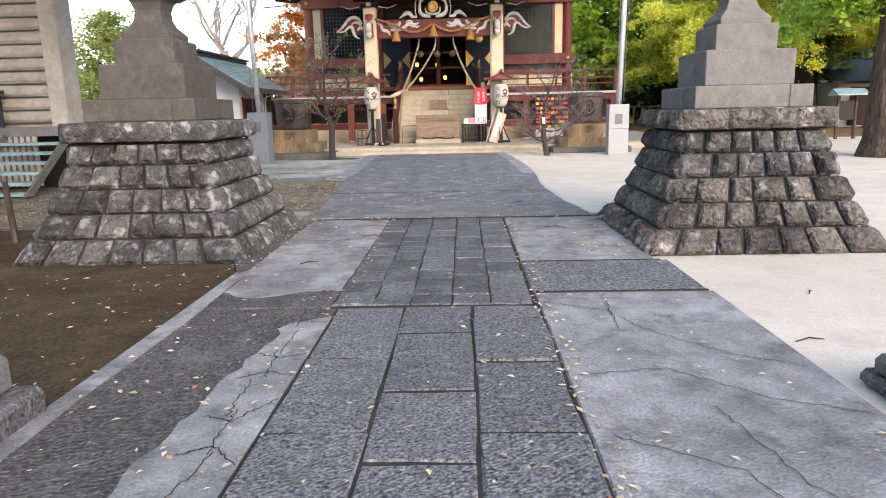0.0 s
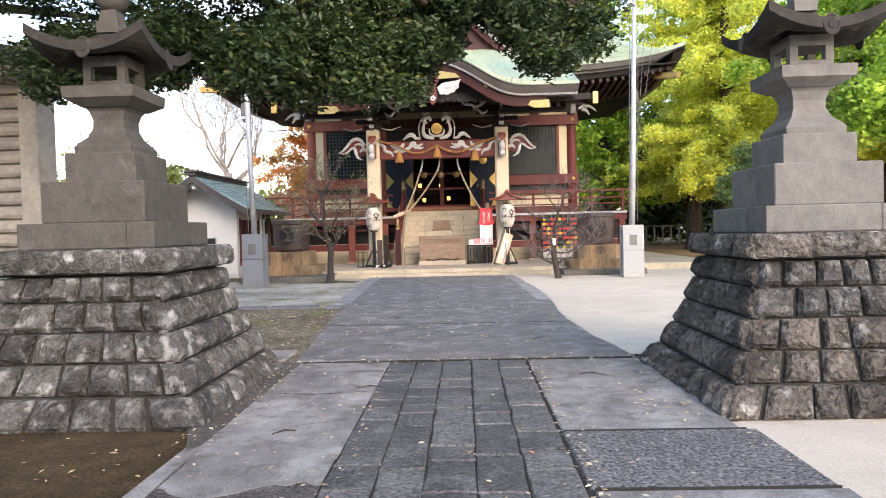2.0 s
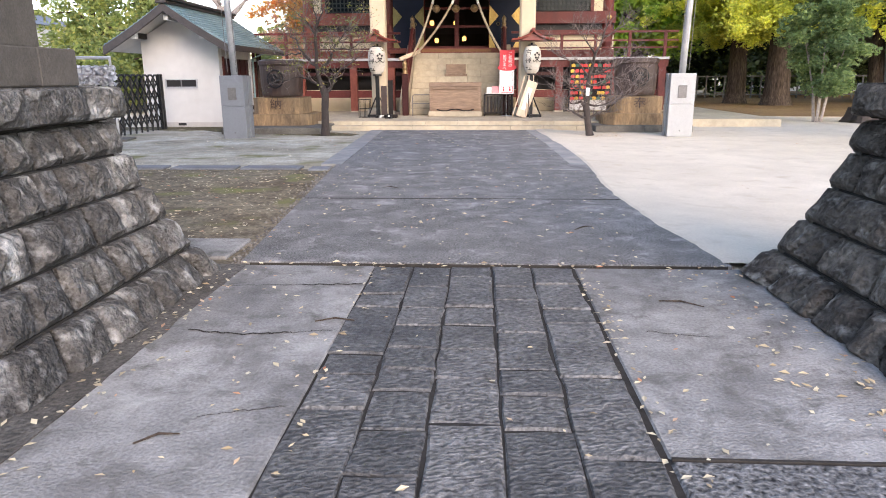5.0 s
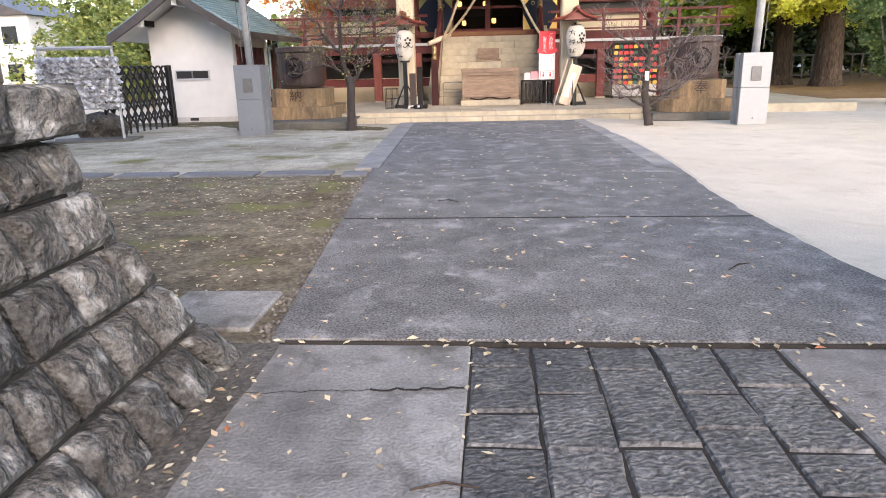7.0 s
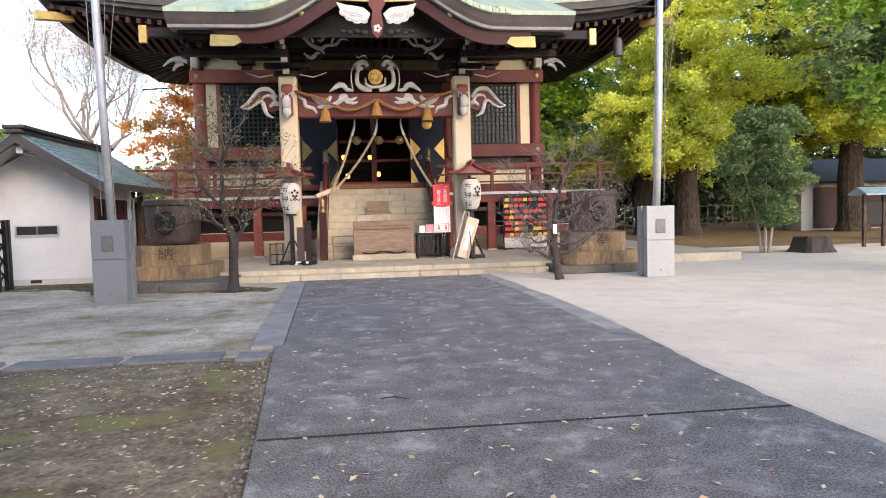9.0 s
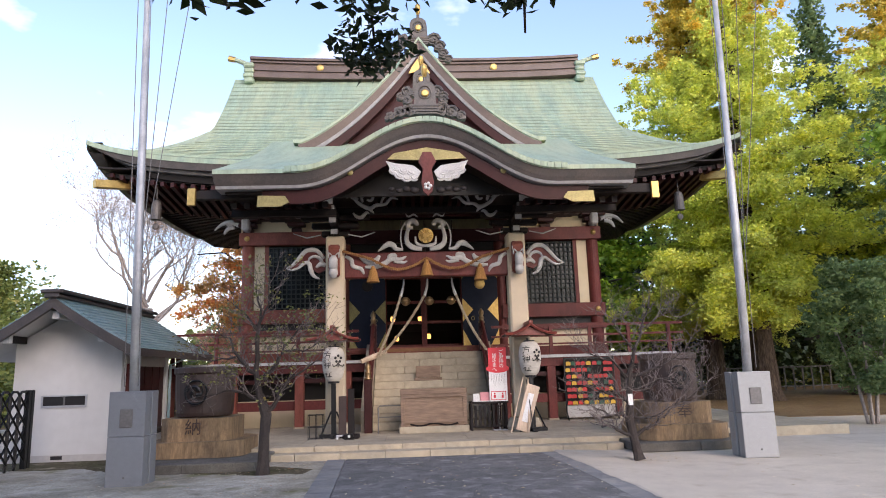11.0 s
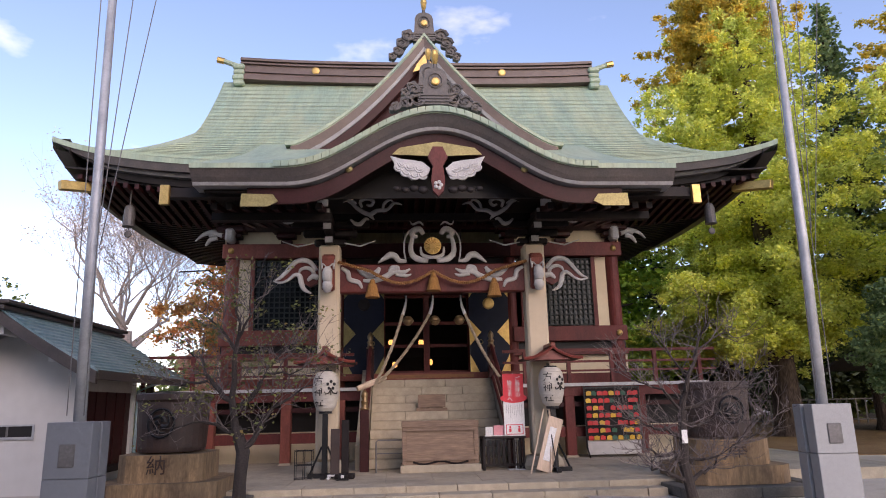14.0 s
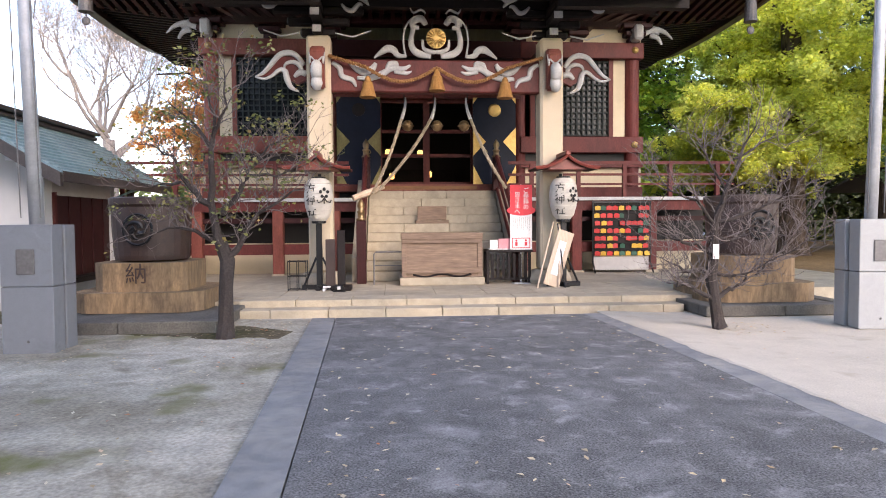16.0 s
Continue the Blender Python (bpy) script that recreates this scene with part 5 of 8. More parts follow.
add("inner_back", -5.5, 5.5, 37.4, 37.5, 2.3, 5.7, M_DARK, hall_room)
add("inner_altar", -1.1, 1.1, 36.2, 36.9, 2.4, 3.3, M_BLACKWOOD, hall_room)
for x, z, y in ((-1.05, 3.55, 33.0), (-0.1, 3.55, 33.2), (0.22, 3.0, 34.2), (-0.95, 2.95, 34.4)):
    lampx = thing("interior_lantern", (X0 + x, y, z), "small lit hanging lantern inside the hall", "lantern", "interior lanterns")
    b = B()
    lathe(b, [(0.05, -0.09), (0.08, -0.05), (0.085, 0.05), (0.05, 0.09)], 8)
    part("shade", b, M_LAMP, lampx)
    b = B()
    lathe(b, [(0.1, 0.09), (0.06, 0.12), (0.012, 0.15), (0.008, 5.62 - z)], 8)
    part("cord", b, M_BLACKWOOD, lampx)

# stairs between cheek walls
stairs = thing("stone_stairs", (X0 + 0.1, 0, 0), "tan stone stairs up to the hall doors", "stairs", kind="structure")
N = 10
for i in range(N):
    y = 28.0 + 0.27 * i
    z1 = 0.21 + 0.21 * (i + 1)
    cuts = (-1.62, -0.75, 0.35, 1.62) if i % 2 else (-1.62, -0.3, 0.8, 1.62)
    for a, c in zip(cuts, cuts[1:]):
        add("step", a + 0.003, c - 0.003, y, 30.9, z1 - 0.21, z1, M_TAN, stairs, 0.012)
for s in (-1, 1):
    b = B()
    prism(b, [(27.75, 0.2), (27.75, 0.75), (30.6, 2.6), (30.9, 2.6), (30.9, 0.2)], s * 1.64, s * 1.9, "x")
    part("cheek_wall", b, M_TAN, stairs)


def giboshi(b, x, y, z, k=1.0):
    lathe(b, [(0.09 * k, z), (0.1 * k, z + 0.03), (0.07 * k, z + 0.06), (0.07 * k, z + 0.16), (0.09 * k, z + 0.18), (0.05 * k, z + 0.22), (0.075 * k, z + 0.3), (0.07 * k, z + 0.36), (0.012, z + 0.46)], 12, x, y)


for s in (-1, 1):
    rail = thing("stair_rail", (X0 + 0.08, 0, 0), "dark red stair rail with bronze onion finials", "handrail", "stair rails")
    for y, z0, z1 in ((27.45, 0.21, 1.55), (30.3, 2.3, 3.15)):
        add("newel_post", s * 1.66 - 0.1, s * 1.66 + 0.1, y - 0.1, y + 0.1, z0, z1, M_DARKRED, rail, 0.01)
        b = B()
        giboshi(b, s * 1.66, y, z1, 1.1)
        part("finial", b, M_BRONZE, rail, "bronze onion finial", True)
    for k, r in ((0.45, 0.04), (0.85, 0.04), (1.25, 0.055)):
        b = B()
        tube(b, [(s * 1.66, 27.45, 0.21 + k), (s * 1.66, 30.3, 1.85 + k + 0.1)], r, 8)
        part("rail_bar", b, M_RED, rail)

# ---- porch columns, beams and carvings ----
for s in (-1, 1):
    b = B()
    box(b, s * 2.36 - 0.24, s * 2.36 + 0.24, 26.8, 27.28, 0.5, 5.25, 0.05)
    col = part("porch_column", b, M_TAN_COL, hall, "square tan porch column with chamfered edges")
    b = B()
    lathe(b, [(0.44, 0.2), (0.46, 0.3), (0.42, 0.42), (0.36, 0.5)], 16, s * 2.36, 27.04)
    part("column_base", b, M_TAN, col)
    # front nose of the tie beam: a white-tipped scroll
    b = B()
    prism(b, [(26.8, 4.16), (26.66, 4.16), (26.6, 4.4), (26.56, 4.7), (26.54, 4.86), (26.6, 4.96), (26.7, 5.0), (26.8, 5.0)], s * 2.36 - 0.14, s * 2.36 + 0.14, "x")
    bmesh.ops.bevel(b, geom=b.edges[:], offset=0.03, segments=2, affect="EDGES")
    nose = part("beam_nose", b, M_RED_LIGHT, hall, "carved red and white beam nose")
    b = B()
    tube(b, *bend([(s * 2.36, 26.56, 4.62), (s * 2.36, 26.46, 4.56), (s * 2.36, 26.44, 4.44), (s * 2.36, 26.5, 4.34), (s * 2.36, 26.48, 4.22), (s * 2.36, 26.54, 4.12)], [0.07, 0.11, 0.115, 0.1, 0.12, 0.07]), 10)
    part("nose_tip", b, M_WHITE_CARVE, nose, "", True)
    for e in (-1, 1):
        b = B()
        tube(b, *bend([(s * 2.36 + e * 0.03, 26.5, 4.66), (s * 2.36 + e * 0.12, 26.52, 4.74), (s * 2.36 + e * 0.13, 26.52, 4.62), (s * 2.36 + e * 0.15, 26.56, 4.84)], [0.015, 0.022, 0.02, 0.012]), 6)
        part("nose_line", b, M_WHITE_CARVE, nose, "", True)
    # side nose: a carved elephant-like scroll in white with red ground
    b = B()
    prism(b, [(s * (2.6 + px), pz) for px, pz in ((0, 4.4), (0.04, 4.78), (0.2, 4.9), (0.5, 4.87), (0.75, 4.62), (1.0, 4.44), (0.7, 4.46), (0.5, 4.58), (0.4, 4.42), (0.2, 4.3))], 26.98, 27.1)
    wing = part("side_nose", b, M_RED, hall)
    b = B()
    def curl(pts, r):
        tube(b, *bend([(s * (2.6 + px), 26.96, pz) for px, pz in pts], r), 8, 0.6)
    curl([(0.06, 4.68), (0.2, 4.86), (0.36, 4.92), (0.55, 4.87), (0.75, 4.64), (0.88, 4.51), (1.03, 4.44)], [0.04, 0.055, 0.065, 0.06, 0.05, 0.04, 0.015])
    curl([(1.03, 4.44), (0.86, 4.4), (0.7, 4.46), (0.55, 4.58), (0.44, 4.55), (0.4, 4.4), (0.33, 4.24), (0.17, 4.15)], [0.015, 0.03, 0.035, 0.045, 0.06, 0.065, 0.05, 0.015])
    curl([(0.1, 4.48), (0.14, 4.66), (0.28, 4.74), (0.42, 4.7), (0.46, 4.6)], [0.045, 0.05, 0.045, 0.035, 0.02])
    curl([(0.02, 4.5), (0.14, 4.54), (0.26, 4.44)], [0.06, 0.07, 0.03])
    part("white_scroll", b, M_WHITE_CARVE, wing, "", True)
    # bracket sets over the column
    for k, (w, d) in enumerate(((0.36, 0.3), (0.62, 0.36), (0.9, 0.42))):
        add("bracket_arm", s * 2.36 - w, s * 2.36 + w, 27.0 - 0.1, 27.0 + 0.1, 5.25 + 0.22 * k, 5.4 + 0.22 * k, M_BLACKWOOD, bev=0.03)
        add("bracket_arm", s * 2.36 - 0.1, s * 2.36 + 0.1, 27.0 - d * 1.2 - 0.5 * k * 0.6, 27.3, 5.25 + 0.22 * k, 5.4 + 0.22 * k, M_BLACKWOOD, bev=0.02)
        add("bracket_end", s * 2.36 - 0.085, s * 2.36 + 0.085, 27.0 - d * 1.2 - 0.5 * k * 0.6 - 0.025, 27.0 - d * 1.2 - 0.5 * k * 0.6 + 0.01, 5.26 + 0.22 * k, 5.39 + 0.22 * k, M_WHITE_CARVE)
    add("beam_end", s * 2.36 - 0.11, s * 2.36 + 0.11, 25.3, 25.36, 5.72, 5.86, M_WHITE)
    add("porch_tie", s * 2.36 - 0.12, s * 2.36 + 0.12, 27.2, YF, 4.9, 5.2, M_DARKRED)
    for x, sg in ((2.36 + 1.0, 1), (2.36 - 1.0, -1)):
        b = B()
        tube(b, [(s * (2.36 + sg * 0.35), 26.7, 5.25), (s * (2.36 + sg * 0.7), 26.7, 5.18), (s * (2.36 + sg * 1.05), 26.7, 5.3)], [0.015, 0.02, 0.012], 5)
        part("white_line", b, M_WHITE_CARVE, hall)
    # corner noses of the body
    b = B()
    for pts, r in (([(5.85, 6.5), (6.1, 6.62), (6.4, 6.55), (6.62, 6.36)], [0.07, 0.09, 0.06, 0.02]), ([(6.0, 6.45), (6.2, 6.4), (6.32, 6.22)], [0.07, 0.07, 0.03]), ([(6.25, 6.5), (6.12, 6.55), (6.08, 6.45)], [0.04, 0.05, 0.03])):
        tube(b, *bend([(s * px, YF - 0.3, pz) for px, pz in pts], r), 8, 0.6)
    part("corner_scroll", b, M_WHITE_CARVE, hall, "", True)
    add("corner_nose", s * 5.6 - 0.12, s * 5.6 + 0.12, YF - 0.62, YF - 0.2, 6.28, 6.68, M_WHITE_CARVE, bev=0.05)
b = B()
box(b, -2.15, 2.15, 26.92, 27.16, 4.14, 4.8, 0.03)
beam = part("rainbow_beam", b, M_RED, hall, "dark red porch beam with white wave carving")
add("porch_upper_beam", -4.6, 4.6, 26.95, 27.15, 5.86, 6.02, M_BLACKWOOD)
for s in (-1, 1):
    add("porch_purlin", *sorted((s * 2.2, s * 4.7)), 25.6, 25.8, 5.5, 5.66, M_BLACKWOOD)
b = B()
for s in (-1, 1):
    for pts, r in (([(2.1, 4.72), (1.95, 4.62), (1.9, 4.45), (1.7, 4.38), (1.62, 4.24)], [0.03, 0.05, 0.05, 0.045, 0.02]),
                   ([(1.75, 4.74), (1.6, 4.6), (1.45, 4.55), (1.3, 4.6), (1.22, 4.72)], [0.03, 0.06, 0.075, 0.06, 0.03]),
                   ([(1.6, 4.42), (1.35, 4.42), (1.1, 4.5), (0.9, 4.62), (0.7, 4.6), (0.52, 4.68)], [0.03, 0.055, 0.06, 0.055, 0.05, 0.015]),
                   ([(1.0, 4.55), (0.95, 4.7), (0.82, 4.72), (0.8, 4.64)], [0.04, 0.05, 0.045, 0.03]),
                   ([(0.85, 4.56), (0.62, 4.52), (0.5, 4.56)], [0.04, 0.035, 0.012])):
        b = B()
        tube(b, *bend([(s * px, 26.9, pz) for px, pz in pts], [q * 1.2 for q in r]), 8, 0.5)
        part("wave_carving", b, M_WHITE_CARVE, beam, "white wave carving", True)
# frog-leg strut with the crest
b = B()
for s in (-1, 1):
    for pts, r in (([(1.26, 4.84), (1.1, 4.96), (0.98, 5.03), (0.86, 5.0), (0.78, 4.9), (0.6, 4.88)], [0.015, 0.06, 0.085, 0.075, 0.06, 0.03]), ([(0.62, 4.9), (0.66, 5.15), (0.64, 5.4), (0.55, 5.58), (0.45, 5.66)], [0.02] * 5),
                   ([(0.2, 5.52), (0.3, 5.64), (0.44, 5.6), (0.46, 5.48), (0.34, 5.46)], [0.05, 0.08, 0.08, 0.07, 0.04]), ([(0.44, 5.5), (0.5, 5.25), (0.48, 5.05), (0.34, 4.93), (0.1, 4.88)], [0.05, 0.055, 0.07, 0.08, 0.05]),
                   ([(0.27, 5.22), (0.25, 5.05), (0.12, 4.98), (0, 4.97)], [0.02, 0.04, 0.05, 0.04]), ([(0.2, 5.74), (0.3, 5.82), (0.45, 5.76), (0.52, 5.85)], [0.01, 0.03, 0.025, 0.008])):
        tube(b, *bend([(s * px, 26.98, pz) for px, pz in pts], r), 8, 0.55)
frog = part("frog_leg_strut", b, M_WHITE_CARVE, hall, "white carved frog-leg strut", True)
b = B()
lathe(b, [(0.01, -0.02), (0.2, -0.02), (0.2, 0.02), (0.05, 0.03), (0.01, 0.03)], 24)
for v in b.verts:
    v.co = pose(0, 26.88, 5.22, 90) @ v.co
crest = part("crest", b, M_GOLD, frog, "gilt chrysanthemum-like crest")
for i in range(16):
    a = 2 * math.pi * i / 16
    b = B()
    tube(b, [(0.05 * math.cos(a), 26.855, 5.22 + 0.05 * math.sin(a)), (0.12 * math.cos(a), 26.845, 5.22 + 0.12 * math.sin(a)), (0.185 * math.cos(a), 26.855, 5.22 + 0.185 * math.sin(a))], [0.008, 0.02, 0.026], 5)
    part("petal", b, M_GOLD, crest)
# pale upper scrolls in the dark under the curved gable
for s in (-1, 1):
    for pts, r in (([(2.09, 6.29), (1.88, 6.22), (1.7, 6.05), (1.45, 5.93), (1.28, 6.02), (1.05, 6.04), (0.88, 6.2), (0.7, 6.16)], [0.012, 0.035, 0.05, 0.06, 0.05, 0.045, 0.04, 0.012]),
                   ([(1.62, 6.1), (1.66, 6.24), (1.5, 6.31), (1.36, 6.24), (1.42, 6.14), (1.52, 6.17)], [0.03, 0.045, 0.05, 0.045, 0.04, 0.025]),
                   ([(1.5, 5.95), (1.4, 5.87), (1.34, 5.8)], [0.05, 0.04, 0.012]), ([(1.15, 6.06), (1.1, 6.2), (0.98, 6.28), (0.9, 6.22)], [0.03, 0.04, 0.035, 0.015]),
                   ([(1.75, 6.18), (1.92, 6.3), (2.05, 6.22)], [0.03, 0.035, 0.012]),
                   ([(1.88, 5.82), (1.78, 5.72), (1.66, 5.7), (1.54, 5.82), (1.46, 5.8)], [0.02, 0.045, 0.055, 0.045, 0.015]), ([(3.1, 5.85), (3.22, 5.76), (3.36, 5.76), (3.48, 5.9)], [0.015, 0.045, 0.05, 0.015])):
        b = B()
        tube(b, *bend([(s * px, 26.7, pz) for px, pz in pts], r), 8, 0.5)
        part("cloud_carving", b, M_WHITE_CARVE, hall, "grey cloud carving in the shade", True)

# twisted rope along the beam, with tassels
def twist(b, pts, r, turns, strands=3, n=5):
    path = [Vector(p) for p in pts]
    for k in range(strands):
        line = []
        for i, p in enumerate(path):
            a = 2 * math.pi * (k / strands + turns * i / len(path))
            d = (path[min(i + 1, len(path) - 1)] - path[max(i - 1, 0)]).normalized()
            u = d.cross(Vector((0, 1, 0))).normalized()
            line.append(p + (u * math.cos(a) + Vector((0, 1, 0)) * math.sin(a)) * r * 0.55)
        tube(b, line, r * 0.62, n)
    return b


rope = thing("sacred_rope", (X0, 26.74, 0), "orange twisted straw rope with three tassels on the porch beam", "rope")
ROPE_PTS = []
for t in steps(-1, 1, 90):
    a = abs(t)
    z = 4.62 - 0.28 * math.sin(min(a / 0.66, 1) * math.pi) if a < 0.66 else 4.62 + 0.22 * (a - 0.66) / 0.34
    ROPE_PTS.append((t * 2.15, 0, z - 0.02))
b = B()
twist(b, ROPE_PTS, 0.042, 38)
part("cord", b, M_ROPE, rope)
for x, z in ((-1.38, 4.42), (0.0, 4.56), (1.38, 4.42)):
    b = B()
    lathe(b, [(0.03, z), (0.06, z - 0.05), (0.07, z - 0.1), (0.1, z - 0.14), (0.12, z - 0.25), (0.17, z - 0.42), (0.15, z - 0.43)], 14, x, -0.02)
    part("tassel", b, M_STRAW, rope, "ochre straw tassel")

# bells and bell ropes
for x, ex, ez, ey in ((-0.61, -1.34, 2.12, 27.62), (0.04, -1.28, 2.14, 27.7), (0.72, 1.58, 2.25, 27.9)):
    bell = thing("suzu_bell", (X0 + x, 28.0, 0), "bronze shrine bell hung on a thick hemp rope", "bell", "shrine bells")
    g = 1 if ex > x else -1
    b = B()
    tube(b, [(0.05 * g, 0.05, 5.9), (0.03 * g, 0.02, 4.18)], 0.014, 6)
    part("hanger", b, M_BLACKWOOD, bell)
    b = B()
    tube(b, [(0.0, 0, 4.24), (0.0, 0, 4.12), (0.03 * g, -0.02, 3.95), (0.09 * g, -0.05, 3.76)], [0.014, 0.026, 0.036, 0.042], 8)
    part("white_binding", b, M_WHITE, bell, "white cloth binding at the rope's head")
    b = B()
    lump(b, -0.04 * g, 0.06, 3.63, 0.125, n=14)
    lathe(b, [(0.128, 3.61), (0.14, 3.62), (0.14, 3.64), (0.128, 3.65)], 14, -0.04 * g, 0.06)
    part("bell_body", b, M_BRONZE, bell, smooth=True)
    b = B()
    pts = []
    for t in steps(0, 1, 60):
        pts.append((0.09 * g + (ex - x - 0.09 * g) * (0.8 * t + 0.2 * t * t), (ey - 28.0) * t - 0.05, 3.78 + (ez - 3.78) * (1.12 * t - 0.12 * t * t)))
    twist(b, pts, 0.037, 17)
    part("bell_rope", b, M_HEMP, bell)
b = B()
tube(b, [(-1.75, 27.5, 2.02), (-1.5, 27.62, 2.12), (-1.1, 27.75, 2.28)], [0.06, 0.075, 0.05], 8)
for v in b.verts:
    v.co.x += X0
tagged(part("rope_hook", b, M_PALEWOOD), "pale wooden arm that holds the bell ropes aside", "hook")

# ---- things before the hall ----
def piece(parent, name, material, x0, x1, y0, y1, z0, z1, bev=0.006, label=""):
    b = B()
    box(b, x0, x1, y0, y1, z0, z1, bev)
    return part(name, b, material, parent, label)


def paper_lantern(x, y):
    t = thing("lantern_stand", (x, y, 0.213), "white paper lantern under a small red roof on a black stand", "lantern", "paper lanterns")
    b = B()
    box(b, -0.34, 0.34, -0.05, 0.05, 0, 0.09, 0.01)
    part("foot", b, M_BLACKMETAL, t)
    b = B()
    box(b, -0.05, 0.05, -0.34, 0.34, 0.002, 0.085, 0.01)
    part("foot", b, M_BLACKMETAL, t)
    piece(t, "pole", M_BLACKMETAL, -0.055, 0.055, -0.055, 0.055, 0.08, 1.35)
    piece(t, "back_pole", M_BLACKMETAL, -0.03, 0.03, 0.2, 0.26, 0.08, 2.25)
    for s in (-1, 1):
        b = B()
        tube(b, [(s * 0.3, 0, 0.07), (s * 0.06, 0, 0.62)], 0.022, 6)
        part("brace", b, M_BLACKMETAL, t)
    b = B()
    lathe(b, [(0.1, 1.3), (0.13, 1.32), (0.21, 1.42), (0.26, 1.6), (0.28, 1.8), (0.26, 2.0), (0.2, 2.12), (0.12, 2.16)], 20)
    lan = part("paper_body", b, M_PAPER, t, "white paper lantern with black brush writing", True)
    for z in (1.3, 2.14):
        b = B()
        lathe(b, [(0.11, z - 0.02), (0.14, z - 0.015), (0.14, z + 0.04), (0.11, z + 0.045)], 16)
        part("rim", b, M_BLACKMETAL, lan)
    for i in range(11):
        z = 1.4 + 0.065 * i
        r = 0.28 - 0.55 * (z - 1.78) ** 2
        b = B()
        tube(b, [(r * math.cos(a), r * math.sin(a), z) for a in steps(0, 2 * math.pi, 18)], 0.005, 4)
        part("hoop", b, M_PAPER, lan)
    for i, ch in enumerate("方神社"):
        a, z = radians(-118), 1.93 - 0.21 * i
        r = 0.272 - 0.55 * (z - 1.78) ** 2
        writing(ch, 0.21, pose(r * math.cos(a), r * math.sin(a), z, 90, 0, math.degrees(a) + 90), M_INK, lan, "brush_writing")
    crest = B()
    for k in range(5):
        q = radians(90 + 72 * k)
        px, pz = 0.075 * math.cos(q), 1.86 + 0.075 * math.sin(q)
        lump(crest, px, 0, pz, 0.033, 1, 0.25, 1, 8)
    for e in (-1, 1):
        tube(crest, [(0.0, 0, 1.77), (e * 0.05, 0, 1.7), (e * 0.12, 0, 1.68), (e * 0.14, 0, 1.73)], 0.012, 5)
    tube(crest, [(0, 0, 1.8), (0, 0, 1.66)], 0.012, 5)
    turn = pose(0, 0, 0, 0, 0, 28) @ pose(0, -0.285, 0)
    for v in crest.verts:
        v.co = turn @ v.co
    part("painted_crest", crest, M_INK, lan, "black painted plant crest")
    # little curved gable roof
    b = B()
    shell(b, lambda u, v: (u * 0.62, v * 0.36, 2.58 - 0.34 * abs(u) ** 0.75 + 0.1 * abs(u) ** 3), steps(-1, 1, 12), steps(-1, 1, 4), 0.035)
    rf = part("roof", b, M_BLACKWOOD, t, "small curved gable roof")
    for s in (-1, 1):
        b = B()
        pts = [(u * 0.63, s * 0.37, 2.57 - 0.34 * abs(u) ** 0.75 + 0.1 * abs(u) ** 3) for u in steps(-1, 1, 12)]
        tube(b, pts, 0.035, 5)
        part("bargeboard", b, M_LROOF, rf)
    b = B()
    box(b, -0.05, 0.05, -0.4, 0.4, 2.57, 2.66, 0.015)
    part("ridge", b, M_LROOF, rf)
    b = B()
    prism(b, [(-0.4, 2.3), (0.4, 2.3), (0.0, 2.5)], -0.3, 0.3)
    part("gable_panel", b, M_LROOF, rf)
    return t


paper_lantern(-3.22, 26.35)
paper_lantern(1.6, 26.35)
sb = thing("sign_board", (-2.98, 26.05, 0.213), "narrow dark brown upright board on white feet", "sign")
piece(sb, "board", M_TANK, -0.09, 0.09, -0.02, 0.02, 0.09, 0.98, 0.006)
for s in (-1, 1):
    piece(sb, "foot", M_WHITE, s * 0.12 - 0.03, s * 0.12 + 0.03, -0.16, 0.16, 0, 0.05, 0.015)
piece(sb, "cross_bar", M_WHITE, -0.15, 0.15, -0.03, 0.03, 0.05, 0.09, 0.01)


# offering box
ob = thing("offering_box", (-0.79, 27.2, 0.213), "weathered cypress offering box on a pale stone base", "offering box")
piece(ob, "stone_base", M_TAN, -0.87, 0.87, -0.4, 0.4, 0, 0.16, 0.012, "pale stone base block")
piece(ob, "body", M_WOODBOX, -0.78, 0.78, -0.32, 0.32, 0.22, 0.9, 0.012)
for z0, z1, e in ((0.16, 0.24, 0.0), (0.24, 0.36, 0.03), (0.86, 0.94, 0.03)):
    piece(ob, "rail", M_WOODBOX, -0.79 - e, 0.79 + e, -0.33 - e, -0.3, z0, z1)
b = B()
tube(b, [(x, -0.335, 0.2 + 0.03 * math.cos(x * 9)) for x in steps(-0.6, 0.6, 20)], 0.022, 5)
part("apron_scroll", b, M_BLACKWOOD, ob)
for s in (-1, 1):
    piece(ob, "corner_post", M_WOODBOX, s * 0.78 - 0.05, s * 0.78 + 0.05, -0.345, -0.27, 0.17, 1.0)
piece(ob, "top_board", M_WOODBOX, -0.84, 0.84, -0.37, -0.22, 0.94, 1.07, 0.012)
piece(ob, "top_board", M_WOODBOX, -0.84, 0.84, 0.22, 0.37, 0.94, 1.07, 0.012)
for i in range(9):
    piece(ob, "grille_bar", M_WOODBOX, -0.8 + 0.19 * i, -0.74 + 0.19 * i, -0.22, 0.22, 0.95, 1.03)

# notice box on the stairs
sg = thing("wooden_plaque", (-0.85, 29.4, 1.47), "dark wooden plaque standing on the stone steps", "plaque")
piece(sg, "board", M_WOODBOX, -0.35, 0.35, 0, 0.04, 0.09, 0.42)
piece(sg, "base", M_WOODBOX, -0.4, 0.4, -0.04, 0.22, 0.0, 0.08)
piece(sg, "support", M_WOODBOX, -0.3, -0.24, 0.05, 0.2, 0.08, 0.3)
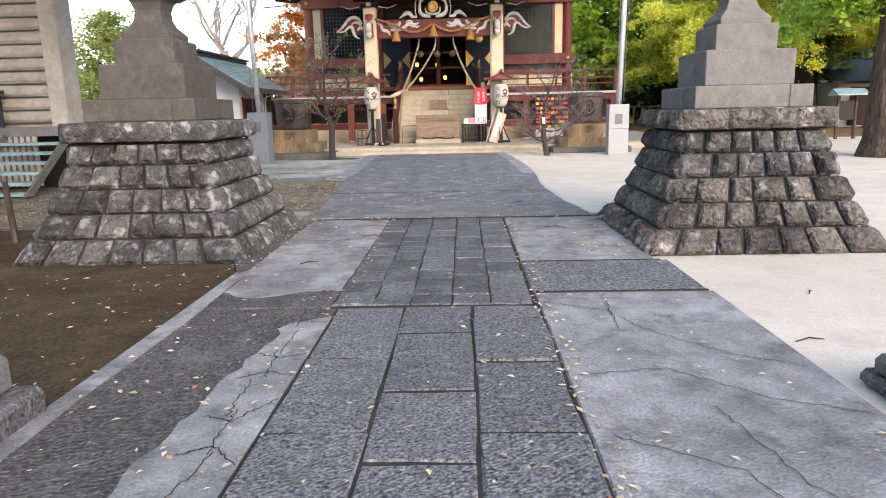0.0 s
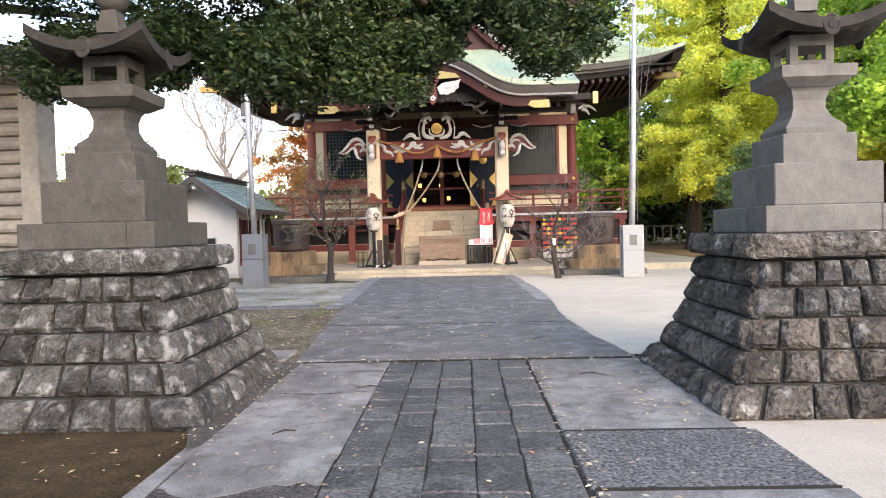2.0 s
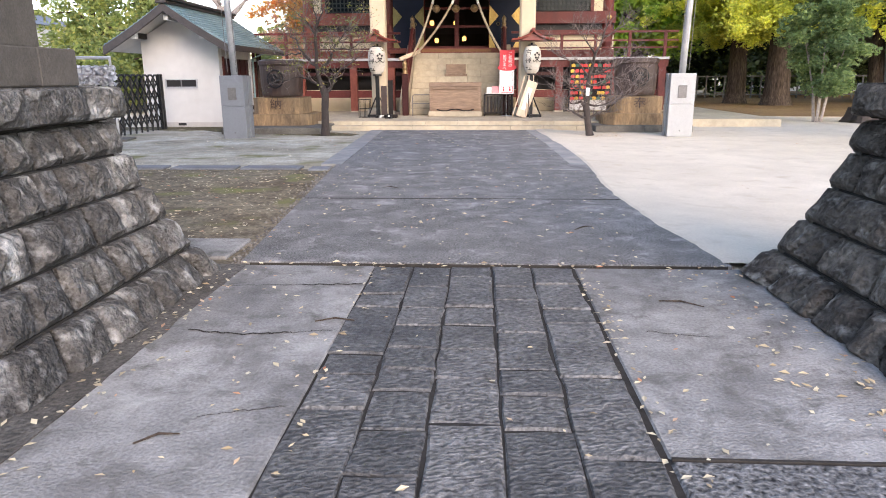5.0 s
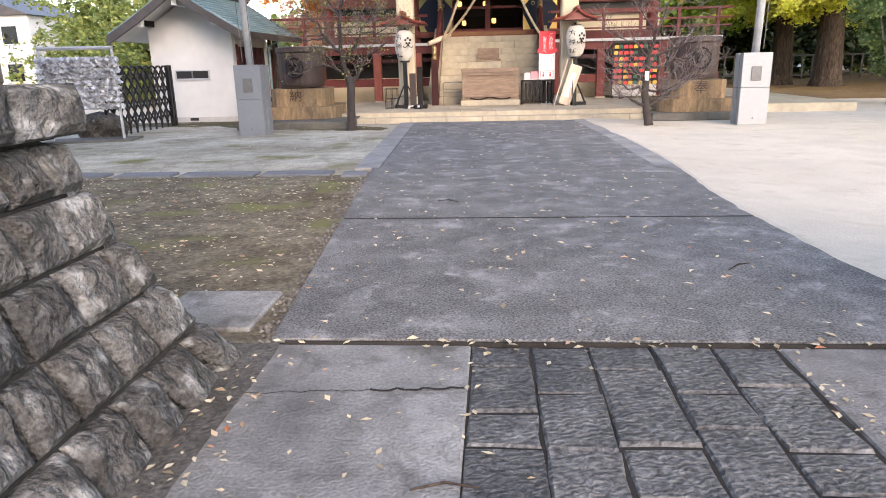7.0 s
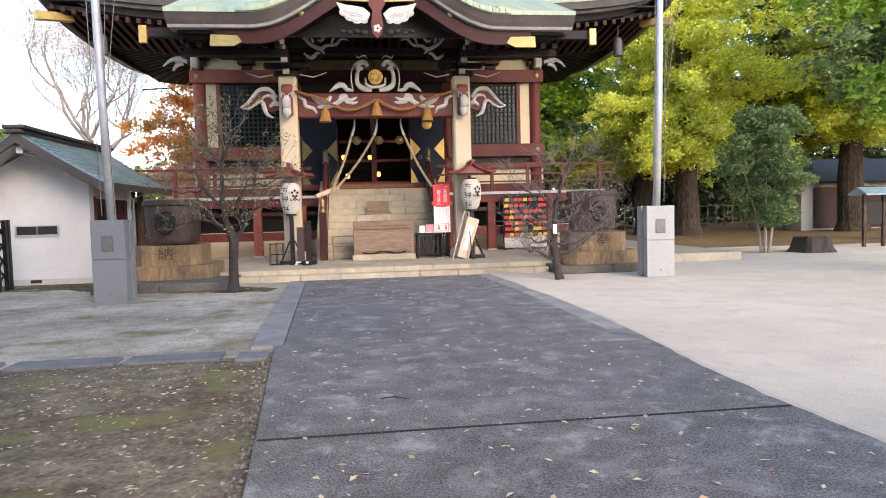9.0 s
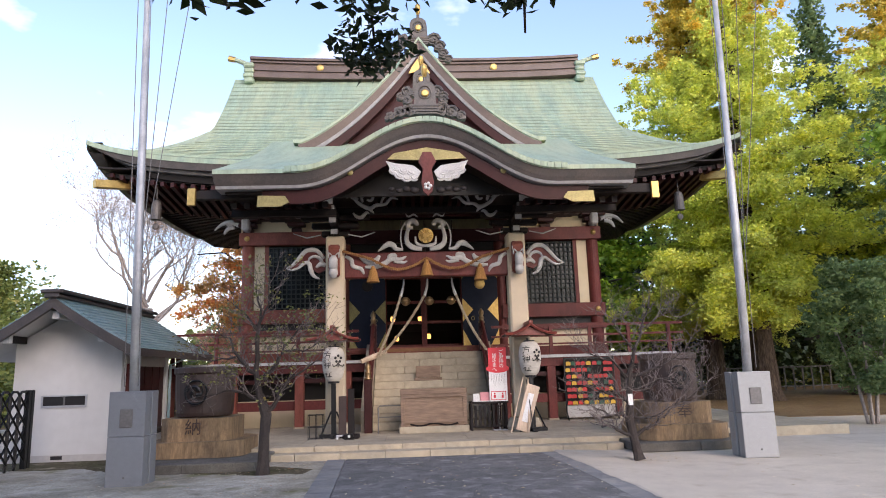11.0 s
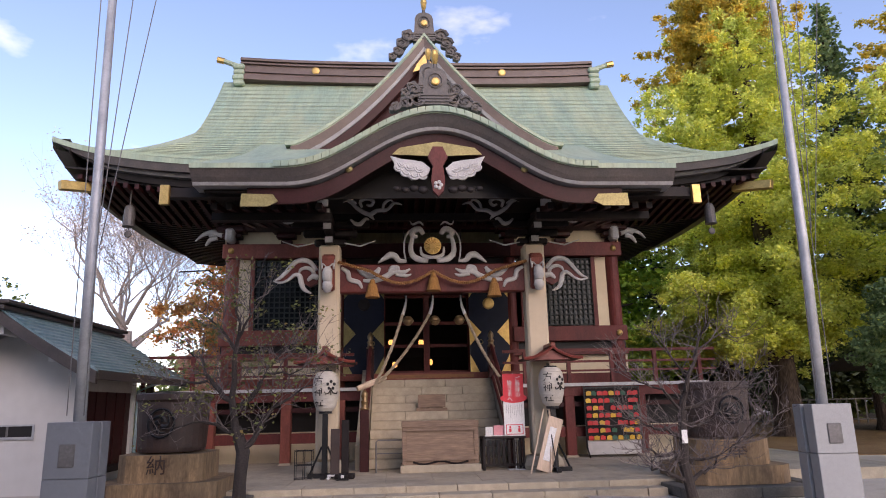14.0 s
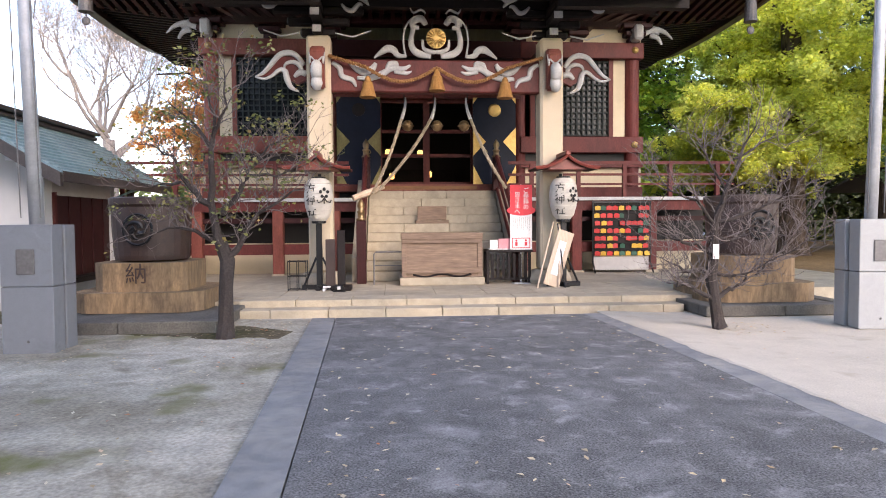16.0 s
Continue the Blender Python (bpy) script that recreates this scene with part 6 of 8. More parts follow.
piece(sg, "support", M_WOODBOX, 0.24, 0.3, 0.05, 0.2, 0.08, 0.3)

# small table with leaflets and the notice banner
tb = thing("side_table", (0.6, 27.15, 0.213), "dark slatted wooden table holding leaflets", "table")
piece(tb, "tabletop", M_BLACKWOOD, -0.47, 0.5, -0.25, 0.25, 0.66, 0.71)
for x in (-0.44, 0.44):
    for y in (-0.22, 0.18):
        piece(tb, "leg", M_BLACKWOOD, x - 0.03, x + 0.03, y, y + 0.05, 0, 0.66)
for i in range(7):
    piece(tb, "slat", M_BLACKWOOD, -0.37 + 0.115 * i, -0.31 + 0.115 * i, -0.215, -0.19, 0.1, 0.62)
piece(tb, "stretcher", M_BLACKWOOD, -0.44, 0.44, -0.21, -0.17, 0.08, 0.13)
lf = thing("leaflet_holder", (0.42, 27.1, 0.923), "stack of pink and white leaflets in a holder", "leaflets")
piece(lf, "leaflet", M_PINK, -0.02, 0.22, -0.1, -0.08, 0.02, 0.23, 0.002)
piece(lf, "leaflet", M_WHITE, -0.2, -0.04, -0.1, -0.08, 0.02, 0.2, 0.002)
piece(lf, "tray", M_WHITE, -0.22, 0.24, -0.12, 0.1, 0, 0.02, 0.002)
bn = thing("notice_banner", (0.86, 26.93, 0.213), "red and white printed notice banner for visitors", "banner")
piece(bn, "sheet", M_WHITE, -0.23, 0.23, 0, 0.012, 0.68, 2.05, 0.002)
piece(bn, "red_heading", M_CRIMSON, -0.23, 0.23, -0.006, 0, 1.52, 2.05, 0.0)
piece(bn, "pole", M_STEEL, -0.012, 0.012, 0.014, 0.03, 0, 2.06)
piece(bn, "foot", M_STEEL, -0.18, 0.18, -0.12, 0.14, 0, 0.02)
b = B()
lathe(b, [(0.01, 0), (0.3, 0), (0.3, 0.004), (0.01, 0.005)], 20)
for v in b.verts:
    v.co.y *= 0.35
    v.co = pose(0, -0.0065, 1.52, 90) @ v.co
part("heading_curve", b, M_CRIMSON, bn)
for txt, x, z0 in (("ご参拝の", 0.1, 1.93), ("皆さまへ", -0.08, 1.84)):
    for i, ch in enumerate(txt):
        writing(ch, 0.125, pose(x, -0.012, z0 - 0.115 * i, 90), M_WHITE, bn)
for i in range(9):
    piece(bn, "text_bar", M_INK, 0.17 - 0.042 * i, 0.174 - 0.042 * i, -0.004, 0, 1.1 + 0.05 * (i % 3), 1.38, 0)
b = B()
for x0, x1, z0, z1 in ((-0.19, 0.19, 0.94, 0.955), (-0.19, 0.19, 0.74, 0.755), (-0.19, -0.175, 0.74, 0.955), (0.175, 0.19, 0.74, 0.955)):
    box(b, x0, x1, -0.004, 0, z0, z1)
part("red_frame", b, M_CRIMSON, bn)
for x in (-0.1, 0.1):
    b = B()
    lump(b, x, -0.004, 0.9, 0.022, 1, 0.2, 1, 8)
    box(b, x - 0.025, x + 0.025, -0.006, 0, 0.79, 0.87)
    part("red_pictogram", b, M_CRIMSON, bn)

# leaning wooden board, rack and rails
bd = thing("leaning_board", (1.12, 26.05, 0.213), "pale new wooden notice board on a slanted easel", "sign board")
for x0, x1, m in ((-0.02, 0.3, M_PALEWOOD),):
    b = B()
    box(b, x0, x1, -0.02, 0.02, 0.08, 1.22, 0.006)
    for v in b.verts:
        v.co = pose(0, 0, 0, -10, 19, 0) @ v.co
    bo = part("board", b, m, bd)
    b = B()
    box(b, 0.06, 0.2, -0.03, -0.02, 0.3, 1.0, 0.002)
    for v in b.verts:
        v.co = pose(0, 0, 0, -10, 19, 0) @ v.co
    part("paper", b, M_WHITE, bo)
for dx in (-0.12, 0.3):
    b = B()
    tube(b, [(dx, -0.05, 0.0), (0.32 + dx * 0.3, 0.3, 1.28)], 0.018, 6)
    part("easel_leg", b, M_PALEWOOD, bd)
b = B()
tube(b, [(0.42, -0.1, 0), (0.36, 0.28, 1.25)], 0.014, 6)
part("easel_leg", b, M_BLACKMETAL, bd)

rl = thing("grey_pipe_rail", (-1.85, 27.1, 0.213), "low grey pipe barrier beside the stairs", "barrier")
b = B()
tube(b, [(-0.34, 0, 0), (-0.34, 0, 0.64), (-0.3, 0, 0.68), (0.3, 0, 0.68), (0.34, 0, 0.64), (0.34, 0, 0)], 0.018, 8)
part("frame", b, M_COPPER_GREY, rl)
b = B()
tube(b, [(-0.34, 0, 0.4), (0.34, 0, 0.4)], 0.012, 8)
part("crossbar", b, M_COPPER_GREY, rl)
wr = thing("wire_basket", (-3.62, 26.2, 0.213), "empty black wire rack on the platform", "rack")
for z in (0.02, 0.28, 0.56):
    b = B()
    tube(b, [(-0.17, -0.12, z), (0.17, -0.12, z), (0.17, 0.12, z), (-0.17, 0.12, z), (-0.17, -0.12, z)], 0.009, 5)
    part("hoop", b, M_BLACKMETAL, wr)
for x in (-0.17, 0.0, 0.17):
    for y in (-0.12, 0.12):
        b = B()
        tube(b, [(x, y, 0), (x, y, 0.58)], 0.008, 5)
        part("upright", b, M_BLACKMETAL, wr)
bk = thing("black_sign", (-2.78, 26.1, 0.213), "narrow black wooden sign on a small stand", "sign")
piece(bk, "panel", M_BLACKWOOD, -0.075, 0.075, -0.03, 0.03, 0.1, 1.15, 0.01)
piece(bk, "foot", M_BLACKWOOD, -0.2, 0.2, -0.15, 0.15, 0, 0.1, 0.02)
sp = thing("floor_spotlight", (-2.8, 25.75, 0.213), "small black floodlight with a white lens", "floodlight")
piece(sp, "housing", M_BLACKMETAL, -0.09, 0.09, -0.04, 0.06, 0.03, 0.13, 0.02)
piece(sp, "lens", M_WHITE, -0.03, 0.03, -0.05, -0.04, 0.05, 0.11, 0.005)
piece(sp, "bracket", M_BLACKMETAL, -0.12, 0.12, -0.01, 0.03, 0, 0.03, 0.005)

# board with hanging plaques
em = thing("votive_plaque_rack", (3.95, 29.7, 0.213), "rack of red yellow and green hanging votive plaques", "plaque rack")
for x in (-0.74, 0.74):
    b = B()
    tube(b, [(x, -0.22, 0), (x, 0, 0.25), (x, 0, 1.78)], 0.022, 6)
    part("leg", b, M_BLACKMETAL, em)
piece(em, "top_bar", M_BLACKMETAL, -0.76, 0.76, -0.02, 0.02, 1.74, 1.79)
piece(em, "back_panel", M_BLACKWOOD, -0.72, 0.72, 0.03, 0.05, 0.42, 1.74)
piece(em, "white_board", M_FAR, -0.72, 0.72, 0.04, 0.06, 0.05, 0.4)
rng = random.Random(12)
kinds = [M_REDPLAQUE] * 6 + [M_YELLOW] * 3 + [M_GREENPLAQUE] * 1
shape = {}
for j in range(7):
    b = B()
    tube(b, [(-0.74, 0.0, 1.68 - 0.19 * j), (0.74, 0.0, 1.68 - 0.19 * j)], 0.008, 5)
    part("bar", b, M_BLACKMETAL, em)
    for i in range(9):
        if rng.random() < 0.08:
            continue
        m = rng.choice(kinds)
        if m.name not in shape:
            b = B()
            prism(b, [(-0.068, -0.06), (0.068, -0.06), (0.068, 0.035), (0.0, 0.058), (-0.068, 0.035)], -0.012, 0.0)
            proto = part("plaque", b, m, em)
            shape[m.name] = proto.data
        else:
            proto = new("plaque", shape[m.name])
            proto.parent = em
        proto.matrix_basis = pose(-0.63 + 0.157 * i + rng.uniform(-0.02, 0.02), -0.02 - rng.uniform(0, 0.015), 1.62 - 0.19 * j, rng.uniform(-6, 6), rng.uniform(-7, 7), rng.uniform(-6, 6))


# rain tanks on stone tiers
def rain_tank(at, wide, half, ch, label):
    t = thing("rain_tank", at, label, "water tank", "rain tanks")
    def tier(name, rx, ry, z0, z1, m):
        b = B()
        n = 40
        pts = [(rx * max(-0.93, min(0.93, 1.12 * math.cos(a))), ry * max(-0.93, min(0.93, 1.12 * math.sin(a)))) for a in steps(0, 2 * math.pi, n)[:-1]]
        prism(b, pts, z0, z1, "z")
        return part(name, b, m, t)
    k = wide
    tier("lower_tier", 1.12 * k, 1.0, 0.14, 0.45, M_BASIN)
    up = tier("upper_tier", 0.8 * k, 0.8, 0.45, 0.9, M_BASIN)
    b = B()
    lathe(b, [(0.66, 0.93), (0.68, 1.0), (0.71, 1.4), (0.72, 1.78), (0.76, 1.82), (0.76, 1.92), (0.7, 1.94)], 28)
    for v in b.verts:
        v.co.x *= half / 0.76
        v.co.y *= 0.9
    tank = part("tank", b, M_TANK, t, "dark brown coated tank with a raised round crest")
    b = B()
    tube(b, [(0.22 * math.cos(a), -0.66, 1.42 + 0.24 * math.sin(a)) for a in steps(0, 2 * math.pi, 24)], 0.022, 6)
    part("crest_ring", b, M_BLACKMETAL, tank)
    for s in range(3):
        b = B()
        a = 2 * math.pi * s / 3 + 0.5
        tube(b, [(0.1 * math.cos(a + q) * (0.5 + q / 2), -0.665, 1.42 + 0.1 * math.sin(a + q) * (0.5 + q / 2)) for q in steps(0, 2.6, 6)], [0.05, 0.05, 0.045, 0.035, 0.025, 0.015, 0.01], 6, 0.5)
        part("crest_comma", b, M_BLACKMETAL, tank)
    writing(ch, 0.34, pose(0, -0.757, 0.71, 90), M_TANK, up)
    return t


for cx, cy, x0, x1, y0, y1, wide, half, ch, who in ((-5.77, 24.65, -6.95, -4.25, 22.7, 26.0, 0.98, 0.65, "納", "dark rain tank on stained stone tiers beside the hut"), (4.42, 24.75, 3.15, 5.75, 23.4, 26.1, 0.94, 0.63, "奉", "dark rain tank on stained stone tiers beside the forecourt")):
    pl = thing("stone_plinth", ((x0 + x1) / 2, (y0 + y1) / 2, -0.03), "low grey stone plinth under a rain tank", "plinth", "tank plinths")
    hx, hy = (x1 - x0) / 2, (y1 - y0) / 2
    piece(pl, "bed", M_KERBSTONE, -hx + 0.25, hx - 0.25, -hy + 0.25, hy - 0.25, 0, 0.16)
    for a, c, d, e in ((-hx, 0, -hy, -hy + 0.27), (0.006, hx, -hy, -hy + 0.27), (-hx, hx, hy - 0.27, hy), (-hx, -hx + 0.27, -hy + 0.276, hy - 0.276), (hx - 0.27, hx, -hy + 0.276, hy - 0.276)):
        piece(pl, "kerb_stone", M_KERBSTONE, a, c, d, e, 0, 0.18, 0.015)
    rain_tank((cx, cy, 0), wide, half, ch, who)


# flagpoles in stone bases
def flagpole(x, y, turn, height, lean, stone, label):
    f = thing("flagpole", (x, y, -0.03), label, "flagpole", "flagpoles", rz=turn)
    for z0, z1 in ((0, 0.8), (0.806, 1.54)):
        piece(f, "base_block", stone, -0.3, 0.3, -0.28, -0.02, z0, z1, 0.008)
        piece(f, "base_block", stone, -0.33, 0.3, 0.03, 0.3, z0, z1 - 0.002, 0.008)
        piece(f, "base_joint", M_BLACKWOOD, -0.26, 0.26, -0.03, 0.04, z0, z1 - 0.02, 0.0)
    hp = piece(f, "hatch", M_COPPER_GREY, -0.11, 0.1, -0.295, -0.28, 0.95, 1.25, 0.01, "small grey metal hatch")
    b = B()
    lump(b, 0.0, -0.285, 0.15, 0.018, 1, 0.5, 1, 8)
    part("bolt", b, M_COPPER_GREY, f)
    b = B()
    tube(b, [(0, 0, 1.4), (lean * 0.4, 0, height * 0.4), (lean, 0, height)], [0.085, 0.078, 0.05], 14)
    pole = part("pole", b, M_STEEL, f, smooth=True)
    b = B()
    lump(b, lean, 0, height + 0.08, 0.1, n=12)
    part("finial_ball", b, M_GOLD, pole)
    b = B()
    box(b, lean - 0.32, lean + 0.95, -0.05, 0.03, height - 0.36, height - 0.3, 0.01)
    part("crossarm", b, M_STEEL, pole)
    for dx, z0, top in ((-0.12, 1.62, -0.14), (0.11, 1.62, 0.1), (0.12, 4.4, 0.42), (0.14, 4.0, 0.85)):
        b = B()
        tube(b, [(dx + lean * z0 / height, -0.08, z0), (lean + top, -0.06, height - 0.35)], 0.008, 5)
        part("halyard", b, M_COPPER_GREY, pole)
    return f


flagpole(-6.1, 21.7, 0, 9.35, -0.16, M_GREYBOX, "tall galvanised flagpole in a dark grey polished stone base")
flagpole(5.02, 22.3, -6, 9.8, 0.2, M_PALEBOX, "tall galvanised flagpole in a pale grey granite base")

# bells hanging from the eave corners
for s in (-1, 1):
    wb = thing("wind_bell", (X0 + s * 7.78, YE + 0.75, 6.3), "dark bronze wind bell hanging from the eave", "bell", "wind bells")
    b = B()
    lathe(b, [(0.16, 0.0), (0.15, 0.05), (0.135, 0.45), (0.1, 0.55), (0.03, 0.6)], 14)
    part("bell", b, M_ORN, wb)
    b = B()
    tube(b, [(0, 0, 0.58), (0, 0, 1.0)], 0.015, 5)
    part("chain", b, M_ORN, wb)
    b = B()
    tube(b, [(0, 0, 0.05), (0, 0, -0.12)], 0.012, 5)
    lump(b, 0, 0, -0.2, 0.1, 1, 0.3, 1, 10)
    part("clapper", b, M_ORN, wb)

# ---- hut with copper roof ----
hut = thing("shrine_hut", (-9.15, 25.6, 0), "white plastered hut with a teal copper gable roof", "hut")
HX, HY, HR, HA, HW = 1.9, 2.95, 4.6, 3.6, 1.19


def wallbox(name, x0, x1, y0, y1, z0, z1, m, bev=0.0, label=""):
    return piece(hut, name, m, x0, x1, y0, y1, z0, z1, bev, label)


def hut_z(u):
    return HA - 1.35 * u + 0.16 * u * u


b = B()
prism(b, [(-HW, 0.1), (HW, 0.1), (HW, 2.6), (0, 3.3), (-HW, 2.6)], 0, 0.12)
front = part("front_wall", b, M_WHITE_WALL, hut)
wallbox("foundation", -HW - 0.02, HW + 0.03, -0.015, HY, -0.03, 0.12, M_FAR)
wallbox("foundation_vent", -0.25, 0.0, -0.02, -0.014, 0.02, 0.1, M_DARK)
wallbox("left_wall", -HW, -HW + 0.12, 0.12, HY, 0.1, 2.6, M_WHITE_WALL)
wallbox("right_wall", HW - 0.12, HW - 0.01, 0.12, 0.3, 0.1, 2.6, M_WHITE_WALL)
wallbox("right_wall", HW - 0.12, HW - 0.01, 0.3, HY, 2.05, 2.6, M_FAR)
wallbox("right_wall", HW - 0.12, HW - 0.014, 0.3, HY, 0.1, 0.5, M_WHITE_WALL)
wallbox("shutter", HW - 0.1, HW - 0.03, 0.36, HY - 0.2, 0.5, 2.05, M_DARKRED, label="dark red timber shutter")
for k in range(5):
    wallbox("shutter_batten", HW - 0.03, HW - 0.01, 0.42 + 0.5 * k, 0.47 + 0.5 * k, 0.5, 2.05, M_DARKRED)
wallbox("shutter_frame", HW - 0.11, HW + 0.04, 0.28, 0.36, 0.4, 2.1, M_RED)
wallbox("shutter_shelf", HW - 0.08, HW + 0.3, 0.5, HY - 0.1, 0.42, 0.52, M_BLACKWOOD)
wallbox("end_post", HW - 0.12, HW + 0.02, HY - 0.18, HY, 0.1, 2.4, M_WHITE_WALL)
b = B()
tube(b, [(HW + 0.08, HY - 0.02, 0.0), (HW + 0.08, HY - 0.02, 2.1), (HW + 0.5, HY, 2.28)], 0.04, 8)
part("downpipe", b, M_TEAL, hut, "green copper downpipe")
vent = wallbox("vent_slot", -0.5, 0.43, -0.012, 0.02, 1.2, 1.4, M_DARK, label="dark vent slot")
piece(vent, "vent_bar", M_COPPER_GREY, -0.06, -0.02, -0.02, -0.012, 1.2, 1.4, 0)
for x0, x1, z0, z1 in ((-0.54, 0.47, 1.15, 1.2), (-0.54, 0.47, 1.4, 1.43), (-0.54, -0.5, 1.2, 1.4), (0.43, 0.47, 1.2, 1.4)):
    piece(vent, "vent_frame", M_STEEL, x0, x1, -0.03, -0.005, z0, z1, 0)
for s in (-1, 1):
    b = B()
    shell(b, lambda u, v: (s * u * HX, v, hut_z(u)), steps(0, 1, 8), steps(-0.85, HR, 4), 0.07)
    rf = part("roof_slope", b, M_TEAL, hut, "teal copper roof slope")
    for i in range(14):
        u = (i + 0.5) / 14
        z = hut_z(u)
        piece(rf, "roof_seam", M_TEAL, *sorted((s * u * HX, s * (u * HX + 0.03))), -0.86, HR, z - 0.03, z + 0.014, 0)
    b = B()
    prism(b, [(s * u * HX, hut_z(u) - 0.04) for u in steps(0, 1, 8)] + [(s * u * HX, hut_z(u) - 0.27) for u in steps(1, 0, 8)], -0.9, -0.8)
    part("bargeboard", b, M_COPPER_EDGE, rf)
    piece(rf, "eave_fascia", M_COPPER_EDGE, *sorted((s * (HX - 0.06), s * (HX + 0.01))), -0.8, HR, hut_z(1) - 0.18, hut_z(1) - 0.01, 0)
    b = B()
    shell(b, lambda u, v: (s * u * HX * 0.97, v, hut_z(u) - 0.14), steps(0.1, 1, 5), steps(-0.78, HR - 0.1, 2), 0.04)
    part("roof_lining", b, M_WHITE_WALL, rf)
    piece(hut, "purlin", M_BLACKWOOD, s * 1.02 - 0.06, s * 1.02 + 0.06, -0.6, 0.0, 2.6, 2.76)
    piece(hut, "purlin_end", M_WHITE, s * 1.02 - 0.075, s * 1.02 + 0.075, -0.74, -0.6, 2.58, 2.78)
for z0, z1, w in ((HA - 0.06, HA + 0.03, 0.16), (HA + 0.045, HA + 0.13, 0.24)):
    b = B()
    box(b, -w, w, -0.98, HR + 0.05, z0, z1, 0.02)
    part("ridge_cap", b, M_COPPER_EDGE, hut)
piece(hut, "purlin_end", M_WHITE, -0.075, 0.075, -0.72, 0.0, 3.1, 3.27)
wallbox("back_wall", -HW, HW, HY - 0.1, HY, 0.1, 2.6, M_WHITE_WALL)
for x in (-HW + 0.1, HW - 0.1):
    wallbox("back_post", x - 0.07, x + 0.07, HR - 0.5, HR - 0.36, 0, 2.55, M_BARK)

# ---- folding gate and paper fortune rack ----
gate = thing("folding_gate", (-9.42, 22.95, -0.03), "black folding trellis gate, drawn partly shut", "gate", rz=88)
for x in (1.5, 1.62):
    piece(gate, "end_post", M_BLACKMETAL, x - 0.04, x + 0.04, -0.05, 0.05, 0, 1.6)
for i in range(10):
    x = -1.5 + 0.3 * i
    b = B()
    tube(b, [(x, 0, 0.08), (x, 0, 1.5)], 0.032, 6)
    part("upright", b, M_BLACKMETAL, gate)
    b = B()
    tube(b, [(x, 0, 1.5), (x + 0.07, 0, 1.57), (x + 0.22, 0, 1.57), (x + 0.3, 0, 1.5)], 0.028, 6)
    part("hoop", b, M_BLACKMETAL, gate)
    for dz in (0.15, 0.48, 0.81, 1.14):
        for a, c in ((0, 0.33), (0.33, 0)):
            b = B()
            tube(b, [(x, -0.02 if a else 0.02, dz + a), (x + 0.3, -0.02 if a else 0.02, dz + c)], 0.024, 4)
            part("trellis_bar", b, M_BLACKMETAL, gate)
    b = B()
    lump(b, x, 0, 0.045, 0.045, 1, 0.5, 1, 8)
    part("wheel", b, M_BLACKMETAL, gate)
rack = thing("fortune_paper_rack", (-9.5, 20.7, -0.03), "steel rack covered with knotted white fortune papers", "rack", rz=15)
for x in (-0.72, 0.72):
    b = B()
    tube(b, [(x, 0, 0), (x, 0, 2.0)], 0.03, 6)
    part("post", b, M_STEEL, rack)
for z in (0.75, 1.0, 1.25, 1.5, 1.72, 1.96):
    b = B()
    tube(b, [(-0.74, 0, z), (0.74, 0, z)], 0.014 if z < 1.9 else 0.04, 6)
    part("bar", b, M_STEEL, rack)
cts = [(x, y, z, 0.1) for z in (0.75, 0.88, 1.0, 1.12, 1.25, 1.38, 1.5, 1.62, 1.72) for x in steps(-0.72, 0.72, 15) for y in (-0.05, 0.05)]
tagged(leaves("knotted_paper", cts, 0.9, 5200, 0.055, mat("white_paper", (0.7, 0.71, 0.76), 0.8, bump=0), rack, 5), kind="stuff")
b = B()
prism(b, [(-0.9, -0.3), (0.95, -0.35), (1.0, 0.5), (-0.8, 0.55)], 0, 0.05, "z")
part("foot_slab", b, M_KERBSTONE, rack)
bld = thing("boulder", (-9.7, 21.6, -0.03), "dark rounded garden boulder behind the paper rack", "rock")
b = B()
lump(b, 0, 0, 0.2, 0.5, 1.2, 0.9, 0.8, 12)
part("rock", b, M_ROCK_DARK, bld)

# flat stepping stones across the earth
xx = -8.2
rng = random.Random(3)
k = 0
while xx < -2.6:
    w = rng.uniform(0.7, 1.15)
    st = thing("edging_stone", (xx + w / 2, 15.85 + rng.uniform(-0.04, 0.04) - 0.03 * k, -0.03), "flat blue-grey stone set in the earth", "stone", "edging stones", rz=rng.uniform(-3, 3))
    piece(st, "slab", M_SLATE, -w / 2, min(w / 2, slab_left(16) - xx - w / 2 - 0.02), -0.18, 0.18, 0, 0.045, 0.012)
    xx += w + rng.uniform(0.08, 0.2)
    k += 1
st = thing("edging_stone", (-2.32, 10.35, -0.03), "flat pale square stone behind the pedestal", "stone", "edging stones")
piece(st, "slab", M_CONC, -0.45, 0.2, -0.3, 0.35, 0, 0.04, 0.012)
for at, w, d, h, m in (((-2.42, 3.15, -0.03), 0.95, 1.6, 0.36, M_KERBSTONE), ((2.72, 3.95, -0.03), 0.9, 0.62, 0.2, M_KERBSTONE)):
    st = thing("stone_block", at, "squared dark-topped stone block beside the path", "stone", "path-side blocks")
    piece(st, "lower_block", M_ROUGH_CONC, -w / 2, w / 2, -d / 2, d / 2, 0, h * 0.45, 0.03)
    piece(st, "upper_block", m, -w / 2 + 0.02, w / 2 - 0.1, -d / 2 + 0.02, d / 2 - 0.08, h * 0.45, h, 0.03)

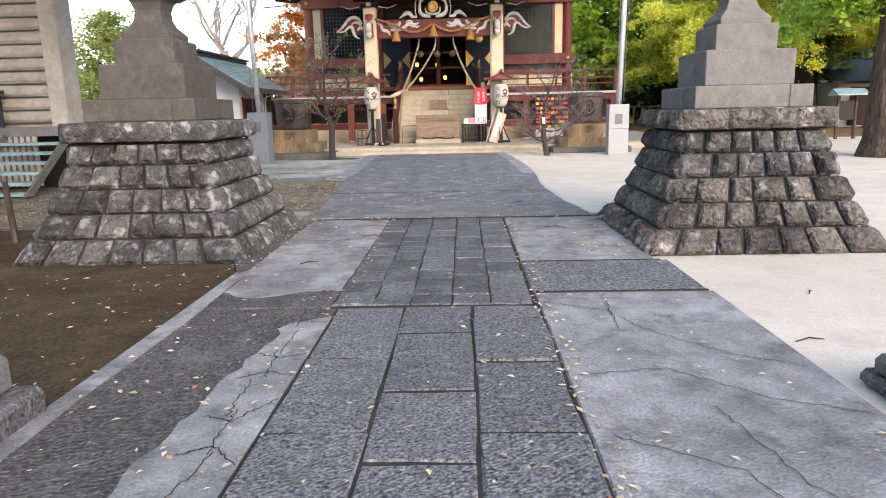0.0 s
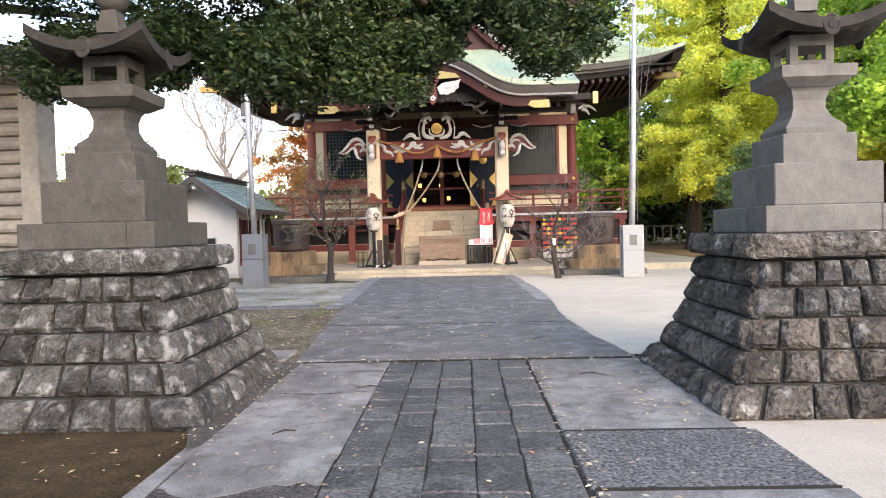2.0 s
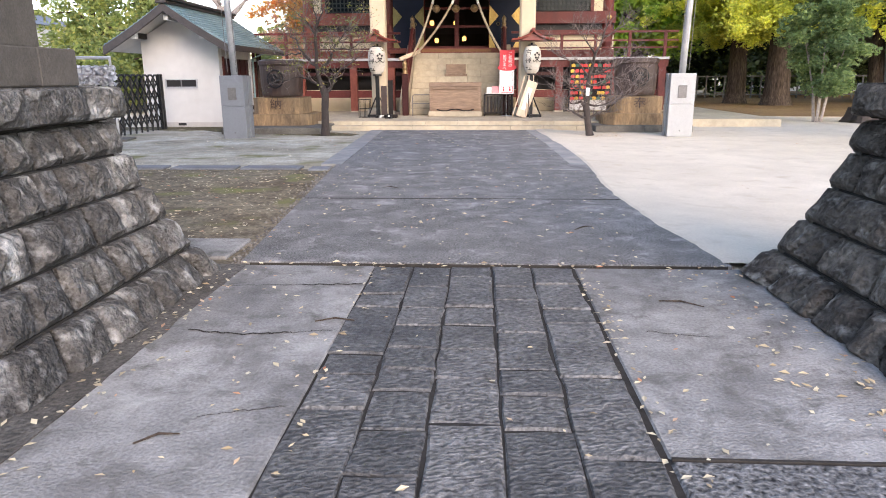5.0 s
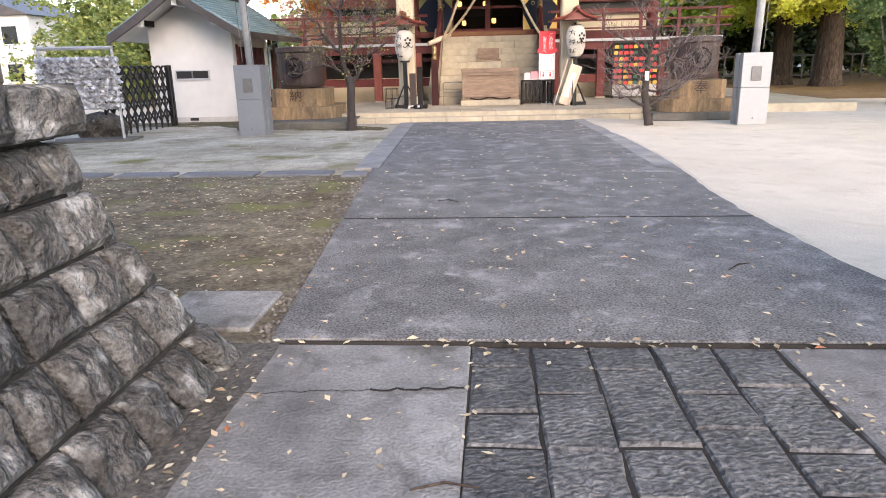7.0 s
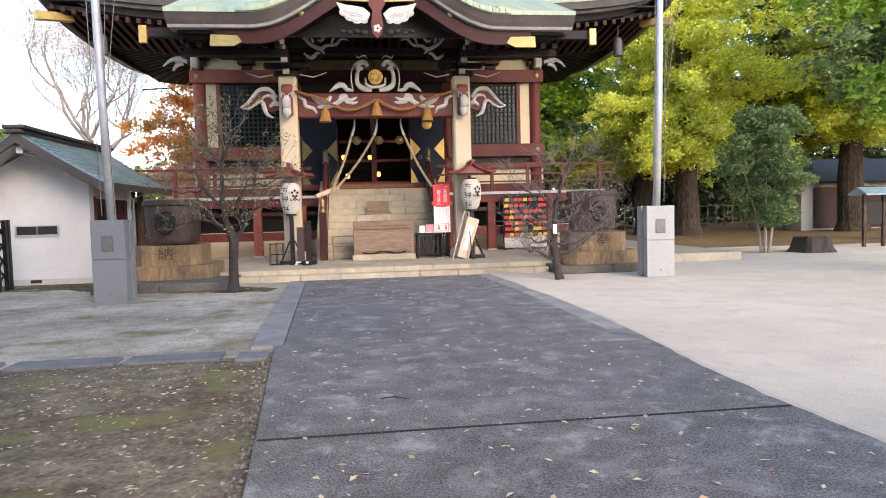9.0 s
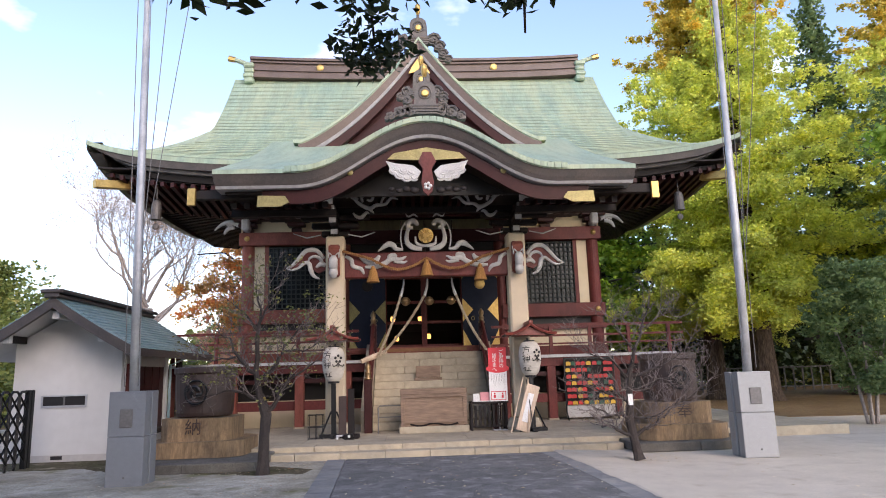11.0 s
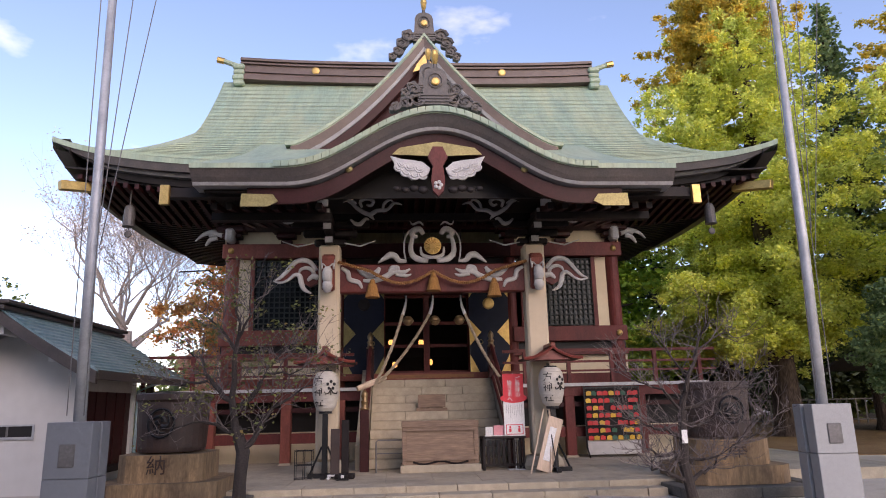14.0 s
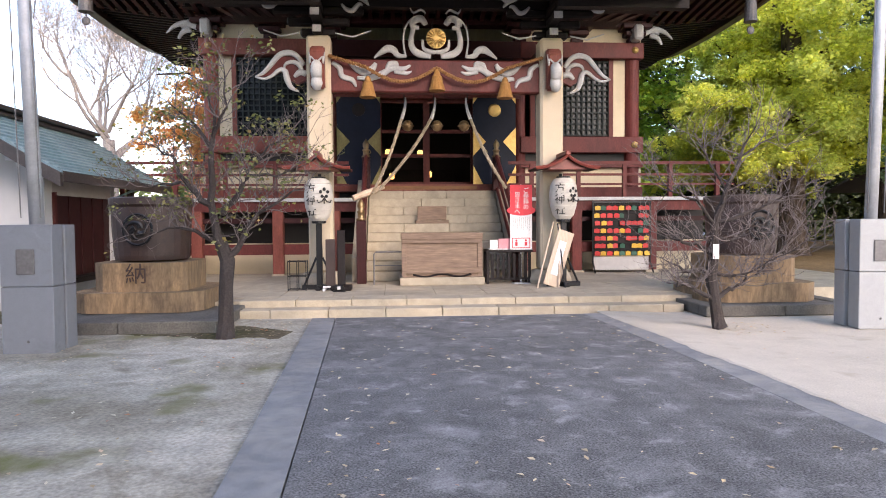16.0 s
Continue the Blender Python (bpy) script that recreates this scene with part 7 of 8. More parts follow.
# ---- slatted hall at the side of the approach ----
kag = thing("dance_stage", (-11.45, 17.5, 0), "cream slatted stage hall with a raised floor", "building")
def kp(name, x0, x1, y0, y1, z0, z1, m, bev=0.0, label=""):
    return piece(kag, name, m, x0, x1, y0, y1, z0, z1, bev, label)
kp("corner_pillar", 2.98, 3.35, -2.6, -2.0, 1.25, 5.3, M_SLATWALL, 0.02)
kp("stage_floor", 0.0, 3.45, -2.7, -1.5, 1.1, 1.3, M_COPPER_GREY)
kp("stage_floor", -4, -0.01, -2.7, 1.5, 1.1, 1.3, M_COPPER_GREY)
for k in range(16):
    kp("railing_slat", 0.3 + 0.11 * k, 0.38 + 0.11 * k, -2.72, -2.68, 1.3, 1.98, M_DARK)
kp("railing_rail", 0.25, 2.1, -2.74, -2.66, 1.98, 2.05, M_DARK)
# near-black boxes that paint the shade below the raised floor
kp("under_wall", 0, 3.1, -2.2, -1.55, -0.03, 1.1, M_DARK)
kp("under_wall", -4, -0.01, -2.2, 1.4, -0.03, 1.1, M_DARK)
kp("shadow_wall", -4, 2.8, -2.25, -2.15, 1.3, 5.2, M_SLATWALL)
kp("side_wall", -0.1, 0.0, -2.1, 1.4, 1.3, 5.2, M_SLATWALL)
for i in range(14):
    z = 1.5 + 0.27 * i
    b = B()
    tube(b, [(-4, -2.36, z), (3.0, -2.36, z)], 0.13, 10)
    part("slat", b, M_SLATWALL, kag)
for i in range(16):
    kp("stage_rail_bar", -0.4 + 0.14 * i, -0.32 + 0.14 * i, -2.68, -2.6, 1.3, 1.95, M_BLACKWOOD)
kp("stage_rail", -0.6, 1.9, -2.69, -2.58, 1.9, 1.98, M_BLACKWOOD)
for i in range(16):
    kp("skirt_slat", 0.6 + 0.13 * i, 0.68 + 0.13 * i, -2.66, -2.6, 0.05, 1.1, M_SLATWALL)
b = B()
shell(b, lambda u, v: (u, v, 5.9 - 0.33 * max(0, u - 0) + 0.015 * max(0, u) ** 2), steps(-4, 3.85, 10), steps(-3.7, -1.3, 4), 0.16)
part("roof", b, M_COPPER_EDGE, kag)
kp("eave_board", -4, 3.8, -3.72, -3.62, 4.62, 4.74, M_BLACKWOOD)
for i in range(24):
    kp("rafter_end", -3.9 + 0.32 * i, -3.8 + 0.32 * i, -3.6, -2.2, 4.5, 4.6, M_SLATWALL)
for i in range(6):
    kp("stair_tread", 2.0, 3.3, -2.95 - 0.27 * i, -2.68 - 0.27 * i, 1.1 - 0.18 * (i + 1), 1.16 - 0.18 * (i + 1), M_TEAL)
for x in (1.95, 3.3):
    b = B()
    prism(b, [(-2.7, 1.15), (-4.35, 0.0), (-4.1, 0.0), (-2.7, 0.95)], x, x + 0.06, "x")
    part("stair_string", b, M_KERBSTONE, kag)
pst = thing("wooden_stake", (-5.3, 8.7, -0.03), "thin dark wooden stake driven into the earth", "post")
b = B()
tube(b, [(0, 0, 0), (-0.03, 0, 0.75)], [0.04, 0.035], 7)
part("stake", b, M_BARK, pst)

# ---- far right: stump, shed, small roofed notice ----
stp = thing("tree_stump", (12.4, 27.4, -0.03), "old dark weathered tree stump on the forecourt", "stump")
b = B()
n = 26
rng = random.Random(4)
prof = [(0.66, 0), (0.58, 0.12), (0.5, 0.3), (0.46, 0.46)]
rings = [[b.verts.new(((r * (1 + 0.12 * math.sin(5 * a + z) + rng.uniform(-0.04, 0.04))) * math.cos(a), (r * (1 + 0.12 * math.sin(5 * a) + rng.uniform(-0.04, 0.04))) * math.sin(a), z + (rng.uniform(-0.05, 0.05) if z > 0.4 else 0))) for a in steps(0, 2 * math.pi, n)[:-1]] for r, z in prof]
for p, q in zip(rings, rings[1:]):
    for i in range(n):
        b.faces.new((p[i], p[(i + 1) % n], q[(i + 1) % n], q[i]))
b.faces.new(rings[-1])
part("wood", b, M_TWIG, stp)
nb = thing("roofed_notice", (15.5, 28.6, -0.03), "small wooden notice post with a copper roof", "notice board")
for x in (-0.35, 0.35):
    piece(nb, "post", M_BARK, x - 0.05, x + 0.05, -0.05, 0.05, 0, 1.75)
piece(nb, "board", M_BLACKWOOD, -0.35, 0.35, -0.02, 0.02, 0.75, 1.5)
b = B()
shell(b, lambda u, v: (v * 0.62, u * 0.42, 1.98 - 0.22 * abs(u)), steps(-1, 1, 6), (-1, 1), 0.05)
part("roof", b, M_TEAL, nb)
shed = thing("garden_shed", (24.5, 41.5, -0.03), "low white shed with dark red doors and tiled roof", "shed")
piece(shed, "wall", M_FAR, -2.5, 5, 0, 3, 0, 2.6)
piece(shed, "door", M_DARKRED, -1.8, 2.6, -0.06, 0.0, 0.1, 2.3)
b = B()
shell(b, lambda u, v: (u, v, 2.6 + 0.35 * (v + 0.7)), (-3.2, 5.6), steps(-0.7, 3.3, 3), 0.12)
part("roof", b, M_BLACKWOOD, shed)
b = B()
shell(b, lambda u, v: (u, v, 4.0 - 0.35 * (v - 3.3)), (-3.2, 5.6), steps(3.3, 6, 3), 0.12)
part("roof", b, M_COPPER_EDGE, shed)
fence = thing("park_fence", (17, 52, -0.03), "grey railing fence along the park behind the trees", "fence")
for i in range(60):
    piece(fence, "picket", M_KERBSTONE, -18 + 0.6 * i, -17.9 + 0.6 * i, 0, 0.05, 0, 1.5, 0)
for z in (0.2, 1.4):
    piece(fence, "rail", M_KERBSTONE, -18, 18, -0.02, 0.0, z, z + 0.08, 0)

# houses beyond the gate
def far_house(x, y, w, d, h, m, label):
    t = thing("house", (x, y, -0.03), label, "house", "far houses")
    piece(t, "wall", m, -w / 2, w / 2, -d / 2, d / 2, 0, h, 0)
    b = B()
    prism(b, [(-w / 2 - 0.4, h), (w / 2 + 0.4, h), (0, h + w * 0.2)], -d / 2 - 0.4, d / 2 + 0.4)
    part("roof", b, M_COPPER_EDGE, t)
    for fl in range(int(h // 2.8)):
        for i in range(3):
            xw = -w / 3 + i * w / 3
            win = piece(t, "window", M_PANE, xw - 0.6, xw + 0.6, -d / 2 - 0.03, -d / 2, 0.9 + 2.8 * fl, 2.2 + 2.8 * fl, 0)
            piece(win, "sill", M_WHITE, xw - 0.7, xw + 0.7, -d / 2 - 0.1, -d / 2, 0.82 + 2.8 * fl, 0.9 + 2.8 * fl, 0)
    return t


far_house(-41, 62, 10, 8, 5.8, M_WHITE_WALL, "white two-storey house beyond the gate")
far_house(-30, 66, 9, 8, 3.2, mat("salmon_render", (0.5, 0.3, 0.22), 0.9), "low salmon house beyond the gate")
far_house(36, 78, 14, 9, 6.0, M_WHITE_WALL, "pale two-storey house behind the park trees")

# ---- trees ----
def crown_clumps(rng, cx, cy, z0, z1, radius, count, size, low=0.55):
    """Clump centres inside a tapering crown, most of them near its skin."""
    out = []
    boughs = count // 5
    for i in range(boughs):
        t = ((i + rng.random()) / boughs) ** 1.1
        z = z0 + (z1 - z0) * t
        env = radius * (low + (1 - low) * min(t / 0.25, 1)) * (1 - max(0, t - 0.25) / 0.75) ** 0.85 + 0.25
        a = i * 2.4 + rng.uniform(-0.5, 0.5)
        reach = env * rng.choice((0.55, 0.8, 1.0, 1.15, 1.35))
        for k in range(5):
            s = 0.3 + 0.7 * k / 4
            r, b = reach * s, a + rng.uniform(-0.16, 0.16)
            lift = reach * (0.22 * s - 0.38 * s * s * (1 - 0.9 * t)) + 0.5 * t * reach * s
            out.append((r * math.cos(b), r * math.sin(b), z + lift + rng.uniform(-0.12, 0.12), size * rng.uniform(0.65, 1.15) * (1.1 - 0.45 * s) * (1 - 0.6 * t)))
    return out


def tall_tree(name, at, label, height, radius, z0, leaf, count, trunk_r, material, seed, bark=M_BARK, clumps=900, clump=0.72, droop=0.4, category="tree", gold=None, lean=(0, 0), pad=0.42):
    rng = random.Random(seed)
    t = thing(name, at, label, category)
    b = B()
    pts = [(lean[0] * k, lean[1] * k, height * 0.9 * k) for k in steps(0, 1, 7)]
    pts = [(x + (rng.uniform(-0.2, 0.2) if i else 0), y + (rng.uniform(-0.2, 0.2) if i else 0), z) for i, (x, y, z) in enumerate(pts)]
    pts.insert(1, (pts[0][0], pts[0][1], 0.5))
    radii = [trunk_r * 1.35, trunk_r * 1.05] + [trunk_r * (1 - 0.85 * k) for k in steps(0.15, 1, 6)]
    tube(b, pts, radii, 14)
    part("trunk", b, bark, t)
    for i in range(14):
        z = z0 + (height - z0) * (0.05 + 0.8 * i / 14)
        a = i * 2.4
        reach = radius * (1 - 0.75 * i / 14) * rng.uniform(0.6, 0.9)
        b = B()
        k = z / (height * 0.9)
        sx, sy = lean[0] * k, lean[1] * k
        tube(b, [(sx, sy, z), (sx + 0.5 * reach * math.cos(a), sy + 0.5 * reach * math.sin(a), z + 0.9), (sx + reach * math.cos(a), sy + reach * math.sin(a), z + 0.8)], [trunk_r * 0.32 * (1 - 0.04 * i), trunk_r * 0.2, 0.03], 6)
        part("limb", b, bark, t)
    cl = [(x + lean[0] * z / height, y + lean[1] * z / height, z, r) for x, y, z, r in crown_clumps(rng, at[0], at[1], z0, height, radius, clumps, clump)]
    # topmost clumps take the gold colour, sunlight put into the leaves
    if gold:
        cut = [c[2] / height + rng.uniform(-0.1, 0.06) > 0.76 for c in cl]
        hi = [c for c, g in zip(cl, cut) if g]
        cl = [c for c, g in zip(cl, cut) if not g]
        leaves("crown", hi, 1.0, int(count * 0.22), leaf, gold, t, seed + 1, droop * 0.5, pad, 0.6, True)
    leaves("crown", cl, 1.0, count, leaf, material, t, seed, droop, pad, 0.6, True)
    return t


tall_tree("ginkgo_tree", (14.0, 43.2, -0.03), "tall ginkgo with drooping yellow-green leaves", 22.8, 5.2, 3.6, 0.082, 180000, 0.5, M_GINKGO, 11, gold=M_GINKGO_GOLD)
tall_tree("ginkgo_tree", (15.1, 40.6, -0.03), "tall ginkgo with bright yellow-green leaves and sunlit gold painted on top", 24.5, 5.4, 3.9, 0.082, 195000, 0.6, M_GINKGO, 12, gold=M_GINKGO_GOLD)
tall_tree("ginkgo_tree", (23.4, 39.5, -0.03), "tall ginkgo behind the forecourt, sunlit gold painted on top", 21, 5.4, 4.8, 0.088, 140000, 0.65, M_GINKGO, 13, gold=M_GINKGO_GOLD)
tall_tree("conifer", (21.4, 43.2, -0.03), "dark slender conifer among the ginkgos", 22.5, 2.6, 4.0, 0.13, 22000, 0.4, M_BLUEGREEN, 14, droop=0.5)
tall_tree("broadleaf_tree", (9.2, 47.0, -0.03), "green broadleaf tree behind the hall", 16.5, 5.0, 3.2, 0.16, 26000, 0.4, M_GREEN, 15)
tall_tree("broadleaf_tree", (11.5, 19.4, -0.03), "thick-trunked tree with bright green leaves", 13, 3.6, 3.9, 0.075, 62000, 0.5, M_GREEN, 16, clumps=330, clump=0.6, droop=0.5)
tall_tree("evergreen_tree", (19.6, 31.0, -0.03), "leaning dark evergreen at the forecourt edge", 13.5, 3.2, 6.0, 0.085, 42000, 0.5, M_BLUEGREEN, 17, clump=0.9, lean=(-1.5, 1.0))
tall_tree("broadleaf_tree", (29.5, 33.0, -0.03), "green broadleaf tree beyond the shed", 19, 6.5, 4.5, 0.15, 34000, 0.5, M_GREEN, 18)
tall_tree("autumn_tree", (-8.7, 41.0, -0.03), "orange autumn tree behind the hall", 12.4, 3.4, 4.4, 0.085, 24000, 0.2, M_AUTUMN, 21, clumps=200, clump=0.8, droop=0.4)
tall_tree("autumn_tree", (-8.2, 42.5, -0.03), "russet autumn tree behind the hall", 8.0, 3.4, 1.5, 0.08, 22000, 0.18, M_RUSSET, 22, clumps=200, clump=0.8, droop=0.4)
tall_tree("broadleaf_tree", (-22.5, 45.0, -0.03), "yellow-green broadleaf tree behind the hut", 8.0, 4.6, 1.2, 0.11, 22000, 0.35, M_PLAIN_GREEN, 23)
tall_tree("broadleaf_tree", (-15.0, 36.0, -0.03), "green broadleaf tree beyond the gate", 5.0, 3.0, 0.8, 0.1, 15000, 0.25, M_PLAIN_GREEN, 24)

# dark wood edge far behind
rng = random.Random(30)
far = [(rng.uniform(-70, 75), rng.uniform(58, 70), rng.uniform(0.3, 3.4 + 3.0 * rng.random()), rng.uniform(1.2, 2.2)) for _ in range(420)]
tagged(leaves("far_woods", far, 1.0, 40000, 0.3, M_PLAIN_GREEN, None, 31), "far yellowing green wood edge", "woods", kind="stuff")
# wood edge kept dark by its leaf colour, which holds the shade
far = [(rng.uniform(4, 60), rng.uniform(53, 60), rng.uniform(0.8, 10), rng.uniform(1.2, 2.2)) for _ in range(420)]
tagged(leaves("shaded_woods", far, 1.0, 60000, 0.24, M_WOODS, None, 32), "wood edge behind the ginkgos, shade put in its dark leaf colour", "woods", kind="stuff")

# shrub with several stems
shr = thing("shrub", (11.05, 27.7, -0.03), "grey-green evergreen shrub on several thin stems", "shrub")
rng = random.Random(41)
for i in range(6):
    a = i * 1.05
    b = B()
    tube(b, [(0.12 * math.cos(a), 0.12 * math.sin(a), 0), (0.25 * math.cos(a), 0.25 * math.sin(a), 1.0), (0.7 * math.cos(a), 0.7 * math.sin(a), 2.6)], [0.045, 0.035, 0.015], 6)
    part("stem", b, M_PALEBARK, shr)
cl = [(1.35 * math.sqrt(1 - ((z - 2.7) / 2.0) ** 2) * rng.uniform(0.2, 1) * math.cos(a), 1.35 * math.sqrt(1 - ((z - 2.7) / 2.0) ** 2) * rng.uniform(0.2, 1) * math.sin(a), z, 0.32) for z, a in ((rng.uniform(0.95, 4.4), rng.uniform(0, 6.28)) for _ in range(130))]
leaves("foliage", cl, 1.0, 15000, 0.06, M_BLUEGREEN, shr, 42)

# evergreen whose boughs hang over the path
cam_tree = thing("camphor_tree", (-9.8, 10.8, -0.03), "large dark evergreen whose boughs overhang the path", "tree")
b = B()
tube(b, [(0, 0, 0), (0.05, 0, 0.6), (0.2, 0.1, 2.6), (0.5, 0.2, 4.6), (0.9, 0.3, 7.5)], [0.6, 0.46, 0.4, 0.36, 0.2], 14)
part("trunk", b, M_BARK, cam_tree)
for pts, r in (([(0.5, 0.2, 4.4), (3.0, 1.0, 6.2), (6.5, 1.8, 6.4), (9.5, 2.0, 5.9), (11.8, 2.2, 5.0)], [0.26, 0.2, 0.14, 0.09, 0.03]), ([(2.6, 0.8, 5.9), (5.0, 2.2, 5.9), (7.5, 2.7, 5.1), (8.8, 2.9, 4.4)], [0.15, 0.1, 0.06, 0.02]), ([(5.5, 1.6, 6.3), (7.8, 1.1, 5.6), (9.4, 0.9, 4.7)], [0.1, 0.06, 0.02]), ([(7.6, 1.9, 6.1), (8.1, 3.0, 5.5), (8.2, 4.2, 4.45)], [0.06, 0.035, 0.01]), ([(8.6, 1.9, 5.95), (9.3, 3.0, 5.4), (9.5, 4.2, 4.55)], [0.05, 0.03, 0.01]), ([(0.4, 0.2, 4.0), (2.0, 1.6, 5.2), (4.0, 2.6, 5.2)], [0.18, 0.1, 0.04])):
    b = B()
    tube(b, pts, r, 8)
    part("bough", b, M_BARK, cam_tree)
rng = random.Random(51)
cl = []
HEM = ((-6.4, -5.9, -5.2, -4.3, -3.8, -3.4, -3.0, -2.3, -1.6, -0.7, -0.35, -0.05, 0.3, 0.55, 1.0, 1.6, 2.05, 2.2), (3.9, 3.45, 3.6, 3.65, 4.1, 3.6, 3.42, 3.4, 3.3, 3.3, 3.5, 4.05, 4.6, 4.5, 3.75, 3.67, 3.9, 4.7))
for k in range(520):
    x = rng.uniform(-6.4, 2.2)
    y = rng.uniform(11.3, 13.4)
    low = float(np.interp(x, *HEM)) + 1.0 * max(0, y - 12.5)
    r = rng.uniform(0.2, 0.45)
    z = low + r * 0.75 + (rng.random() ** 1.6 * 2.8 if k % 3 else rng.random() * 0.5)
    cl.append((x + 9.8, y - 10.8, z, r))
for x, y, z in ((-1.8, 15.0, 4.5), (-1.7, 15.05, 4.38), (-1.55, 14.95, 4.38), (-1.42, 15.0, 4.44), (-1.65, 14.6, 4.6), (-1.6, 14.2, 4.7)):
    cl.append((x + 9.8, y - 10.8, z, 0.2))
leaves("foliage", cl, 1.0, 120000, 0.05, M_CAMPHOR, cam_tree, 52, 0.12, 0.7, 0.45)
# crown added out of view to shade the left pedestal, lantern and earth
up = [(rng.uniform(-5.5, 8.2), rng.uniform(-8.5, 0.6), rng.uniform(6.6, 9.0), rng.uniform(0.6, 1.2)) for _ in range(230)]
leaves("upper_foliage", up, 1.0, 44000, 0.12, M_CAMPHOR, cam_tree, 53, 0.2, 0.6, 0.5)
# unseen boughs that carry the added crown
for dx, dy in ((-4, -3), (0.5, -6), (4.5, -4), (4, -1), (-3, -7)):
    b = B()
    tube(b, [(0.6, 0.2, 5.2), (0.5 + dx * 0.5, dy * 0.5, 6.9), (dx, dy, 7.6)], [0.2, 0.12, 0.04], 8)
    part("bough", b, M_BARK, cam_tree)


# two plum trees before the hall: a trunk, crooked limbs and many thin twigs
def plum(at, label, seed, trunk, girth, limbs, twig, leafy_count):
    rng = random.Random(seed)
    t = thing("plum_tree", at, label, "tree", "plum trees")
    t.scale = (0.87, 0.87, 0.87)
    b = B()
    tube(b, [(x, 0.03 * (i % 2), z) for i, (x, z) in enumerate(trunk)], girth, 10)
    for v in b.verts:
        v.co += Vector(noise.noise_vector(v.co * 9)) * 0.018
    part("trunk", b, M_TWIG, t)
    tips = []
    for pts, r in limbs:
        b, tw = B(), B()
        side = rng.uniform(-0.55, 0.55)
        path = []
        for i, ((xa, za), (xb, zb)) in enumerate(zip(pts, pts[1:])):
            for k in range(3):
                u = k / 3
                w = 0.03 if i or k else 0
                path.append(Vector((xa + (xb - xa) * u + rng.uniform(-w, w), side * (i + u) / len(pts) + rng.uniform(-w, w), za + (zb - za) * u + rng.uniform(-w, w))))
        path.append(Vector((pts[-1][0], side, pts[-1][1])))
        m = len(path)
        tube(b, path, [r * (1 - 0.85 * i / (m - 1)) for i in range(m)], 7)
        part("limb", b, M_TWIG, t)
        for i in range(1, m):
            for _ in range(twig if i > 2 else 1):
                d = (path[i] - path[i - 1]).normalized()
                way = d * 0.5 + Vector((rng.uniform(-1, 1), rng.uniform(-0.8, 0.8), rng.uniform(-0.35, 1.0)))
                branches(rng, tw, path[i], way, rng.uniform(0.22, 0.5), 0.011 * (1.1 - 0.5 * i / m), 2, tips, 0.3, (2, 3), 0.7, 0.04, 4)
        part("twig_spray", tw, M_PALE_TWIG, t)
    if leafy_count:
        pts = [(x, y, z, 0.13) for x, y, z, d in tips if d < 2 and rng.random() < 0.4]
        leaves("foliage", pts, 1.0, leafy_count, 0.035, leafy("dry_plum_leaves", (0.1, 0.12, 0.035), (0.2, 0.2, 0.06), (0.26, 0.17, 0.06)), t, seed + 1, 0.0, 0.8)
    return t


plum((-4.02, 22.25, -0.03), "plum tree with dark crooked limbs and a few dry leaves", 61, [(0, 0), (0.0, 0.3), (0.03, 0.8), (0.05, 1.2), (-0.08, 1.6)], [0.15, 0.115, 0.1, 0.12, 0.085],
     [([(-0.08, 1.55), (-0.16, 2.1), (-0.14, 2.85), (-0.1, 3.4), (-0.2, 3.9)], 0.07), ([(-0.15, 2.05), (-0.4, 2.2), (-0.7, 2.55), (-0.8, 2.8), (-1.15, 3.0)], 0.055), ([(-0.02, 1.9), (0.25, 2.2), (0.4, 2.6), (0.6, 2.85), (0.95, 3.1)], 0.055),
      ([(0.06, 1.2), (0.2, 1.35), (0.4, 1.8), (0.8, 2.1), (1.2, 2.3)], 0.06), ([(-0.05, 1.45), (-0.4, 1.65), (-0.8, 1.7), (-1.4, 1.6)], 0.04), ([(-0.14, 2.9), (-0.45, 3.3), (-0.8, 3.6)], 0.035), ([(-0.12, 3.1), (0.1, 3.5), (0.15, 4.05)], 0.03), ([(0.4, 2.5), (0.8, 2.5), (1.3, 2.75)], 0.025), ([(-0.6, 2.4), (-1.1, 2.35), (-1.6, 2.5)], 0.025)], 2, 1500)
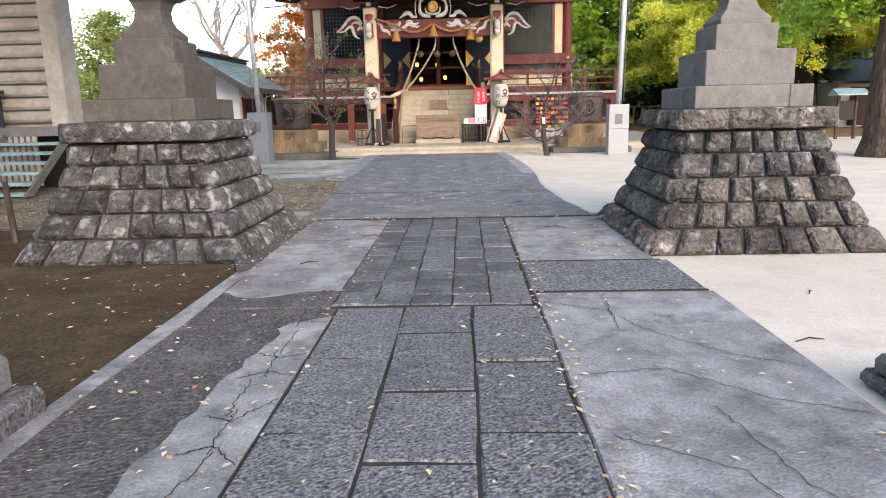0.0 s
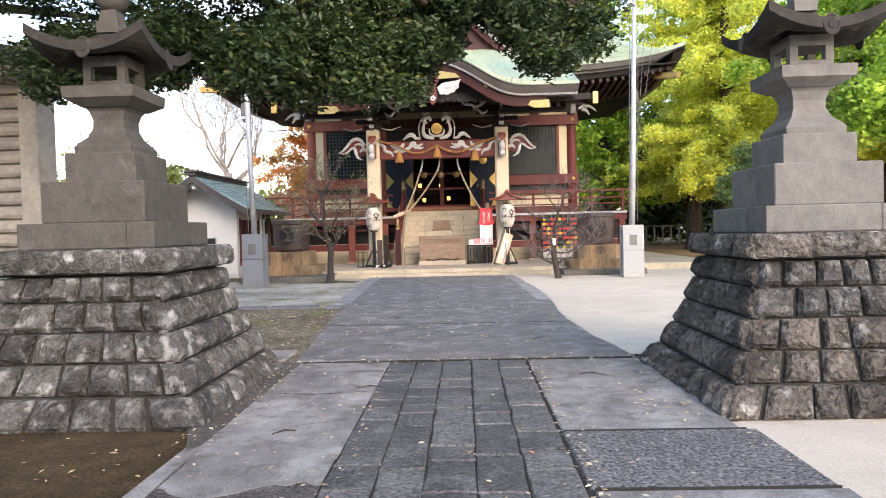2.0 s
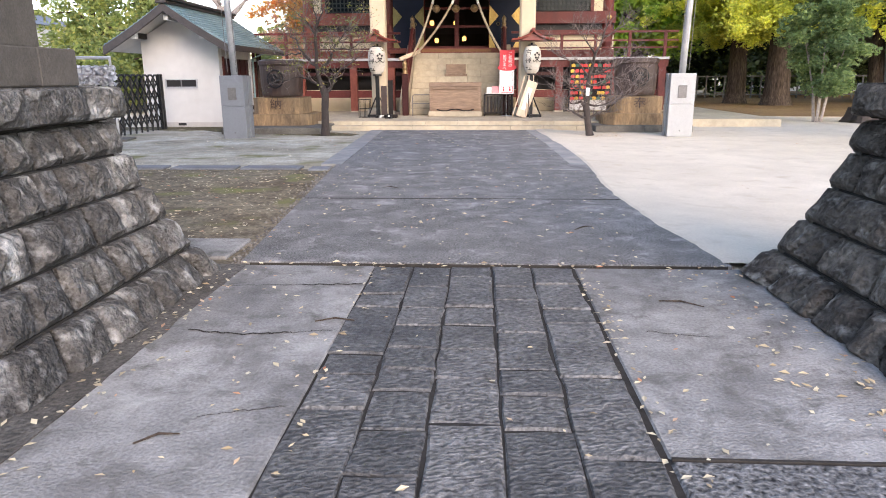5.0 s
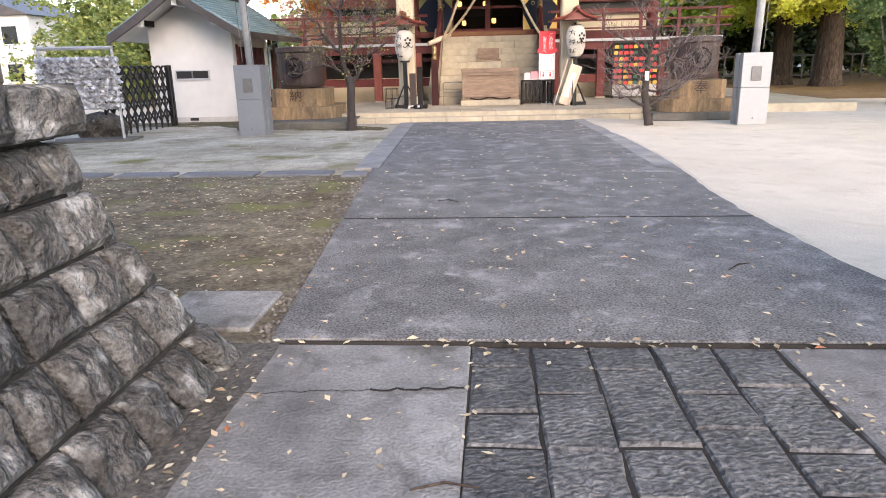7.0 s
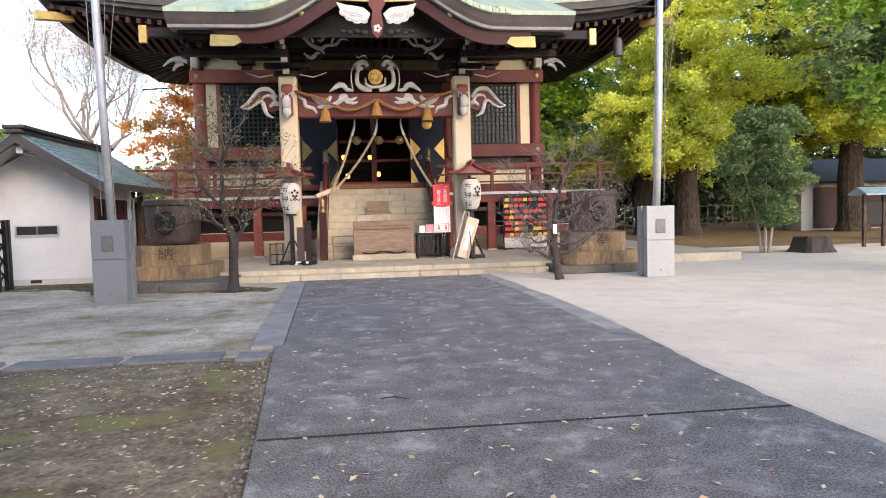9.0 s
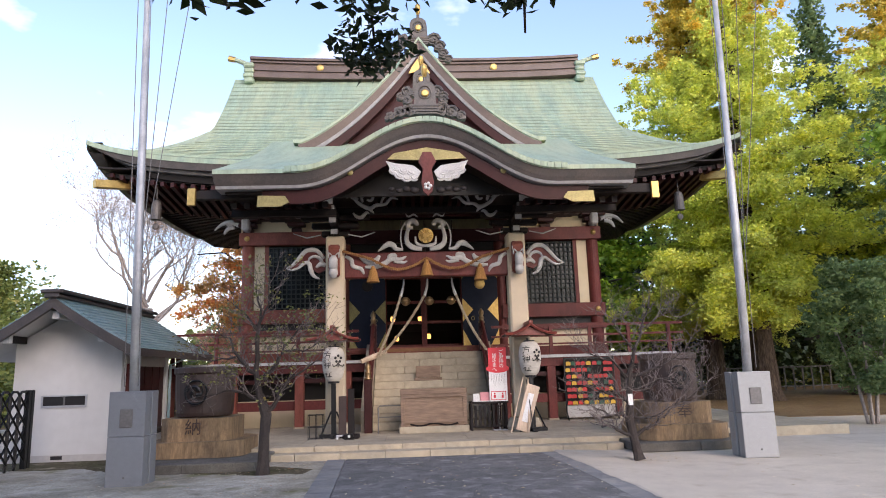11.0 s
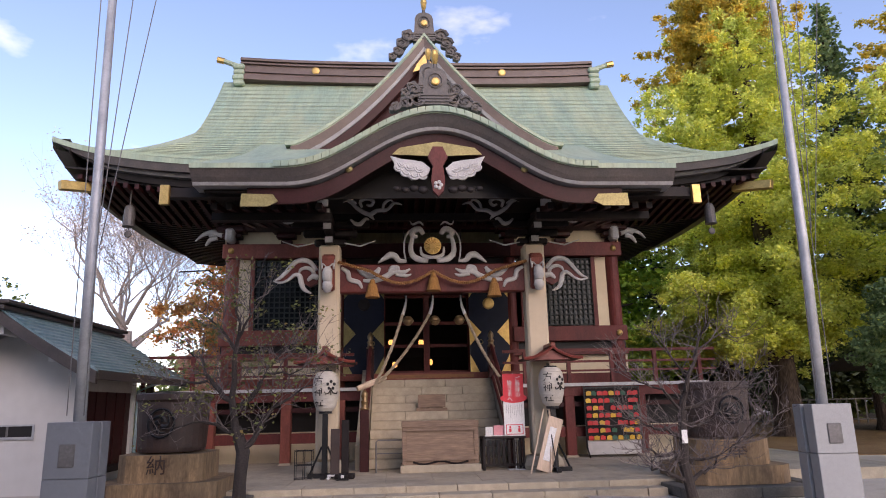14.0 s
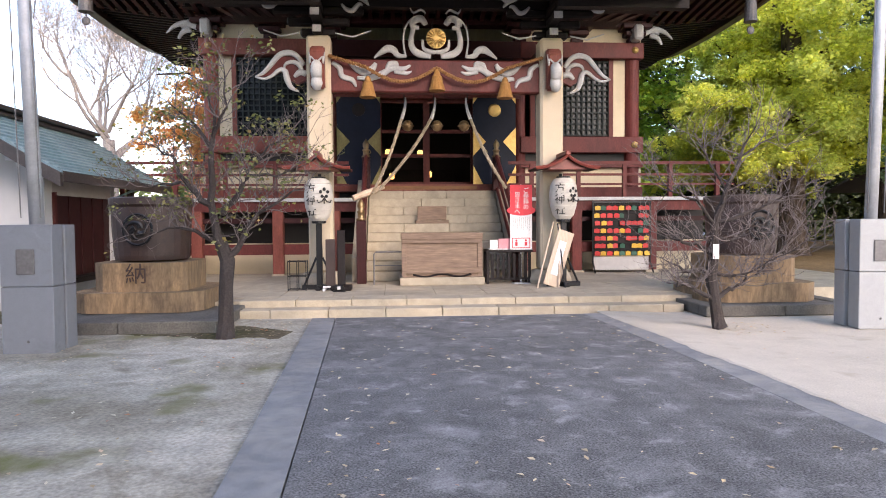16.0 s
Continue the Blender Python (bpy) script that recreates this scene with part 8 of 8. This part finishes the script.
rp = plum((2.82, 22.3, -0.03), "bare leaning plum tree with many pale twigs and a tag", 66, [(0, 0), (-0.03, 0.15), (-0.08, 0.4), (-0.15, 0.85), (-0.12, 1.2), (-0.1, 1.7)], [0.13, 0.1, 0.09, 0.1, 0.075, 0.06],
     [([(-0.1, 1.65), (0.0, 2.2), (0.2, 2.75), (0.3, 3.2)], 0.058), ([(-0.11, 0.5), (-0.36, 0.6), (-0.6, 0.73), (-0.8, 0.73), (-0.85, 0.9)], 0.045), ([(-0.05, 0.5), (0.17, 0.63), (0.45, 0.7), (0.6, 0.85), (0.86, 1.07)], 0.045), ([(0.58, 0.85), (0.9, 1.15), (1.2, 1.5), (1.6, 1.95)], 0.02), ([(0.8, 1.05), (1.2, 1.3), (1.5, 1.6)], 0.018),
      ([(-0.15, 0.85), (-0.33, 0.96), (-0.6, 0.96), (-0.95, 1.15)], 0.055), ([(-0.12, 1.2), (-0.4, 1.38), (-0.67, 1.42), (-0.95, 1.57)], 0.05), ([(-0.13, 0.95), (0.13, 0.84), (0.4, 0.92), (0.7, 1.15)], 0.035), ([(-0.1, 1.45), (0.3, 1.46), (0.6, 1.65), (1.0, 1.75)], 0.035), ([(-0.05, 1.75), (0.48, 1.9), (0.86, 2.07), (1.1, 2.3)], 0.035), ([(-0.1, 1.7), (-0.48, 2.07), (-0.95, 2.2), (-1.25, 2.5)], 0.03), ([(0.2, 2.75), (0.67, 3.0), (1.05, 3.2)], 0.022), ([(0.05, 2.3), (-0.3, 2.7), (-0.5, 3.0)], 0.025)], 2, 0)
b = B()
box(b, -0.19, -0.09, -0.125, -0.12, 1.15, 1.38, 0.001)
part("tag", b, M_WHITE, rp, "white name tag")

# pale bare tree far behind the hut
bt = thing("bare_tree", (-16.8, 50.0, -0.03), "tall pale leafless tree behind the hut", "tree")
rng = random.Random(71)
b = B()
tube(b, [(0, 0, 0), (0.1, 0, 3), (0, 0, 6)], [0.42, 0.34, 0.3], 10)
part("trunk", b, M_PALEBARK, bt)
ends = []
for k in range(7):
    b = B()
    a = k * 0.9
    branches(rng, b, (0, 0, 4.6 + 0.3 * k), (0.85 * math.cos(a), 0.85 * math.sin(a), 0.9), 3.3, 0.13, 5, ends, 0.26, (3, 4), 0.62, 0.1, 5)
    part("limb", b, M_PALEBARK, bt)
tips = [(x, y, z, 0.45) for x, y, z, d in ends if d < 2][::3]
leaves("foliage", tips, 1.0, 16000, 0.05, M_WITHERED, bt, 72, 0.1, 0.9)

# ---- paving stones, loose leaves, cracks ----
walkway = tagged(new("pavement_path"), "old stone paving of the approach path", "pavement", kind="structure")
b = B()
box(b, -0.86, 0.74, -4, 9.84, -0.16, -0.009)
part("joint_bed", b, M_MORTAR, walkway)
rng = random.Random(90)


def paver(x0, x1, y0, y1, top, m, name):
    """One worn stone: an uneven eight-sided outline, chipped edge and a slightly dished top."""
    b = B()
    j = lambda k=1.0: rng.uniform(-0.008, 0.006) * k
    xm, ym = (x0 + x1) / 2 + 0.03 * rng.uniform(-1, 1), (y0 + y1) / 2 + 0.03 * rng.uniform(-1, 1)
    ring = [(x0 - j(), y0 - j()), (xm, y0 - j(1.3)), (x1 + j(), y0 - j()), (x1 + j(1.3), ym), (x1 + j(), y1 + j()), (xm, y1 + j(1.3)), (x0 - j(), y1 + j()), (x0 - j(1.3), ym)]
    lo = [b.verts.new((x, y, -0.1)) for x, y in ring]
    mid = [b.verts.new((x, y, top - 0.014)) for x, y in ring]
    tilt = (rng.uniform(-0.012, 0.012), rng.uniform(-0.012, 0.012))
    up = []
    for x, y in ring:
        e = rng.uniform(0.006, 0.02)
        d = Vector((xm - x, ym - y)).normalized()
        up.append(b.verts.new((x + d.x * e, y + d.y * e, top + rng.uniform(-0.003, 0.002) + tilt[0] * (x - xm) + tilt[1] * (y - ym))))
    c = b.verts.new((xm, ym, top + rng.uniform(-0.003, 0.003)))
    for i in range(8):
        k = (i + 1) % 8
        b.faces.new((lo[i], lo[k], mid[k], mid[i]))
        b.faces.new((mid[i], mid[k], up[k], up[i]))
        b.faces.new((up[i], up[k], c))
    part(name, b, m, walkway)


# large pitted slabs, three abreast
for c in range(3):
    y = 5.66 + (0.0, 0.03, 0.02)[c]
    first = True
    while y > -4:
        d = rng.uniform(0.55, 1.05) if not first else (1.05, 0.62, 0.3)[c]
        first = False
        paver(-0.775 + 0.503 * c + 0.004, -0.272 + 0.503 * c - 0.004, y - d + 0.008, y - 0.008, rng.uniform(-0.004, 0.006), M_GRANITE, "paving_stone")
        y -= d
# smaller dark pavers, five abreast
edges = [-0.84, -0.53, -0.24, 0.08, 0.38, 0.7]
for c in range(5):
    y = 5.72
    while y < 9.82:
        d = rng.choice((0.3, 0.36, 0.42, 0.55, 0.7, 0.26)) * rng.uniform(0.9, 1.1)
        y1 = min(y + d, 9.84)
        if 9.84 - y1 < 0.16:
            y1 = 9.84
        paver(edges[c] + 0.003, edges[c + 1] - 0.003, y + 0.006, y1 - 0.006, rng.uniform(-0.002, 0.006), M_PAVER, "paver")
        y = y1
# pale crazed strip along the slabs
b = B()
wob = [(-1.0 - 0.22 * max(0, math.sin((y - 0.6) * 0.62)) - 0.07 * noise.noise((0, y * 3, 0)) + rng.uniform(-0.035, 0.035), y) for y in steps(0.6, 5.3, 40)]
prism(b, [(-0.786, 0.6)] + [(-0.786, 5.45)] + wob[::-1], -0.05, -0.001, "z")
part("edging_strip", b, M_CONC, walkway)


def crack(pts, w, name="crack"):
    b = B()
    line = []
    for (xa, ya), (xb, yb) in zip(pts, pts[1:]):
        for k in range(14):
            u = k / 14
            line.append((xa + (xb - xa) * u + rng.uniform(-0.014, 0.014), ya + (yb - ya) * u + rng.uniform(-0.014, 0.014)))
    line.append(pts[-1])
    for (xa, ya), (xb, yb) in zip(line, line[1:]):
        dx, dy = xb - xa, yb - ya
        k = w / max(math.hypot(dx, dy), 1e-4)
        q = [b.verts.new((px, py, 0.0035)) for px, py in ((xa - dy * k, ya + dx * k), (xa + dy * k, ya - dx * k), (xb + dy * k, yb - dx * k), (xb - dy * k, yb + dx * k))]
        b.faces.new(q)
    part(name, b, M_MORTAR, walkway)


for pts in ([(0.78, 5.75), (1.2, 5.5), (1.35, 5.1), (1.75, 4.6), (2.1, 4.4)], [(0.8, 4.3), (1.3, 4.4), (1.7, 4.0), (2.1, 3.8)], [(1.2, 5.1), (1.25, 5.9)], [(1.4, 3.9), (1.5, 3.2), (1.9, 2.6)], [(0.85, 3.6), (1.3, 3.3), (1.5, 2.4)]):
    crack(pts, 0.0028)
for pts, w in (([(-1.75, 8.42), (-1.4, 8.36), (-1.13, 8.4)], 0.008), ([(-1.13, 8.4), (-0.86, 8.45)], 0.0025), ([(-1.9, 9.28), (-1.3, 9.33)], 0.003), ([(-1.3, 9.33), (-0.86, 9.36)], 0.009), ([(-1.25, 7.4), (-0.9, 7.5)], 0.0025), ([(0.95, 8.5), (1.3, 8.42)], 0.003)):
    crack(pts, w)


for i in range(9):
    y = 1.6 + 0.45 * i + rng.uniform(-0.1, 0.1)
    crack([(-1.12 + rng.uniform(0, 0.08), y), (-0.95, y + rng.uniform(-0.15, 0.15)), (-0.79, y + rng.uniform(-0.2, 0.2))], 0.003)
    crack([(-0.97 + rng.uniform(-0.05, 0.05), y), (-0.95 + rng.uniform(-0.08, 0.08), y + 0.45)], 0.003)


def litter(name, boxes, size, seed, z, label, material=M_DRYLEAF):
    """Fallen leaves lying flat over the given rectangles (x0, x1, y0, y1, count)."""
    r = np.random.default_rng(seed)
    vs, fs = [], []
    for x0, x1, y0, y1, count in boxes:
        for _ in range(count):
            x, y, a = r.uniform(x0, x1), r.uniform(y0, y1), r.uniform(0, 6.28)
            s = size * r.uniform(0.5, 1.4)
            ca, sa = math.cos(a) * s, math.sin(a) * s
            zz = z + 0.006
            i = len(vs)
            vs += [(x - ca, y - sa, zz), (x + 0.5 * sa - 0.1 * ca, y - 0.5 * ca - 0.1 * sa, zz + s * r.uniform(0.05, 0.4)), (x + ca, y + sa, zz + s * r.uniform(0, 0.35)), (x - 0.5 * sa, y + 0.5 * ca, zz + s * r.uniform(0, 0.3))]
            fs += [(i, i + 1, i + 2), (i, i + 2, i + 3)]
    me = bpy.data.meshes.new(name)
    me.from_pydata(vs, [], fs)
    me.materials.append(material)
    return tagged(new(name, me), label, "fallen leaves", kind="stuff")


litter("fallen_leaves", [(-2.1, 2.2, 1.0, 9.8, 330), (-1.95, -0.85, 2.0, 9.8, 130), (0.68, 0.84, 1.5, 9.8, 230), (1.4, 2.1, 7.3, 9.8, 120), (-2.1, -1.8, 6.9, 9.7, 90), (-0.85, -0.72, 3, 9.8, 50)], 0.021, 91, 0.0, "small dry leaves scattered over the paving")
litter("fallen_leaves", [(-5.2, -1.95, 2.0, 7.2, 200), (-8.0, -2.3, 9.8, 15.7, 2100), (-8.0, -3.2, 15.9, 24, 520), (2.2, 8.0, 2.0, 22.0, 260), (-5, -3.3, 21.5, 23.5, 160), (-6.5, -2.8, 23.0, 24.0, 160)], 0.024, 92, -0.024, "dry leaves strewn over the earth and sand")
litter("fallen_leaves", [(-2.2, 1.6, 9.95, 17.0, 330), (-2.4, 1.5, 17.0, 23.5, 230), (-1.9, 1.9, 9.78, 9.9, 46)], 0.027, 93, 0.014, "few dry leaves on the concrete approach")
litter("fallen_leaves", [(2.0, 3.6, 21.7, 22.8, 160)], 0.025, 94, -0.026, "dry leaves gathered under the plum tree")

# gravel along the edge of the slab
r = np.random.default_rng(95)
gv, gf = [], []
for _ in range(420):
    y = r.uniform(9.7, 16.0)
    x = slab_left(y) - abs(r.normal(0, 0.06)) - 0.01
    s = r.uniform(0.008, 0.026)
    i = len(gv)
    gv += [(x - s, y, -0.015), (x, y - s, -0.015), (x + s, y, -0.012), (x, y + s, -0.015), (x, y, -0.015 + s * 0.9)]
    gf += [(i, i + 1, i + 4), (i + 1, i + 2, i + 4), (i + 2, i + 3, i + 4), (i + 3, i, i + 4)]
me = bpy.data.meshes.new("gravel")
me.from_pydata(gv, [], gf)
me.materials.append(mat("grey_gravel", (0.16, 0.15, 0.135), 0.9, island=0.5, bump=0.2))
tagged(new("gravel", me), "grey gravel along the slab edge", "gravel", kind="stuff")

# small twigs dropped on the sand and paving
for x, y, a, ln, z in ((2.35, 4.9, 0.2, 0.1, -0.03), (-1.35, 7.2, 0.5, 0.09, 0.0), (1.3, 9.0, -0.4, 0.14, 0.0), (-0.9, 8.6, 0.1, 0.12, 0.0), (2.9, 6.0, 1.0, 0.05, -0.03), (1.0, 11.2, 0.7, 0.13, 0.014), (-1.2, 13.6, -0.3, 0.12, 0.014)):
    tw = thing("fallen_twig", (x, y, z), "thin brown twig lying on the ground", "twig", "fallen twigs")
    b = B()
    d = Vector((math.cos(a), math.sin(a), 0)) * ln
    tube(b, [-d, Vector((0, 0.02, 0.012)), d], [0.004, 0.006, 0.003], 5)
    for v in b.verts:
        v.co.z += 0.004
    part("twig", b, M_BARK, tw)
